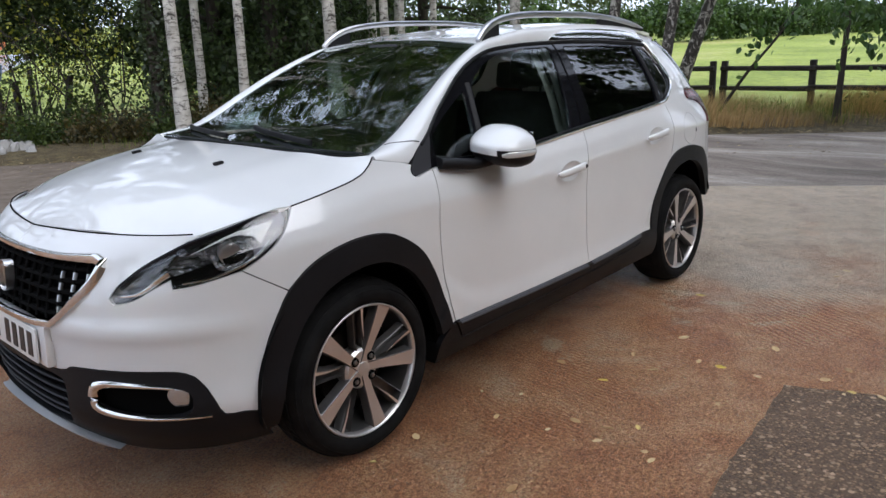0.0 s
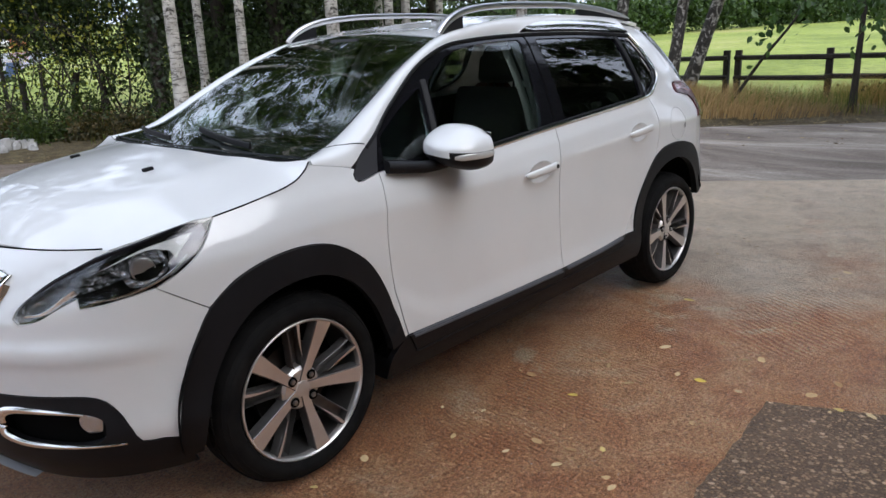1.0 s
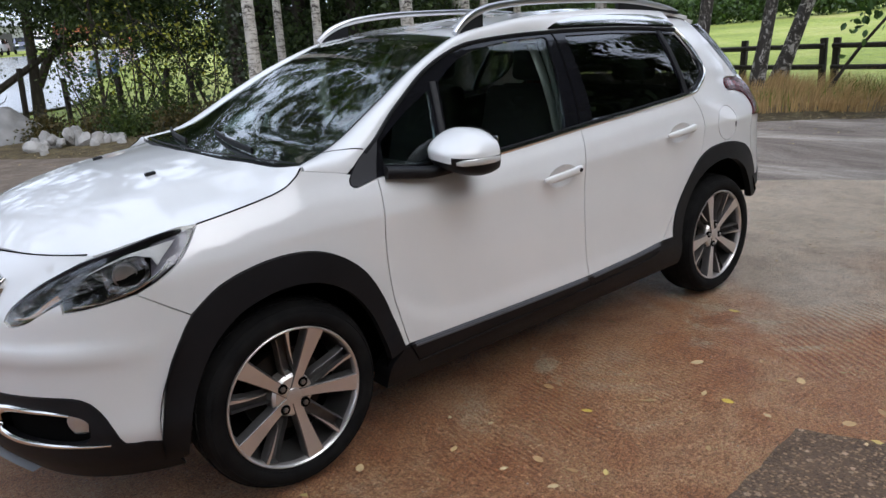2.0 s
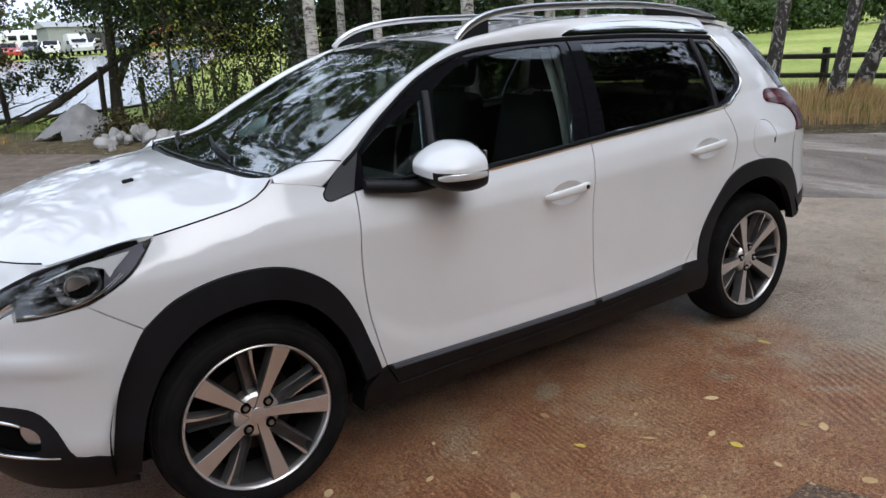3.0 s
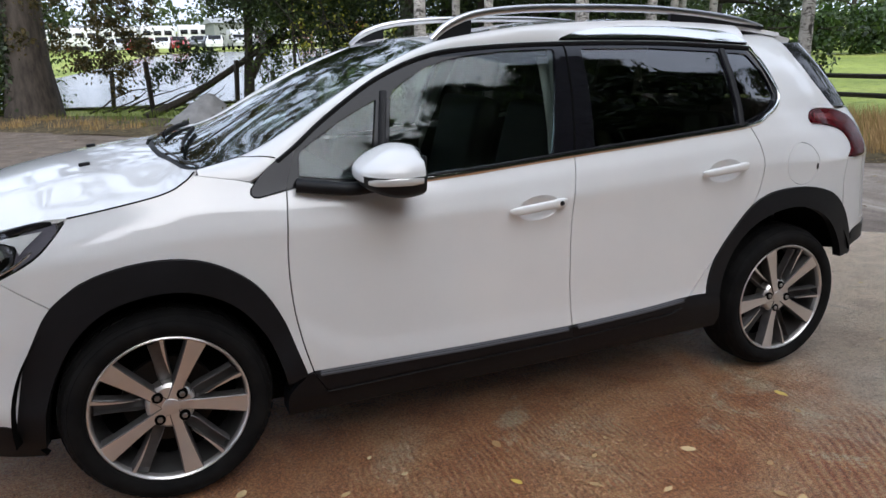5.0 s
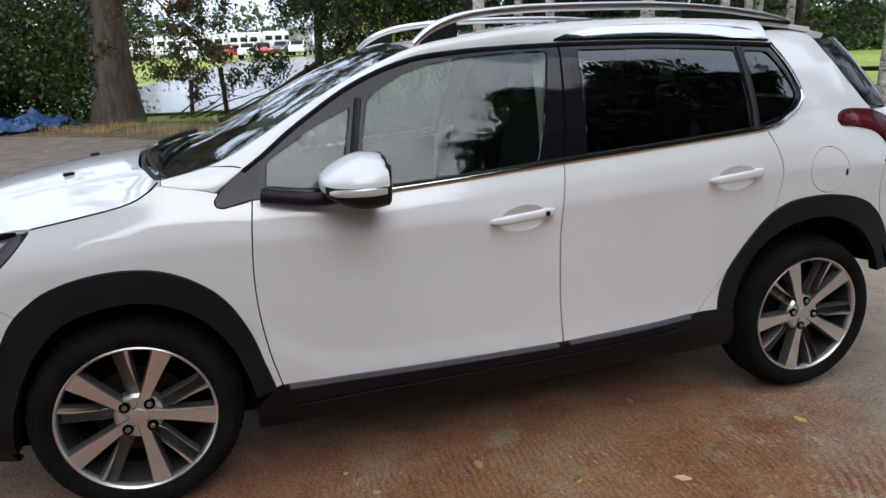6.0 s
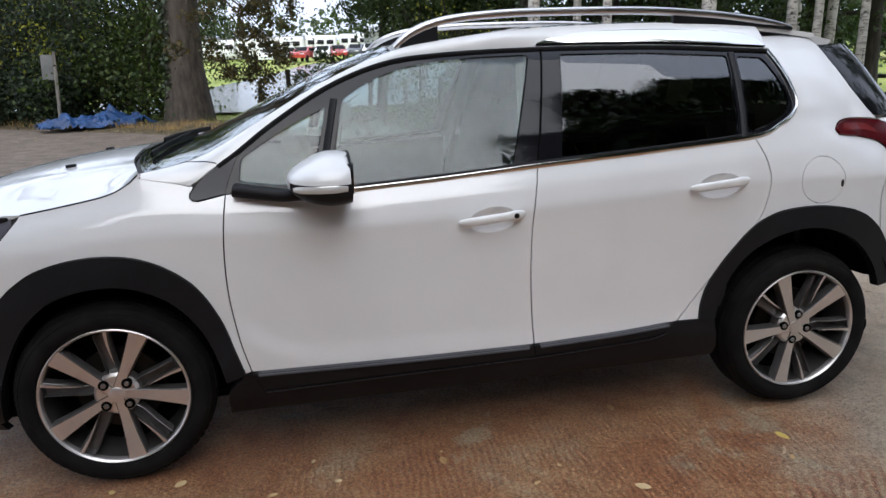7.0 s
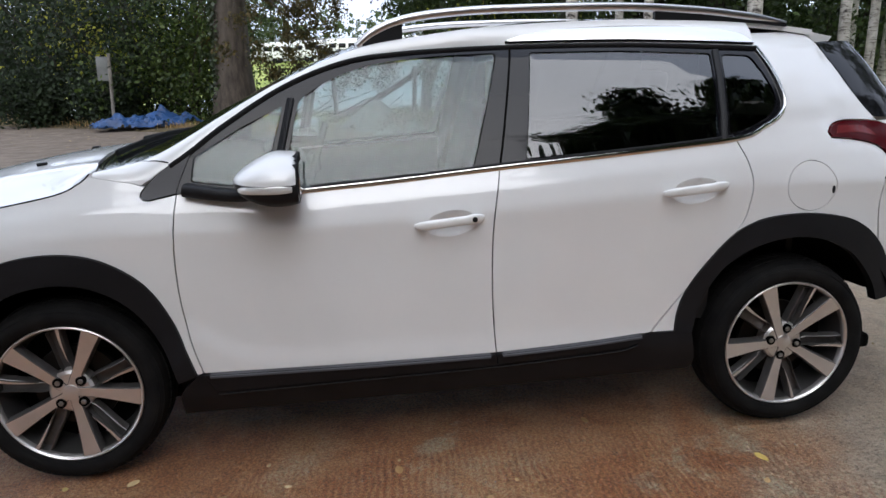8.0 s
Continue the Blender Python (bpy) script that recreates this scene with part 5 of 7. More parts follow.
    # added near-black disc that stands for the dark between the spokes
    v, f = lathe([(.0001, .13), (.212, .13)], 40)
    car_part("dark_backing", placed((v, f)), VOID, rim)


for right in (False, True):
    wheel(0.0, -8, 46, right)
    wheel(2.538, 38, 80, right)

# ---- door mirrors ----
def shell_of(cx, cy, cz, rx, ry, rz, cut, keep):
    """A rounded mirror housing: a squashed ball, cut flat at its rear face."""
    bm = bmesh.new()
    bmesh.ops.create_uvsphere(bm, u_segments=32, v_segments=20, radius=1.0)
    for v in bm.verts:
        x, y, z = v.co
        x = max(x, -1.0) if x < 0 else min(x, cut)
        z = math.copysign(abs(z) ** (.8 if z > 0 else .55), z) * ((1 - .56 * max(0.0, -x) ** 1.4) * (1 - .30 * max(0.0, -y) ** 1.6) if z > 0 else 1 - .25 * max(0.0, -x) ** 1.5)
        y = math.copysign(abs(y) ** .75, y)
        v.co = (cx + x * rx, cy + y * ry, cz + z * rz + .012 * y)
    sel = [f for f in bm.faces if not keep(f.calc_center_median())]
    bmesh.ops.delete(bm, geom=sel, context="FACES")
    bm.verts.ensure_lookup_table()
    verts = [tuple(v.co) for v in bm.verts]
    ids = {v: i for i, v in enumerate(bm.verts)}
    faces = [tuple(ids[v] for v in f.verts) for f in bm.faces]
    bm.free()
    return verts, faces


MC = (.742, -.078, 1.026)
caps = both("door_mirror", shell_of(*MC, .136, .124, .076, .45, lambda p: p.z > 1.009), WHITE, "white door mirror cap")
both("mirror_base", shell_of(*MC, .132, .121, .082, .50, lambda p: p.z <= 1.012 or p.x > MC[0] + .132 * .44), BLACK, "black lower mirror housing", caps)
arm = spline([(.44, .000, .985), (.52, -.022, .975), (.60, -.035, .966), (.68, -.055, .972)], .02)
both("mirror_arm", sweep(arm, ellipse(0, 0, .030, .020, 0, 14, 3), (0, 0, 1), np.linspace(1.1, 1.0, len(arm))), BLACK, "black mirror arm", caps)
ta = np.linspace(.55, 1.95, 22)
ind = np.stack([MC[0] - .1345 * np.cos(ta), MC[1] - .1235 * np.abs(np.sin(ta)) ** .75 * np.sign(np.sin(ta)), np.full(22, .998) + .004 * np.sin(ta)], 1)
both("indicator", sweep(ind, ellipse(0, 0, .004, .011, 0, 10, 3), (0, 0, 1), np.interp(np.linspace(0, 1, 22), [0, .15, .8, 1], [.5, 1, 1.1, .8])), AMBER, "clear indicator strip", caps)
bm = bmesh.new()
box(bm, (.004, .18, .095), (.812, -.078, 1.026), (0, 0, 0), .002)
gm = bpy.data.meshes.new("mirror_glass")
bm.to_mesh(gm)
bm.free()
gv, gf = [tuple(v.co) for v in gm.vertices], [tuple(p.vertices) for p in gm.polygons]
both("mirror_glass", (gv, gf), MIRROR, "mirror glass", caps)


# ---- cabin ----
def seat(x, y, width, tall):
    """A car seat: cushion, backrest, headrest."""
    bm = bmesh.new()
    box(bm, (.50, width, .14), (x, y, .56), (0, -8, 0), .05, 3)
    s = car_part("seat", to_mesh(bm, "seat"), FABRIC, None, "dark fabric seat")
    bm = bmesh.new()
    box(bm, (.13, width * .96, tall), (x + .30, y, .60 + tall / 2), (0, 14, 0), .05, 3)
    car_part("backrest", to_mesh(bm, "backrest"), FABRIC, s)
    for dy in ((0,) if width < .7 else (-.34, .34)):
        bm = bmesh.new()
        box(bm, (.09, .25, .17), (x + .42, y + dy, .64 + tall + .06), (0, 10, 0), .04, 3)
        for e in (-.06, .06):
            rod(bm, (x + .40, y + dy + e, .60 + tall - .04), (x + .42, y + dy + e, .62 + tall + .05), .006)
        car_part("headrest", to_mesh(bm, "headrest"), FABRIC, s)


def to_mesh(bm, name):
    me = bpy.data.meshes.new(name)
    bm.to_mesh(me)
    bm.free()
    me.shade_smooth()
    me.set_sharp_from_angle(angle=radians(38))
    return me


for y in (.42, 1.15):
    seat(1.22, y, .50, .58)
seat(2.02, CY, 1.22, .52)
bm = bmesh.new()
box(bm, (.46, 1.36, .22), (.50, CY, .885), (0, 8, 0), .08, 4)
dash = car_part("dashboard", to_mesh(bm, "dashboard"), CABIN, None, "dark dashboard")
bm = bmesh.new()
box(bm, (.10, .34, .07), (.62, 1.15, 1.005), (0, -15, 0), .03, 3)
box(bm, (.02, .22, .13), (.70, CY, 1.02), (0, -12, 0), .008)
car_part("instrument_hood", to_mesh(bm, "instrument_hood"), CABIN, dash)
wheel_ring = np.array([(.80 + .05 * math.sin(t), 1.15 + .18 * math.cos(t), .93 + .165 * math.sin(t)) for t in np.linspace(0, 2 * np.pi, 40)])
bm_ring = sweep(wheel_ring, ellipse(0, 0, .015, .015, 0, 10), (.95, 0, -.3), None, False)
steer = car_part("steering_wheel", bm_ring, CABIN, None, "dark steering wheel")
bm = bmesh.new()
box(bm, (.05, .15, .10), (.79, 1.15, .92), (0, -16, 0), .03)
box(bm, (.02, .34, .03), (.80, 1.15, .935), (0, -16, 0), .008)
car_part("wheel_boss", to_mesh(bm, "wheel_boss"), CABIN, steer)
car_part("headlining", skin("headlining", outline_of([(1.05, .36), (2.7, .40)], [(2.7, .40), (2.7, 2 * CY - .40)], [(2.7, 2 * CY - .40), (1.05, 2 * CY - .36)], [(1.05, 2 * CY - .36), (1.05, .36)], step=.06), roof, .006, .12, 0, (), -.045), LINING, None, "pale headlining")
both("door_card", skin("door_card", outline_of([(.45, .40), (2.25, .42)], [(2.25, .42), (2.30, 1.06)], [(2.30, 1.06), (1.45, .99), (.55, .94)], [(.55, .94), (.45, .40)], step=.06), flank, .02, .10, 0, (), -.09, True), CABIN, "dark door lining")
bm = bmesh.new()
box(bm, (1.9, 1.36, .03), (1.6, CY, .33), (0, 0, 0), .01)
car_part("cabin_floor", to_mesh(bm, "cabin_floor"), CABIN)
bm = bmesh.new()
box(bm, (.03, 1.30, .55), (2.62, CY, .80), (0, 0, 0), .01)
car_part("boot_wall", to_mesh(bm, "boot_wall"), CABIN)
pil = np.linspace(0, 1, 8)
both("inner_pillar", sweep(flank(1.46 + .09 * pil, 1.0 + .40 * pil, -.05), ellipse(0, 0, .05, .02, 0, 12, 3)), LINING, "pale inner door pillar")
belt_line = flank(np.linspace(1.50, 1.40, 12), np.linspace(1.36, .62, 12), -.12)
both("seat_belt", sweep(belt_line, ellipse(0, 0, .022, .002, 0, 8)), Mat("belt_webbing", (.32, .33, .31), .8).mat, "pale seat belt")


# ---- plants ----
def leaf_material(name, dark, light, back=.35, rough=.55):
    """Leaves that vary one by one and let some light through."""
    m = Mat(name, dark, rough)
    c = m.ramp(m.island(), [(0.0, dark), (.55, tuple((a + b) / 2 for a, b in zip(dark, light))), (1.0, light)])
    m.color(c)
    glow = m.node("ShaderNodeBsdfTranslucent", Color=m.mix(1.0, c, (1.2, 1.25, .7), "MULTIPLY"))
    mixed = m.node("ShaderNodeMixShader", Fac=back, i1=m.shader.outputs[0], i2=glow.outputs[0])
    m.put(mixed.outputs[0], m.nodes["Material Output"].inputs["Surface"])
    return m.mat


def bark(name, dark, light, scale=14.0, stretch=.18):
    m = Mat(name, dark, .9)
    n = m.noise(scale, 6, .65, m.stretched((1, 1, stretch)))
    m.color(m.ramp(n, [(.32, dark), (.68, light)]))
    m.bump(n, .9, .03)
    return m.mat


def birch_bark(name="birch_bark", black=.55, patch=2.6):
    """White bark with dark cross marks and rough black diamonds."""
    m = Mat(name, (.5, .48, .44), .75)
    base = m.ramp(m.noise(7, 5), [(.3, (.34, .31, .27)), (.65, (.60, .57, .52))])
    marks = m.ramp(m.noise(6, 6, .65, m.stretched((1.0, 1.0, 6))), [(.54, 0.0), (.61, 1.0)])
    rough_spots = m.ramp(m.noise(patch, 6, .68, m.stretched((1.6, 1.6, 1.1)), 1.0), [(black, 0.0), (black + .08, 1.0)])
    c = m.mix(m.math("MULTIPLY", marks, .8), base, (.07, .06, .05))
    m.color(m.mix(rough_spots, c, (.045, .038, .032)))
    m.bump(m.noise(22, 6, .7), .5, .02)
    return m.mat


ROUGH_BIRCH = birch_bark("rough_birch_bark", .41, 5.0)
BIRCH_BARK, DARK_BARK, OAK_BARK = birch_bark(), bark("dark_bark", (.018, .014, .011), (.07, .058, .045)), bark("ridged_bark", (.032, .025, .019), (.10, .080, .063), 9.0, .25)
L_BIRCH = leaf_material("birch_leaves", (.035, .065, .012), (.11, .16, .035))
L_DARK = leaf_material("dark_leaves", (.014, .030, .009), (.075, .115, .036), .3)
# near-black sister of L_DARK: the thicket's shade is put into its colour
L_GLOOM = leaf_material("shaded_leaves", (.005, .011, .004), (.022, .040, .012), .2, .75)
L_SHRUB = leaf_material("shrub_leaves", (.018, .040, .008), (.085, .12, .022), .38)
L_YELLOW = leaf_material("yellowing_leaves", (.16, .18, .025), (.48, .46, .08), .5)
L_BROWN = leaf_material("turning_leaves", (.024, .030, .009), (.12, .085, .026), .35)
L_BIG = leaf_material("broad_leaves", (.03, .075, .02), (.09, .16, .045), .35, .4)
L_IVY = leaf_material("ivy_leaves", (.012, .022, .008), (.05, .075, .025), .15, .4)
L_YARD = leaf_material("yard_leaves", (.010, .024, .006), (.040, .070, .016), .2)
L_ALDER = leaf_material("alder_leaves", (.010, .022, .006), (.045, .066, .016), .3)
L_FAR = leaf_material("far_leaves", (.03, .055, .02), (.10, .13, .05), .3)
L_HEDGE = leaf_material("hedge_leaves", (.018, .042, .009), (.07, .125, .028), .3)
STRAW = leaf_material("dry_grass", (.24, .14, .06), (.62, .42, .21), .4, .8)
BLADES_GREEN = leaf_material("green_grass", (.06, .10, .015), (.22, .28, .05), .4, .7)


def tube(line, radii, n=8):
    line, radii = np.asarray(line, float), np.asarray(radii, float)
    t = np.gradient(line, axis=0)
    t /= np.linalg.norm(t, axis=1)[:, None] + 1e-9
    ref = np.where(np.abs(t[:, 2:3]) > .9, np.array([[1., 0, 0]]), np.array([[0, 0, 1.]]))
    a = np.cross(t, ref)
    a /= np.linalg.norm(a, axis=1)[:, None] + 1e-9
    b = np.cross(t, a)
    w = np.linspace(0, 2 * np.pi, n, endpoint=False)
    v = line[:, None] + radii[:, None, None] * (np.cos(w)[None, :, None] * a[:, None] + np.sin(w)[None, :, None] * b[:, None])
    k = len(line)
    f = [(i * n + j, i * n + (j + 1) % n, (i + 1) * n + (j + 1) % n, (i + 1) * n + j) for i in range(k - 1) for j in range(n)]
    return v.reshape(-1, 3), f + [tuple((k - 1) * n + j for j in range(n))]


def wander(rng, start, way, length, steps, wobble, droop=0.0):
    p, d, out = np.array(start, float), np.array(way, float) / np.linalg.norm(way), [np.array(start, float)]
    for _ in range(steps):
        d = d + rng.normal(0, wobble, 3) + np.array((0, 0, -droop))
        d /= np.linalg.norm(d)
        p = p + d * length / steps
        out.append(p.copy())
    return np.array(out)


def leaf_mesh(name, centres, size, rng, flat=.0, long=1.6, spread=.25, halves=False):
    """Many single leaves: each a small pointed blade folded along its rib; halves: with rounded sides."""
    n = len(centres)
    d = rng.normal(0, 1, (n, 3))
    d[:, 2] -= flat
    d /= np.linalg.norm(d, axis=1)[:, None]
    s = np.cross(d, rng.normal(0, 1, (n, 3)))
    s /= np.linalg.norm(s, axis=1)[:, None]
    up = np.cross(d, s)
    L = size * (1 + spread * rng.normal(0, 1, n)).clip(.5, 1.7)[:, None]
    W = L / long
    c = np.asarray(centres)
    if halves:
        v = np.stack([c - d * L * .5, c - d * L * .28 + s * W * .42 + up * W * .1, c + d * L * .12 + s * W * .46 + up * W * .14, c + d * L * .5, c + d * L * .12 - s * W * .46 + up * W * .14, c - d * L * .28 - s * W * .42 + up * W * .1], 1).reshape(-1, 3).tolist()
        me = bpy.data.meshes.new(name)
        me.from_pydata(v, [], [q for i in range(n) for q in ((6 * i, 6 * i + 1, 6 * i + 2, 6 * i + 3), (6 * i, 6 * i + 3, 6 * i + 4, 6 * i + 5))])
        me.update()
        return me
    v = np.stack([c - d * L * .5, c - d * L * .05 + s * W * .5 + up * W * .12, c + d * L * .5, c - d * L * .05 - s * W * .5 + up * W * .12], 1).reshape(-1, 3)
    me = bpy.data.meshes.new(name)
    me.vertices.add(4 * n)
    me.vertices.foreach_set("co", v.ravel().astype(np.float32))
    me.loops.add(4 * n)
    me.loops.foreach_set("vertex_index", np.arange(4 * n, dtype=np.int32))
    me.polygons.add(n)
    me.polygons.foreach_set("loop_start", np.arange(0, 4 * n, 4, dtype=np.int32))
    me.update(calc_edges=True)
    return me


def clumped(rng, tips, count, reach):
    """Leaf places gathered in tufts round the twigs' tips."""
    tips = np.asarray(tips)
    pick = rng.integers(0, len(tips), count)
    return tips[pick] + rng.normal(0, 1, (count, 3)) * reach * rng.uniform(.3, 1, (count, 1))


def tree(name, at, height, r, bark_mat, leaf_mat, label, seed, lean=(0, 0), first=.35, limbs=14, limb=2.2, droop=.06, leaves=4000, leaf=.11, reach=.35, rise_up=.5, twigs=4, group="", category="tree", skirt=(), flat=.4, halves=False):
    """A trunk with limbs and twigs, and a crown of single leaves in tufts."""
    rng = np.random.default_rng(seed)
    x, y = at
    z0 = float(rise(x, y)) - .05
    base = thing(name, (x, y, z0), 0, label, category, group)
    steps = 12
    t = np.linspace(0, 1, steps)
    line = np.stack([lean[0] * height * t + .03 * height * np.sin(t * 4 + seed) * .35 * t, lean[1] * height * t + .03 * height * np.cos(t * 3 + seed) * .35 * t, height * t], 1)
    rad = r * (1 - .82 * t) + .35 * r * np.exp(-t * height / .35)
    wood, tips = [tube(line, rad, 12)], []
    for k in range(limbs):
        f = first + (1 - first) * (k + rng.uniform(0, 1)) / limbs
        p = np.array([np.interp(f, t, line[:, c]) for c in range(3)])
        a = k * 2.4 + rng.uniform(-.5, .5)
        size = limb * (1.15 - .75 * f) * rng.uniform(.75, 1.25)
        b = wander(rng, p, (math.cos(a), math.sin(a), rise_up * rng.uniform(.5, 1.4)), size, 6, .12, droop)
        r0 = max(.012, np.interp(f, t, rad) * .45)
        wood.append(tube(b, np.linspace(r0, .008, 7), 6))
        for _ in range(twigs):
            q = b[rng.integers(2, 7)]
            w = wander(rng, q, rng.normal(0, 1, 3) + np.array((0, 0, -.1)), size * rng.uniform(.25, .5), 4, .25, droop * 1.5)
            wood.append(tube(w, np.linspace(.010, .004, 5), 4))
            tips += [w[2], w[3], w[4]]
        tips += [b[4], b[5], b[6]]
    for (sx, sy, sz), n, spread in skirt:
        tips += [np.array((sx, sy, sz)) + rng.normal(0, spread, 3) for _ in range(n)]
    part("trunk", mesh("trunk", *joined(*wood), 50), bark_mat, base)
    part("crown", leaf_mesh("crown", clumped(rng, tips, leaves, reach), leaf, rng, flat, 1.6, .25, halves), leaf_mat, base)
    return base


def shrub(name, at, size, leaf_mat, label, seed, count=2500, leaf=.09, lumps=14, stems=6, group="", category="shrub", low=.0, bark_mat=None, hollow=.35):
    """A bush: stems from the ground and leaves in uneven tufts, with gaps."""
    rng = np.random.default_rng(seed)
    z0 = float(rise(*at)) - .04
    base = thing(name, (*at, z0), 0, label, category, group)
    sx, sy, sz = size
    wood, tips = [], []
    for k in range(stems):
        a = rng.uniform(0, 2 * np.pi)
        s = wander(rng, (rng.normal(0, sx * .15), rng.normal(0, sy * .15), 0), (math.cos(a) * .5, math.sin(a) * .5, 1.0), sz * rng.uniform(.7, 1.1), 7, .13)
        wood.append(tube(s, np.linspace(.020, .005, 8) * max(1, sz / 3), 6))
        tips += list(s[3:])
        for _ in range(3):
            w = wander(rng, s[rng.integers(2, 7)], rng.normal(0, 1, 3), sz * .3, 4, .2)
            wood.append(tube(w, np.linspace(.010, .004, 5), 4))
            tips += list(w[2:])
    for _ in range(lumps):
        d = rng.normal(0, 1, 3)
        d /= np.linalg.norm(d)
        d *= rng.uniform(hollow, 1) ** .5
        tips.append(np.array((d[0] * sx, d[1] * sy, sz * (low + (1 - low) * (.5 + .5 * d[2])))))
    tips = [q for q in tips if q[2] > low * sz] or tips
    pts = clumped(rng, tips, count, .16 * (sx + sz) / 2 + .10)
    pts[:, 2] = np.abs(pts[:, 2])
    part("stem", mesh("stem", *joined(*wood), 50), bark_mat or DARK_BARK, base)
    part("leaves", leaf_mesh("leaves", pts, leaf, rng, .3), leaf_mat, base)
    return base


# birches along the verge
BIRCHES = [((4.40, 9.00), .105, (-.012, .004), 15), ((5.66, 9.16), .085, (.004, .0), 13), ((5.72, 10.6), .085, (.010, .0), 13), ((7.12, 8.50), .125, (.0, .01), 15), ((9.0, 9.10), .10, (.005, 0), 14), ((9.55, 9.2), .085, (.02, .01), 13),
           ((10.3, 9.0), .085, (.0, .0), 13), ((10.6, 7.10), .12, (-.01, .0), 14), ((11.4, 5.60), .12, (.055, -.08), 13), ((11.95, 4.72), .115, (.055, -.11), 13), ((12.98, 4.91), .14, (.14, -.28), 9), ((10.4, 11.0), .12, (.02, .0), 15), ((11.1, 10.9), .11, (.03, 0), 14)]
for k, (at, r, lean, h) in enumerate(BIRCHES):
    tree("birch", at, h, r, BIRCH_BARK if k not in (8, 9, 10) else ROUGH_BIRCH, L_BIRCH, "silver birch with peeling white and black bark" if k not in (8, 9, 10) else "birch with rough mottled dark bark", 20 + k, lean, .34, 20, 3.0, .09, 15000, .095, .19, .6, 5, "birches", flat=.8)
# ivy-clad dark trunks and evergreen gloom behind them
for k, (at, r) in enumerate([((7.1, 12.2), .16), ((7.9, 11.4), .18), ((8.6, 12.5), .2), ((9.8, 13.0), .2), ((6.9, 13.6), .17), ((12.0, 13.4), .2), ((12.8, 11.6), .16)]):
    tree("evergreen_tree", at, 13, r, DARK_BARK, L_DARK, "dark ivy-clad evergreen tree", 50 + k, (.0, .0), .10, 22, 2.3, .10, 12000, .115, .19, .2, 5, "evergreen trees behind the birches")
ivied = tree("ivy_clad_tree", (4.62, 10.1), 13, .10, DARK_BARK, L_DARK, "dark ivy-clad trunk between the birches", 49, (.0, .0), .22, 18, 3.4, .06, 6000, .12, .26, .4, 5)
rng = np.random.default_rng(17)
a, h = rng.uniform(0, 2 * np.pi, 3600), rng.uniform(0, 1, 3600) * 6.0
part("ivy", leaf_mesh("ivy", np.stack([np.cos(a) * .12, np.sin(a) * .12, h], 1) + rng.normal(0, .05, (3600, 3)), .07, rng, .6, 1.15), L_IVY, ivied, "dark ivy on the trunk")
for k, (at, size) in enumerate([((6.9, 11.7), (.8, .6, 2.2)), ((7.9, 10.9), (1.2, .8, 3.0)), ((9.3, 11.6), (1.4, .9, 3.2)), ((11.5, 12.6), (1.6, 1.0, 3.4)), ((7.2, 14.6), (1.8, 1.0, 3.6)), ((10.3, 15.0), (2.2, 1.2, 4.0)), ((13.6, 14.2), (2.2, 1.2, 3.6))] ):
    shrub("holly_bush", at, size, L_DARK, "dense dark holly bush", 70 + k, 3600, .10, 26, 6, "dark bushes in the wood")
# old oak with ivy, and its low hanging boughs
oak = tree("oak", (-2.02, 17.45), 15, .50, OAK_BARK, L_BROWN, "old oak with a thick ridged trunk half clad in ivy", 101, (.0, .0), .22, 28, 6.5, .04, 90000, .080, .17, .35, 6,
           skirt=[((1.4, -1.2, 1.9), 9, .40), ((2.0, -1.5, 1.7), 9, .45), ((1.4, -1.6, 2.5), 12, .5), ((2.5, -1.6, 2.4), 10, .5), ((1.4, -1.4, 1.3), 3, .25)])
rng = np.random.default_rng(6)
a, h = rng.uniform(1.7, 4.1, 2600), rng.uniform(0, 1, 2600) ** .8 * 5.0
pts = np.stack([np.cos(a) * (.50 - .03 * h), np.sin(a) * (.50 - .03 * h), h], 1) + rng.normal(0, .05, (2600, 3))
part("ivy", leaf_mesh("ivy", pts, .09, rng, .6, 1.15), L_IVY, oak, "dark ivy on the trunk")
for k in range(5):
    ang = -2.4 + k * .75
    bough = wander(rng, (.2, -.2, 3.6), (math.cos(ang) * .5 + .6, -.7, -.1), 2.6, 8, .10, .10)
    part("bough", mesh("bough", *tube(bough, np.linspace(.045, .006, 9), 6)), DARK_BARK, oak)
# leaning hawthorn
haw = tree("alder", (2.95, 17.7), 16.0, .12, DARK_BARK, L_ALDER, "leaning alder with dark crooked limbs", 103, (.05, .0), .26, 32, 4.2, .02, 110000, .085, .20, .25, 6,
           skirt=[((-1.2, -.3, 1.4), 8, .30), ((-1.9, -.2, 1.1), 6, .28), ((.2, -.3, 3.0), 26, .5), ((.9, -.3, 2.7), 34, .5), ((1.6, -.6, 2.7), 50, .55), ((2.6, -1.0, 2.8), 56, .55), ((1.8, -1.2, 3.3), 50, .6), ((3.0, -1.2, 3.4), 44, .6), ((.6, -.3, 3.8), 40, .6), ((3.4, -.8, 2.5), 30, .45)])
limb = spline([(-2.6, -.9, .05), (-1.6, -.6, .45), (-.6, -.2, 1.0), (.5, 0, 1.7), (1.2, 0, 2.3)], .2)
part("limb", mesh("limb", *tube(limb, np.linspace(.10, .07, len(limb)), 8)), DARK_BARK, haw)
limb = spline([(.1, 0, .9), (.5, -.1, 1.6), (1.3, -.1, 2.0), (2.4, -.2, 2.0), (3.4, -.3, 2.15)], .2)
part("limb", mesh("limb", *tube(limb, np.linspace(.11, .03, len(limb)), 8)), DARK_BARK, haw)
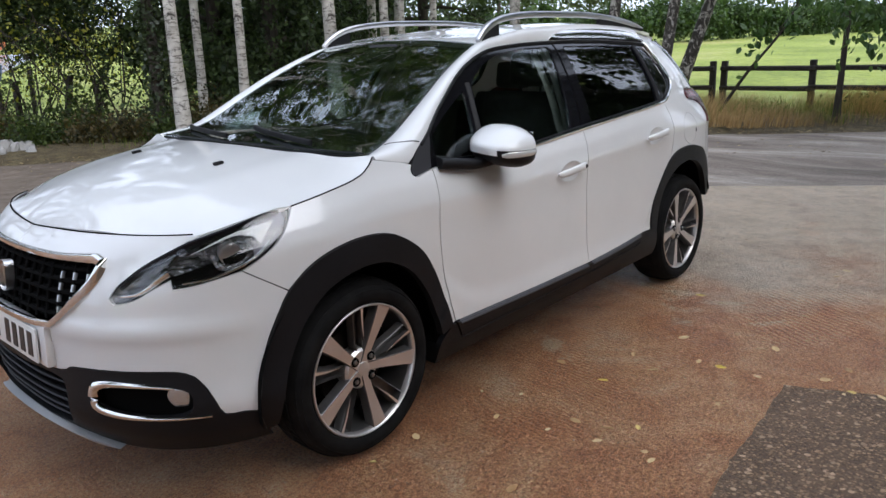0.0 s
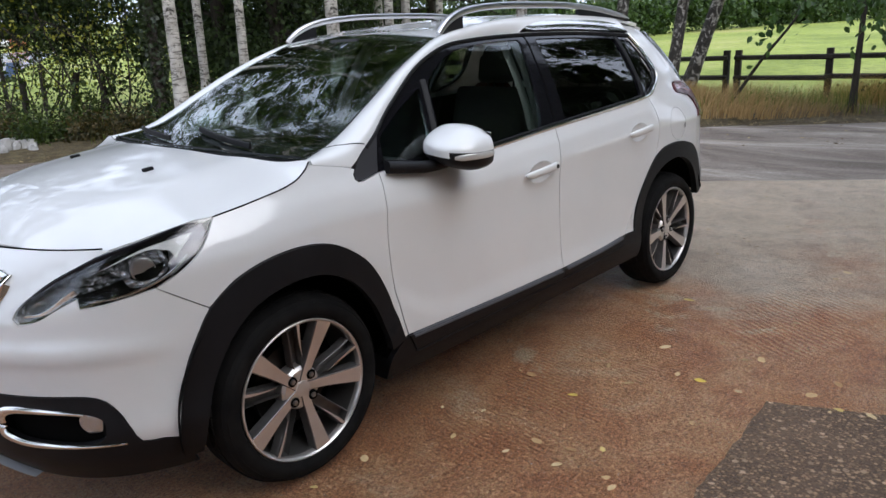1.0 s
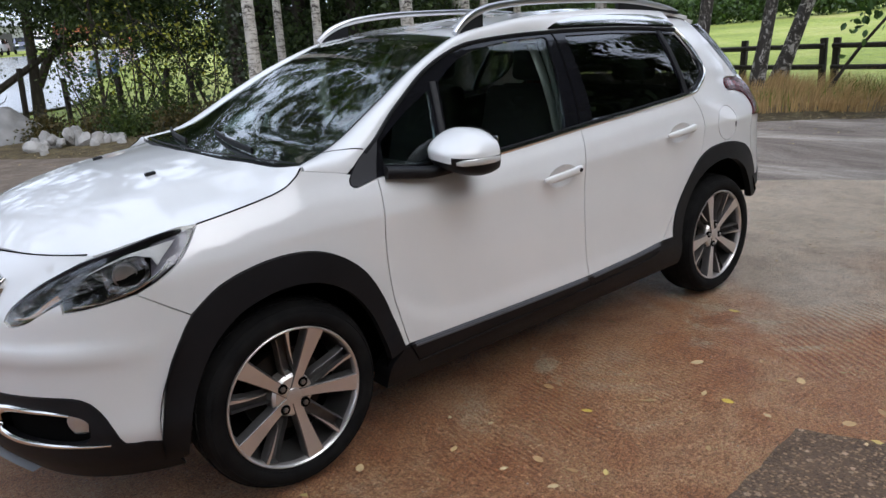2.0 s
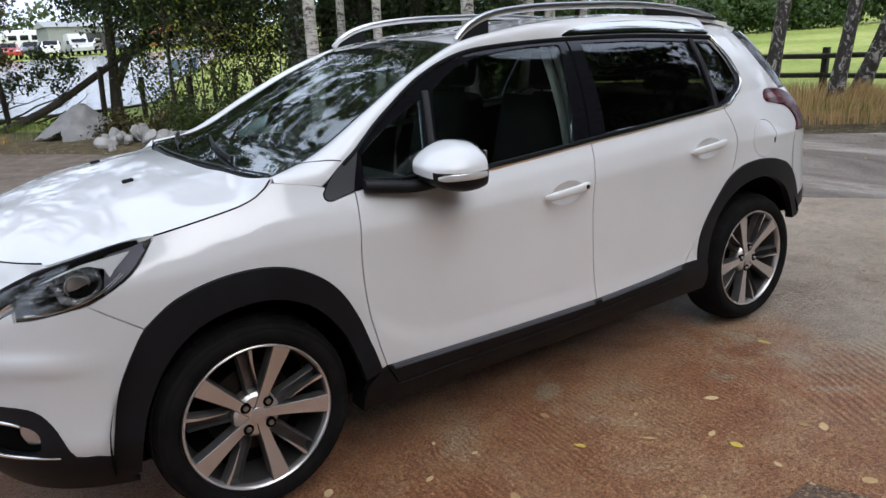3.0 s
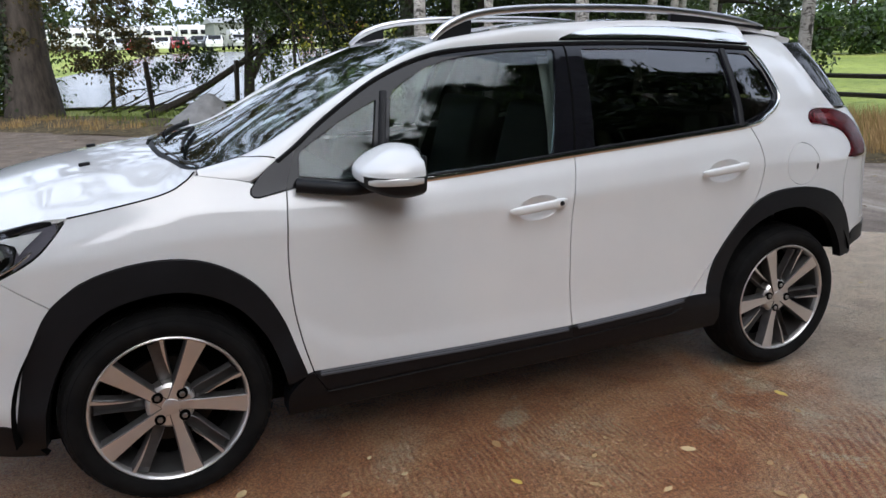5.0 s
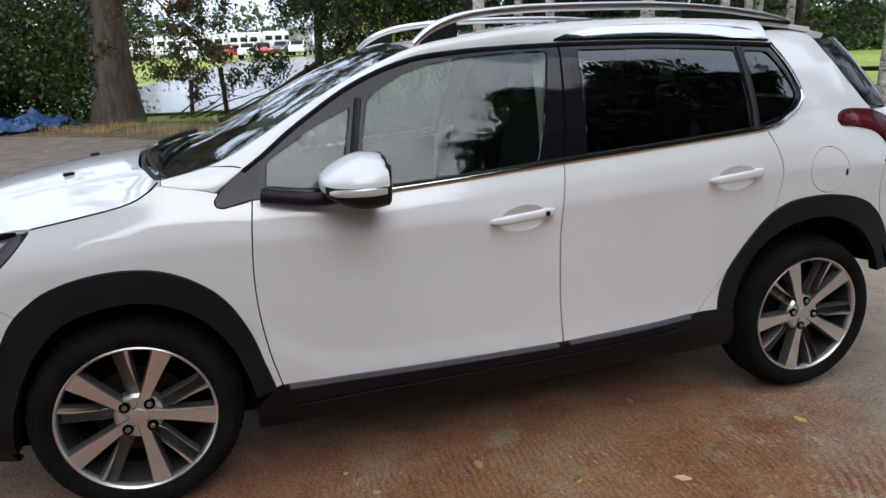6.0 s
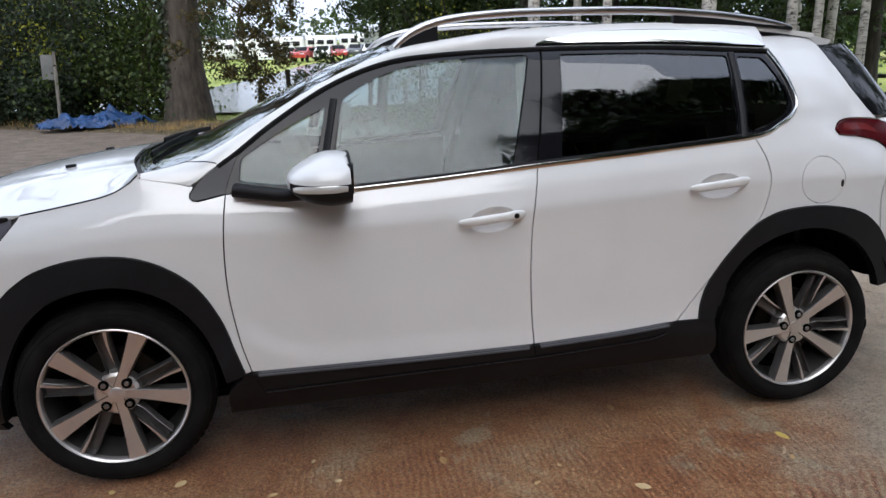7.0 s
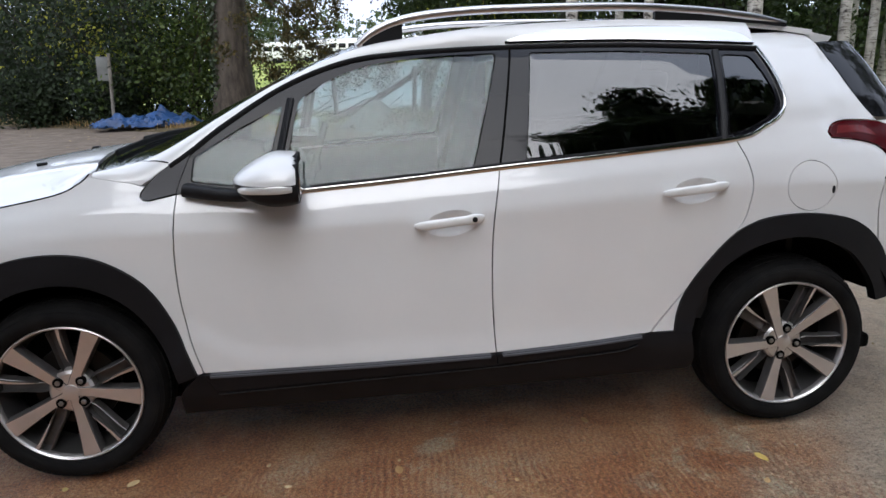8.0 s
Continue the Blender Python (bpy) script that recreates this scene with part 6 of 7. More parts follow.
# hazel with a dark low canopy
tree("hazel", (3.4, 13.9), 6.0, .045, DARK_BARK, L_DARK, "hazel with a low dark canopy over the bushes", 107, (.0, .0), .42, 9, 1.6, .06, 19000, .075, .20, .4, 4,
     skirt=[((0, 0, 2.7), 26, .42), ((.9, .2, 2.6), 26, .42), ((-.7, 0, 2.9), 22, .45), ((.4, 0, 3.4), 30, .5), ((1.5, .4, 3.1), 24, .45)])
# roadside saplings and bushes
SHRUBS = [((3.0, 13.2), (.55, .4, 2.3), L_SHRUB, 900), ((3.7, 13.0), (.6, .4, 2.9), L_YELLOW, 900), ((4.55, 12.6), (.5, .4, 3.3), L_SHRUB, 1000), ((5.1, 12.9), (.5, .4, 3.4), L_YELLOW, 900), ((4.0, 12.2), (.5, .3, 1.0), L_SHRUB, 900),
          ((4.8, 11.4), (.5, .3, .8), L_DARK, 700), ((3.2, 12.0), (.5, .3, .7), L_SHRUB, 600), ((5.9, 18.6), (.8, .5, 2.8), L_YELLOW, 1700), ((5.1, 17.2), (.7, .5, 2.6), L_SHRUB, 1500), ((6.4, 16.0), (.8, .5, 2.9), L_YELLOW, 1600), ((4.4, 17.9), (.5, .4, .8), L_SHRUB, 800)]
for k, (at, size, m, n) in enumerate(SHRUBS):
    shrub("roadside_bush", at, size, m, "thin yellowing hedgerow bush" if m is L_YELLOW else "loose green hedgerow bush", 110 + k, int(n * ((.34 if m is L_YELLOW else .75) if size[2] > 1.5 else .9)), .075, 8, 3, "hedgerow bushes", low=.30 if size[2] > 1.5 else .1)
UNDERGROWTH = [((1.3, 13.1), .30), ((1.9, 12.3), .36), ((2.5, 11.7), .42), ((3.0, 11.2), .46), ((3.55, 10.7), .50), ((4.1, 10.2), .52), ((4.7, 9.75), .55), ((5.2, 9.4), .6), ((3.0, 12.4), .50), ((4.0, 11.5), .55), ((5.2, 10.6), .7), ((2.2, 13.6), .4), ((6.0, 9.9), .8)]
for k, (at, tall) in enumerate(UNDERGROWTH):
    shrub("bramble", at, (.55, .40, tall), L_BROWN if k % 3 else L_SHRUB, "low dark bramble and dead undergrowth on the bank", 160 + k, 1500, .060, 16, 5, "undergrowth on the bank")
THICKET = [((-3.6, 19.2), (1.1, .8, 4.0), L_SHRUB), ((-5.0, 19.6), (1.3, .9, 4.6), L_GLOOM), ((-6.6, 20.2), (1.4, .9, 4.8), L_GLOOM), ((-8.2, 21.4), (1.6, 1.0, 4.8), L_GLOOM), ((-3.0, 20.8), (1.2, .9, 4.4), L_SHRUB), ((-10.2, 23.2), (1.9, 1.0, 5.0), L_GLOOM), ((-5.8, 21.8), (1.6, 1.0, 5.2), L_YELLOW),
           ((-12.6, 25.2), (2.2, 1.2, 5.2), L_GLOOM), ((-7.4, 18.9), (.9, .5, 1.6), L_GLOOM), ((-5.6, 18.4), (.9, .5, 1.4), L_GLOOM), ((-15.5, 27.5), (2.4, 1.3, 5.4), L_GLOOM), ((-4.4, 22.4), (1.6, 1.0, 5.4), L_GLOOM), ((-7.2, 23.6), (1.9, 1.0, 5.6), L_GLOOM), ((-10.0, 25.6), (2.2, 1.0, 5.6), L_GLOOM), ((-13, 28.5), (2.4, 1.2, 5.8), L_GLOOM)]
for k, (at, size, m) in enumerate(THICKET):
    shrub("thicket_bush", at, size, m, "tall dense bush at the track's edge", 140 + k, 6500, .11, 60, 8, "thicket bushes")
# young tree with broad hanging leaves beyond the car's tail
sapling = tree("sapling", (11.75, 1.45), 5.0, .055, DARK_BARK, L_BIG, "young tree with broad hanging leaves", 171, (.02, .0), .5, 7, 1.6, .12, 1300, .115, .20, .3, 3,
               skirt=[((-1.3, -.2, 1.85), 16, .24), ((-1.8, .35, 1.7), 9, .22), ((-.9, -.6, 2.0), 18, .28), ((-1.6, -.9, 1.75), 16, .28), ((-.6, -1.1, 2.2), 16, .3), ((-.3, .2, 2.4), 14, .3)], flat=1.6, halves=True)
for tip in ((-1.9, .4, 1.6), (-1.4, -.3, 1.75), (-1.7, -.95, 1.65)):
    line = spline([(0, 0, 2.3), (tip[0] * .5, tip[1] * .4, 2.25), tip], .15)
    part("bough", mesh("bough", *tube(line, np.linspace(.018, .005, len(line)), 5)), DARK_BARK, sapling)
line = spline([(12.1, 3.55, .10), (11.9, 3.0, .85), (11.6, 2.3, 1.65), (11.5, 2.0, 2.4)], .2)
tagged(part("fallen_branch", mesh("fallen_branch", *tube(line, np.linspace(.035, .012, len(line)), 7)), DARK_BARK), "bare dead branch propped in the verge", "branch")


# ---- grass and litter ----
def blades(name, places, tall, wide, material, label, seed, category="grass"):
    """Many bent grass blades as one mass."""
    rng = np.random.default_rng(seed)
    n = len(places)
    a = rng.uniform(0, 2 * np.pi, n)
    side, lean = np.stack([np.cos(a), np.sin(a), 0 * a], 1), np.stack([-np.sin(a), np.cos(a), 0 * a], 1)
    h = tall * rng.uniform(.45, 1.25, n)[:, None]
    bend = h * rng.uniform(.1, .7, n)[:, None]
    up = np.array((0, 0, 1.0))
    p = np.asarray(places)
    w = wide * rng.uniform(.6, 1.4, n)[:, None]
    v = np.stack([p - side * w, p + side * w, p + side * w * .7 + up * h * .55 + lean * bend * .3, p - side * w * .7 + up * h * .55 + lean * bend * .3, p + up * h * .95 + lean * bend], 1).reshape(-1, 3)
    f = []
    for i in range(n):
        f += [(5 * i, 5 * i + 1, 5 * i + 2, 5 * i + 3), (5 * i + 3, 5 * i + 2, 5 * i + 4)]
    me = bpy.data.meshes.new(name)
    me.from_pydata(v.tolist(), [], f)
    me.update()
    return tagged(part(name, me, material), label, category, kind="stuff")


def along_verge(n, t0, t1, d0, d1, seed, z=.05, tuft=0.0):
    """Places scattered along the verge: t is the share of its length, d the metres past its edge."""
    rng = np.random.default_rng(seed)
    line = spline(VERGE, .3)
    s = np.r_[0, np.cumsum(np.hypot(*np.diff(line, axis=0).T))] / 1.0
    s /= s[-1]
    t, d = rng.uniform(t0, t1, n), rng.uniform(d0, d1, n)
    if tuft:
        c, k = rng.uniform(t0, t1, max(4, n // 40)), rng.uniform(d0, d1, max(4, n // 40))
        i = rng.integers(0, len(c), n)
        t, d = c[i] + rng.normal(0, tuft / 70, n), k[i] + rng.normal(0, tuft, n)
    p = np.stack([np.interp(t, s, line[:, 0]), np.interp(t, s, line[:, 1])], 1) + d[:, None] * np.array((.715, .70))
    return np.concatenate([p, (rise(p[:, 0], p[:, 1]) + z)[:, None]], 1)


blades("dry_grass", along_verge(15000, .22, .40, .15, 3.2, 1), .42, .0045, STRAW, "tall dry straw-coloured verge grass", 1)
blades("dry_grass", along_verge(5000, .575, .95, .0, 1.8, 2, .05, .15), .16, .004, STRAW, "short dry verge grass", 2)
blades("green_grass", along_verge(5000, .16, .40, .5, 4.0, 3, .05, .25), .34, .005, BLADES_GREEN, "tufts of green verge grass and weeds", 3)
blades("green_grass", along_verge(6500, .40, .95, .8, 4.5, 4, .05, .25), .20, .005, BLADES_GREEN, "low green grass under the hedgerow", 4)
rng = np.random.default_rng(9)
weed = along_verge(1500, .14, .30, .1, 2.6, 10, .12, .3)
weed[:, 2] += rng.uniform(0, .3, 1500)
tagged(part("verge_weeds", leaf_mesh("verge_weeds", weed, .08, rng, .2, 1.3), L_SHRUB), "low leafy weeds in the verge", "weeds", kind="stuff")
litter = np.concatenate([along_verge(2600, .15, .95, -.5, .7, 11, .02), along_verge(900, .15, .9, -3.5, -.3, 12, .0)])
litter[2600:, 2] = -.004
lm = leaf_mesh("leaf_litter", litter, .05, rng, .0, 1.4)
co = np.zeros(len(lm.vertices) * 3, np.float32)
lm.vertices.foreach_get("co", co)
co = co.reshape(-1, 4, 3)
co[:, :, 2] = litter[:, None, 2] + (co[:, :, 2] - litter[:, None, 2]) * .25 + .006
lm.vertices.foreach_set("co", co.ravel())
LITTER = leaf_material("fallen_leaf", (.14, .09, .045), (.50, .38, .20), .15, .7)
tagged(part("leaf_litter", lm, LITTER), "brown and pale fallen leaves along the track", "leaves", kind="stuff")


def leaf_shape(seed):
    """A single curled fallen leaf, lying flat."""
    rng = np.random.default_rng(seed)
    pts = [(-.5, 0), (-.28, .20), (.02, .27), (.30, .15), (.5, 0), (.30, -.16), (.0, -.26), (-.28, -.2)]
    curl = rng.uniform(.15, .5)
    v = [(x + rng.normal(0, .03), y * rng.uniform(.8, 1.2), .02 + curl * y * y + .10 * curl * abs(x)) for x, y in pts]
    v += [(x, 0.0, .02 + .10 * curl * abs(x)) for x in (-.2, .2)] + [(-.72, .04, .03), (-.5, .02, .03)]
    f = [(0, 8, 1), (1, 8, 9, 2), (2, 9, 3), (3, 9, 4), (4, 9, 5), (5, 9, 6), (6, 9, 8, 7), (7, 8, 0), (0, 11, 10)]
    return mesh("fallen_leaf", v, f, 60)


FALLEN = Mat("fallen_leaf_on_yard", (.5, .36, .18), .6)
FALLEN.color(FALLEN.mix(.35, FALLEN.ramp(FALLEN.random(), [(0, (.40, .23, .10)), (.3, (.66, .46, .23)), (.75, (.76, .60, .36)), (.94, (.68, .50, .16)), (1, (.70, .50, .08))]), FALLEN.ramp(FALLEN.noise(3.0, 4), [(.3, (.4, .3, .18)), (.7, (.9, .82, .65))]), "MULTIPLY"))
shapes = [leaf_shape(k) for k in range(6)]
# larger leaves near the car, then a looser scatter of small ones
KNOWN = [(.65, -.48), (.75, -.69), (.68, -.6), (1.26, -.5), (1.46, -.72), (1.46, -.88), (1.88, -.64), (2.28, -.4), (2.34, -.26), (1.53, -1.23), (1.55, -1.33), (.13, -.56), (.18, -.08), (-.04, -.08), (1.03, -.38),
         (.61, -.79), (.57, -.62), (1.46, -.62), (4.2, -.14), (4.14, -.27), (3.3, -.78), (3.57, -.16), (3.14, -.76), (2.33, -.81), (1.08, -.14), (1.69, -.45), (1.82, .1), (.49, -.22), (1.81, -.84), (1.77, -.79), (1.6, -1.11), (1.76, -1.16), (.57, -.83)]
rng = np.random.default_rng(31)
spots = [(x, y, rng.uniform(.036, .062)) for x, y in KNOWN]
while len(spots) < 150:
    x, y = rng.uniform(-1.2, 7.0), rng.uniform(-1.7, 3.0)
    if y < 9 - 1.6 * x and not (-.7 < x < 3.2 and -.02 < y < 1.6) and rng.uniform() < .35 + .08 * x:
        spots.append((x, y, rng.uniform(.014, .038)))
for k, (x, y, s) in enumerate(spots):
    ob = part("fallen_leaf", shapes[k % 6], FALLEN.mat)
    on = .006 if (y < -1.05 and x < 1.45 - (y + .995) * .43 and x < 1.6) else .0
    ob.matrix_basis = pose(x, y, on, rng.uniform(-8, 8), rng.uniform(-8, 8), rng.uniform(0, 360)) @ Matrix.Diagonal((s, s, s, 1))
    tagged(ob, "small curled dry leaf lying on the concrete", "leaf", "fallen leaves on the yard")
# loose grit on the concrete
n = 2600
gp = np.stack([rng.uniform(-1.5, 7.0, n), rng.uniform(-1.9, 3.4, n), np.full(n, .001)], 1)
gp = gp[(gp[:, 1] < 8.6 - 1.5 * gp[:, 0]) & ~((gp[:, 0] > -.7) & (gp[:, 0] < 3.3) & (gp[:, 1] > .1) & (gp[:, 1] < 1.5))]
gr = rng.uniform(.0015, .0045, len(gp))[:, None, None] * rng.uniform(.6, 1.2, (len(gp), 6, 1))
octa = np.array([(1, 0, .3), (0, 1, .2), (-1, 0, .3), (0, -1, .2), (0, 0, .9), (0, 0, -.3)])
tri = [(0, 1, 4), (1, 2, 4), (2, 3, 4), (3, 0, 4), (1, 0, 5), (2, 1, 5), (3, 2, 5), (0, 3, 5)]
GRIT = Mat("grit", (.5, .45, .38), .9)
GRIT.color(GRIT.ramp(GRIT.island(), [(0, (.16, .11, .08)), (.5, (.44, .35, .27)), (1, (.70, .63, .55))]))
tagged(part("grit", mesh("grit", (gp[:, None] + gr * octa[None]).reshape(-1, 3), [tuple(6 * i + j for j in f) for i in range(len(gp)) for f in tri], 20), GRIT.mat), "loose pale grit scattered on the concrete", "grit", kind="stuff")

# ---- things along the track ----
TIMBER, GREY_TIMBER = bark("weathered_timber", (.014, .011, .009), (.055, .045, .037), 20, .12), bark("pale_timber", (.10, .09, .075), (.26, .24, .21), 20, .12)


def post(at, tall, wide, lean, label, group, material=TIMBER, sunk=.15):
    bm = bmesh.new()
    box(bm, (wide, wide, tall + sunk), (0, 0, (tall - sunk) / 2), (0, 0, 0), wide * .15)
    ob = part("fence_post", bm, material)
    ob.matrix_basis = pose(*at, float(rise(*at)), lean[0], lean[1], 20)
    return tagged(ob, label, "post", group)


for at, tall, lean in [((.57, 17.3), 1.30, (2, -4)), ((2.6, 17.4), 1.30, (0, 3)), ((3.62, 17.75), 1.0, (0, 0)), ((4.04, 14.96), 1.05, (0, 1)), ((4.75, 14.5), 1.15, (3, 12)), ((5.3, 14.0), .95, (0, -2)), ((-.35, 19.6), 1.0, (4, 2)), ((6.2, 20.2), 1.2, (0, 2))]:
    post(at, tall, .10, lean, "weathered wooden stake in the hedgerow", "hedgerow stakes")
brush = [wander(rng, (-.9 + .3 * k, 18.3, .05), (1, rng.normal(0, .3), rng.uniform(.1, .6)), rng.uniform(1.2, 2.6), 7, .16, .0) for k in range(9)]
pile = thing("brushwood", (0, 18.2, 0), 0, "tangle of bare dead branches at the pond's edge", "branches")
for b in brush:
    part("branch", mesh("branch", *tube(b - np.array((0, 18.2, 0)), np.linspace(.03, .006, len(b)), 5)), DARK_BARK, pile)
# paddock fence: posts, two rails a bay
fence = thing("paddock_fence", (14.8, 3.0, 0), 0, "dark weathered post and rail fence", "fence")
FY = [-7.3, -5.45, -3.6, -1.75, .10, 1.0, 2.72, 4.50, 4.74, 6.4, 8.2, 10.1, 11.9, 13.7, 15.5]
for k, y in enumerate(FY):
    bm = bmesh.new()
    box(bm, (.11, .12, 1.15), (-.08 * (y - 3) / 2, y - 3.0, .42 + (.05 if k == 11 else 0)), (0, rng.normal(0, 1.0), 0), .012)
    part("fence_post", bm, TIMBER, fence)
for a, b in zip(FY, FY[1:]):
    if b - a > .5:
        for z in (.83, .43):
            bm = bmesh.new()
            rod(bm, (-.08 * (a - 3) / 2 - .08, a - 3 - .05, z + rng.normal(0, .012)), (-.08 * (b - 3) / 2 - .08, b - 3 + .05, z + rng.normal(0, .012)), .055, .05, 6)
            part("rail", bm, TIMBER, fence)


def cloth(name, at, size, peaks, material, label, seed, category, fold=.05, n=34):
    """A crumpled sheet thrown over a heap: peaks of (x, y, height, spread)."""
    rng = np.random.default_rng(seed)
    sx, sy = size
    v = []
    for j in range(n):
        for i in range(n):
            x, y = (i / (n - 1) - .5) * 2, (j / (n - 1) - .5) * 2
            r = math.sqrt(x * x + y * y)
            edge = 1 - .12 * math.sin(math.atan2(y, x) * 5 + seed) - .06 * math.sin(math.atan2(y, x) * 11)
            x, y = x * edge, y * edge
            z = max(h * max(0, 1 - math.hypot((x - px) / w, (y - py) / w)) for px, py, h, w in peaks)
            z += fold * (abs(noise.noise((x * 3.0, y * 3.0, seed))) + .5 * abs(noise.noise((x * 8, y * 8, seed + 3)))) * (1.0 if r < 1.0 else .4)
            v.append((x * sx, y * sy, z + .01))
    f = [(j * n + i, j * n + i + 1, (j + 1) * n + i + 1, (j + 1) * n + i) for j in range(n - 1) for i in range(n - 1) if math.hypot((i + .5) / (n - 1) - .5, (j + .5) / (n - 1) - .5) < .5]
    ob = part(name, mesh(name, v, f, 30), material)
    ob.matrix_basis = pose(*at, 0, 0, 20)
    return tagged(ob, label, category)


def sheeting(name, a, b, rough):
    m = Mat(name, a, rough)
    m.color(m.ramp(m.noise(4, 5), [(.3, a), (.7, b)]))
    m.bump(m.noise(30, 4), .3, .01)
    return m.mat


cloth("grey_sheet", (1.55, 12.95, .03), (.85, .60), [(-.1, .1, .66, 1.1), (.45, .0, .30, .7)], sheeting("grey_sheeting", (.15, .148, .145), (.25, .245, .24), .6), "grey plastic sheet thrown over a heap", 3, "sheet", .09)
cloth("blue_tarpaulin", (-4.15, 16.75, .05), (1.25, .70), [(.35, .1, .40, .5), (-.45, .0, .20, .6), (.0, .0, .22, .9), (.75, -.1, .2, .4)], sheeting("blue_sheeting", (.010, .036, .11), (.018, .078, .23), .5), "crumpled blue tarpaulin lying by the track", 5, "tarpaulin", .24, 52)
STONE = sheeting("pale_rubble", (.20, .195, .185), (.40, .39, .375), .85)
heap = thing("rubble_heap", (2.10, 11.15, .02), 0, "heap of broken white rubble at the verge", "rubble")
for k in range(34):
    bm = bmesh.new()
    bmesh.ops.create_icosphere(bm, subdivisions=2, radius=1.0)
    for v in bm.verts:
        v.co *= 1 + .35 * noise.noise(v.co * 1.6 + Vector((k * 3.1, 0, 0)))
    s = rng.uniform(.06, .14)
    x, y = rng.normal(0, .30), rng.normal(0, .18)
    bmesh.ops.transform(bm, verts=bm.verts, matrix=pose(x - .2 * y, y, max(.04, .26 - .45 * math.hypot(x * .7, y)) * rng.uniform(.5, 1), *rng.uniform(0, 360, 3)) @ Matrix.Diagonal((s * 1.4, s, s * .8, 1)))
    me = bpy.data.meshes.new("stone")
    bm.to_mesh(me)
    bm.free()
    me.materials.append(STONE)
    part("stone", me, None, heap)
# leaning white post with a grey board
sign = thing("sign_post", (-4.75, 16.9, .05), 0, "pale leaning post with a weathered grey board", "sign")
bm = bmesh.new()
rod(bm, (-.20, 0, -.2), (-.12, 0, 1.78), .045, .04, 12)
part("pole", bm, GREY_TIMBER, sign, "pale round pole")
bm = bmesh.new()
box(bm, (.30, .03, .58), (-.30, .04, 1.42), (0, 2, 0), .01)
part("board", bm, sheeting("grey_board", (.10, .105, .10), (.17, .175, .165), .6), sign, "weathered grey board")
# fishing stools and bag by the pond
for at, tint, s in (((6.75, 27.2), (.10, .14, .15), .55), ((7.6, 27.6), (.06, .09, .15), .45)):
    kit = thing("folding_stool", (*at, float(rise(*at))), 30, "small folding stool at the pond's edge" if s > .5 else "dull blue bag by the pond", "stool" if s > .5 else "bag")
    bm = bmesh.new()
    box(bm, (s, s * .9, .08), (0, 0, .45), (0, 12, 0), .03)
    box(bm, (.06, s * .9, .5), (s * .5, 0, .70), (0, 18, 0), .02)
    part("seat", bm, sheeting("canvas", tint, tuple(c * 1.5 for c in tint), .8), kit)
    for dx in (-.2, .2):
        bm = bmesh.new()
        rod(bm, (dx * s * 2, -.18, 0), (-dx * s * 2, .18, .46), .015)
        part("leg", bm, DARK_ALLOY, kit)


# ---- far off: parked cars, caravans, sheds, hedges, woods ----
def far_car(at, turn, tint, seed, van=False):
    rng = np.random.default_rng(seed)
    body_mat = Mat("car_paint", tint, .3, .0, Coat_Weight=.8).mat
    c = thing("parked_car", (*at, float(rise(*at)) + .02), turn, ("%s van" if van else "%s car") % {0: "white", 1: "silver", 2: "red", 3: "dark", 4: "orange"}[0 if min(tint) > .6 else 1 if min(tint) > .3 else 4 if tint[1] > .1 and tint[0] > .3 else 2 if tint[0] > .3 else 3] + " parked on the far bank of the pond", "car", "parked cars beyond the pond")
    top = 1.95 if van else 1.45
    prof = [(-2.0, .35), (-2.05, .65), (-1.95, .85), (-1.1, .98), (-.45, top - .06), (.0, top), (1.4, top - .02), (1.85, top - .2 if not van else top - .05), (2.0, .9), (2.02, .4)]
    v = [(x, s * (.80 if z < 1 else .80 - .14 * (z - 1) / .45 * (0 if van else 1)), z) for s in (-1, 1) for x, z in prof]
    n = len(prof)
    f = [tuple(range(n))[::-1], tuple(range(n, 2 * n))] + [(i, (i + 1) % n, n + (i + 1) % n, n + i) for i in range(n)]
    part("body", mesh("body", v, f, 30), body_mat, c)
    for s in (-1, 1):
        bm = bmesh.new()
        box(bm, (2.1 if not van else .8, .02, .32), (.55 if not van else -.25, s * .745 if not van else s * .80, 1.16), (0, 0, 0), .05)
        part("side_window", bm, GLOSS, c)
        for x in (-1.25, 1.25):
            bm = bmesh.new()
            rod(bm, (x, s * .66, .32), (x, s * .82, .32), .32, .32, 18)
            part("wheel", bm, RUBBER, c)
        bm = bmesh.new()
        box(bm, (.10, .35, .14), (-1.98, s * .55, .72), (0, 0, 0), .03)
        part("headlight", bm, SILVER_PLASTIC, c)
    bm = bmesh.new()
    box(bm, (.02, 1.2, .60 if not van else .75), (-.80, 0, 1.22 if not van else 1.4), (0, 47, 0), .01)
    part("windscreen", bm, GLOSS, c)


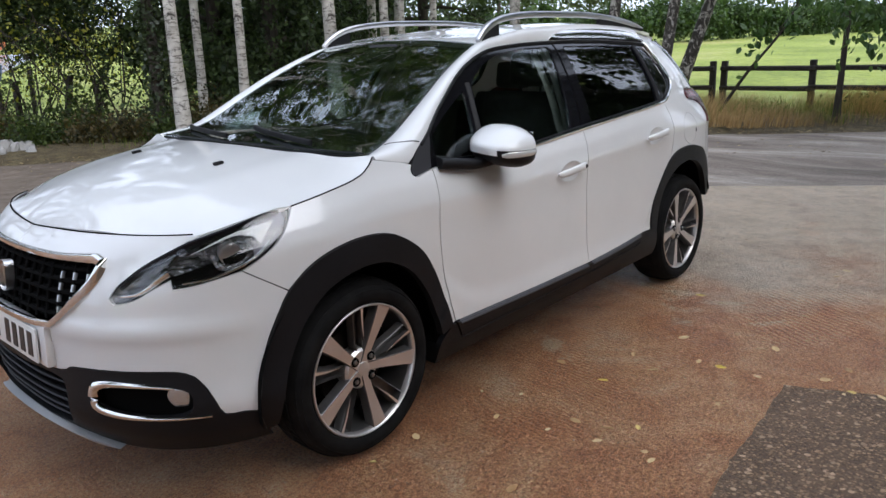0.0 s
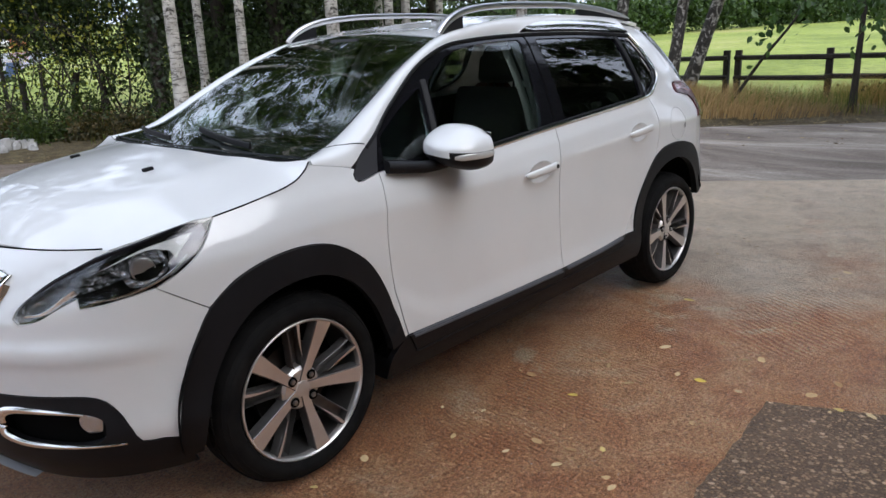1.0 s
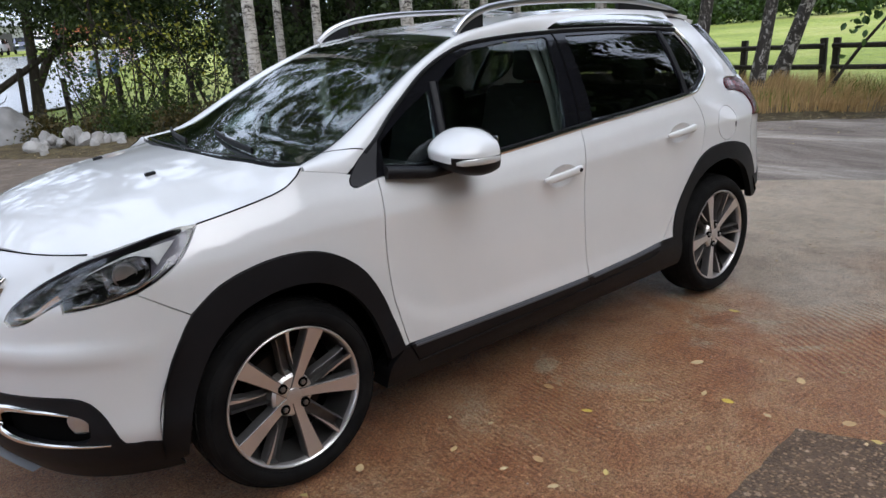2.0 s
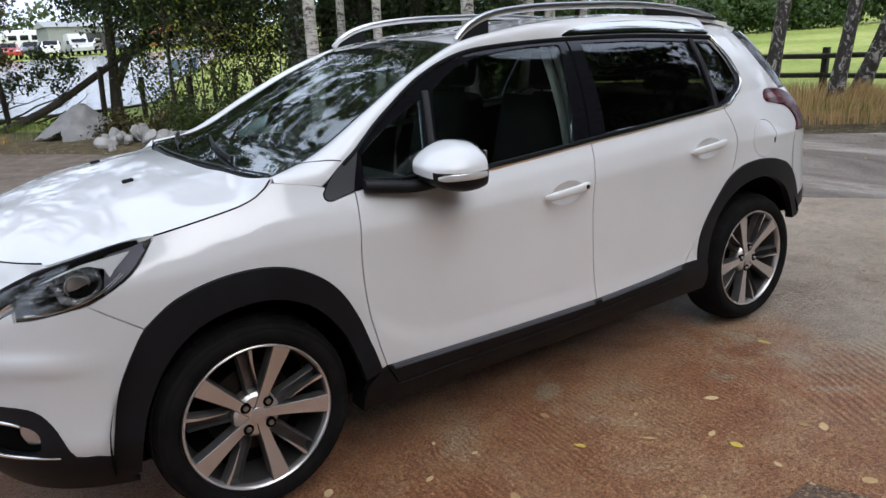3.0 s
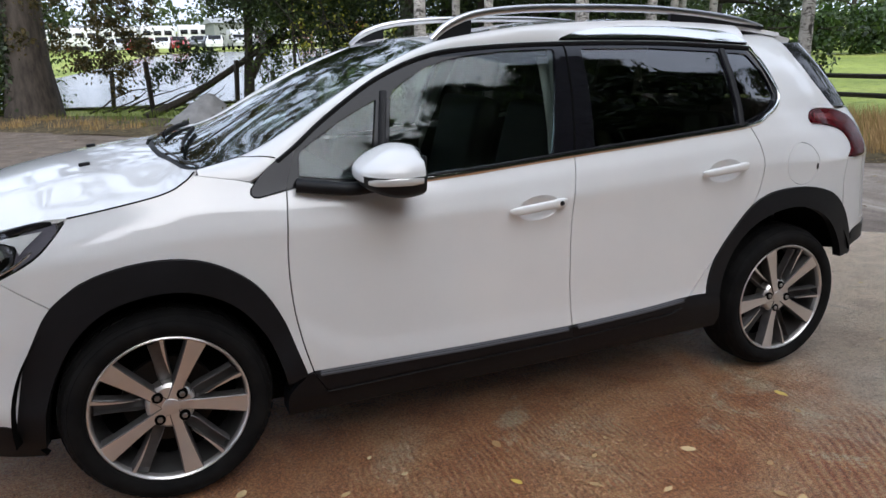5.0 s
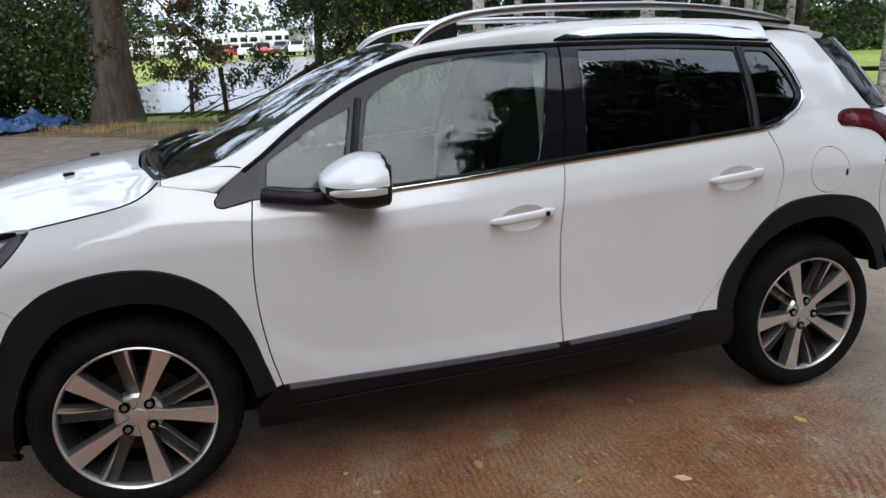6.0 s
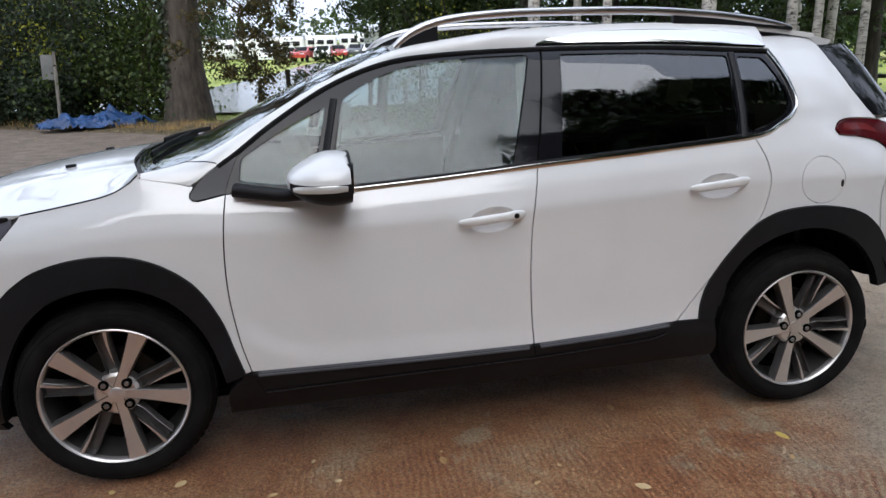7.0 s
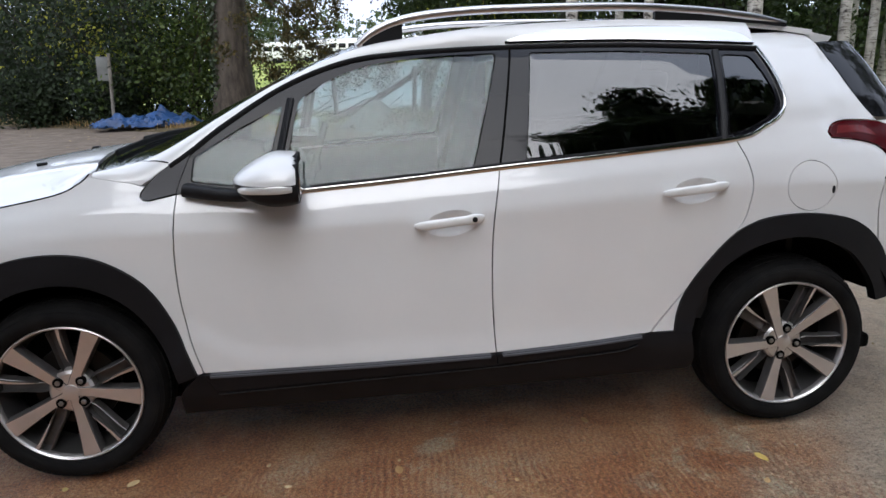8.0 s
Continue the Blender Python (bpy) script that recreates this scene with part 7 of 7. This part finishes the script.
TINTS = [(.72, .72, .72), (.42, .43, .44), (.45, .03, .03), (.75, .75, .74), (.40, .03, .035), (.06, .07, .08), (.74, .74, .73), (.45, .46, .47), (.70, .70, .70), (.05, .06, .12), (.73, .73, .72), (.5, .15, .06), (.7, .7, .7), (.40, .41, .42)]
for k, tint in enumerate(TINTS):
    far_car((-1.5 + k * 1.75 + .3 * math.sin(k * 3), 76.5 + .8 * math.sin(k * 1.7)), 80 + 14 * math.sin(k * 2.1), tint, k, k in (7, 10))
CARAVAN = Mat("caravan_white", (.75, .75, .73), .4).mat
for k in range(9):
    x, y = -17 + k * 4.3, 96 + 2.5 * math.sin(k * 1.3)
    c = thing("caravan", (x, y, float(rise(x, y))), 8 * math.sin(k), "white touring caravan with dark windows", "caravan", "caravans beyond the pond")
    bm = bmesh.new()
    box(bm, (3.9, 2.2, 2.1), (0, 0, 1.55), (0, 0, 0), .25, 3)
    part("body", bm, CARAVAN, c)
    for dx in (-1.2, .0, 1.2):
        bm = bmesh.new()
        box(bm, (.85, .03, .55), (dx, -1.10, 1.75), (0, 0, 0), .05)
        part("window", bm, GLOSS, c)
    for dx in (-.3, .4):
        bm = bmesh.new()
        rod(bm, (dx, -1.12, .32), (dx, 1.12, .32), .32, .32, 14)
        part("wheel", bm, RUBBER, c)


def shed(at, size, wall, roof_tint, label):
    x, y = at
    sx, sy, sz = size
    s = thing("shed", (x, y, float(rise(x, y)) - .1), 4, label, "shed")
    bm = bmesh.new()
    box(bm, (sx, sy, sz), (0, 0, sz / 2))
    part("wall", bm, sheeting("shed_wall", wall, tuple(c * 1.25 for c in wall), .8), s)
    v = [(-sx / 2 - .3, -sy / 2 - .3, sz), (sx / 2 + .3, -sy / 2 - .3, sz), (sx / 2 + .3, 0, sz + sz * .28), (-sx / 2 - .3, 0, sz + sz * .28), (-sx / 2 - .3, sy / 2 + .3, sz), (sx / 2 + .3, sy / 2 + .3, sz)]
    part("roof", mesh("roof", v, [(0, 1, 2, 3), (3, 2, 5, 4), (0, 3, 4), (1, 5, 2)], 20), sheeting("shed_roof", roof_tint, tuple(c * 1.2 for c in roof_tint), .7), s)
    bm = bmesh.new()
    box(bm, (sx * .3, .1, sz * .75), (0, -sy / 2, sz * .375))
    part("door", bm, sheeting("shed_door", (.03, .03, .03), (.05, .05, .05), .8), s)


shed((14.5, 92), (9, 6, 2.6), (.22, .23, .22), (.28, .29, .29), "long grey shed with a dark doorway")
shed((24.5, 90), (7, 5, 2.6), (.32, .10, .05), (.30, .30, .30), "orange-brown shed beyond the pond")
shed((-4, 108), (16, 6, 2.4), (.45, .44, .42), (.16, .16, .16), "long low pale building behind the caravans")
bm = bmesh.new()
rod(bm, (15.0, 104, 3.0), (15.0, 104, 12.5), .13, .10, 8)
tagged(part("utility_pole", bm, GREY_TIMBER), "wooden utility pole beyond the pond", "pole")


def far_mass(name, line, tall, deep, count, leaf, material, label, seed, category):
    """A hedge or wood far off: leaf tufts in uneven lumps along a line."""
    rng = np.random.default_rng(seed)
    p = spline(line, 1.0)
    tips = []
    for q in p:
        top = tall * (.72 + .5 * abs(noise.noise((q[0] * .09, q[1] * .09, seed))) + .12 * rng.normal())
        for _ in range(9):
            w = rng.uniform(0, 1)
            tips.append((q[0] + rng.normal(0, .6), q[1] + rng.normal(0, deep * .4), float(rise(*q)) + top * (1 - w * w * .9) * rng.uniform(.85, 1.0)))
    pts = clumped(rng, tips, count, tall * .10 + .15)
    return tagged(part(name, leaf_mesh(name, pts, leaf, rng, .3, 1.4), material), label, category, kind="stuff")


far_mass("field_hedge", [(20, 38), (31, 26), (44, 21.5), (58, 17.5), (78, 6), (92, -12)], 2.3, 1.2, 110000, .24, L_HEDGE, "clipped green hedge at the end of the field", 201, "hedge")
far_mass("far_woods", [(-90, 95), (-50, 118), (-10, 128), (30, 126), (70, 118), (110, 80), (130, 20), (120, -40)], 7.0, 4.0, 16000, .75, L_FAR, "distant line of trees", 202, "woods")
far_mass("far_woods", [(-120, 60), (-80, 100), (-40, 112)], 10.0, 4.0, 5000, .8, L_FAR, "distant line of trees", 203, "woods")
for k, (x, y, h) in enumerate([(-9, 100, 9), (-13, 104, 8), (44, 33, 9), (52, 30, 8), (38, 40, 9), (60, 24, 7)]):
    tree("field_tree", (x, y), h, .2, DARK_BARK, L_FAR, "rounded field tree far off", 210 + k, (0, 0), .2, 14, 3.0, .02, 2600, .34, .55, .5, 3, "far field trees")
# barn across the yard, mirrored in the car's windows
barn = thing("barn", (-.6, -11.3, 0), 0, "long dark weathered barn with a straight eave, across the yard", "barn")
BOARD = bark("dark_boarding", (.06, .048, .040), (.15, .12, .10), 10, .1)
SLATE = sheeting("dark_slate", (.030, .032, .036), (.060, .062, .066), .7)
for x0, x1, z0, z1 in ((-8.0, -1.2, 0, 5.4), (1.2, 13.0, 0, 5.4), (-1.2, 1.2, 3.4, 5.4)):
    bm = bmesh.new()
    box(bm, (x1 - x0, .2, z1 - z0), ((x0 + x1) / 2, 2.6, (z0 + z1) / 2))
    part("wall", bm, BOARD, barn)
for x in (-7.9, 12.9):
    bm = bmesh.new()
    box(bm, (.2, 5.0, 5.4), (x, 0, 2.7))
    part("wall", bm, BOARD, barn)
bm = bmesh.new()
box(bm, (21.0, .2, 5.4), (2.5, -2.6, 2.7))
part("wall", bm, BOARD, barn)
for s in (-1, 1):
    bm = bmesh.new()
    box(bm, (21.6, 3.2, .12), (2.5, s * 1.5, 5.95), (-22 * s, 0, 0), .02)
    part("roof", bm, SLATE, barn)
for x in (-.6, .6):
    bm = bmesh.new()
    box(bm, (1.16, .08, 3.36), (x, 2.62, 1.69), (0, 0, 0), .01)
    part("door", bm, BOARD, barn, "shut boarded barn door")
# unseen trees round the yard, behind and beside the filming place
# the tree at x -5 is added also to cut sky light over the bonnet
for k, (x, y, h, wide, n) in enumerate([(10.2, -6.4, 15.6, 4.0, 150000), (6.4, -6.5, 10.8, 3.0, 110000), (16.0, -2.2, 11.5, 3.2, 14000), (-5.0, -3.9, 12.0, 4.0, 70000), (-13, -9, 12, 3.5, 9000), (-15, 3, 13, 3.5, 9000)]):
    lumps, r = [], np.random.default_rng(300 + k)
    for _ in range(46):
        d = r.normal(0, 1, 3)
        d /= np.linalg.norm(d)
        lumps.append((tuple(d * np.array((wide, wide, h * .42)) * r.uniform(.5, .95) + np.array((0, 0, h * .56))), 5, .45))
    full = tree("yard_tree", (x, y), h, .24, OAK_BARK, L_YARD, "broad dense leafy tree at the yard's edge", 230 + k, (0, 0), .14, 24, wide * .8, .03, n, .145 if n > 50000 else .21, .36 if n > 50000 else .5, .5, 5, "trees round the yard", skirt=lumps)
    if n > 30000:
        # oversized hidden leaves that stop sky showing through the crown
        d = r.normal(0, 1, (14000, 3))
        d *= (r.uniform(0, 1, 14000) ** .33 * .86 / np.linalg.norm(d, axis=1))[:, None]
        part("inner_foliage", leaf_mesh("inner_foliage", d * np.array((wide, wide, h * .42)) + np.array((0, 0, h * .54)), .36, r), L_YARD, full)
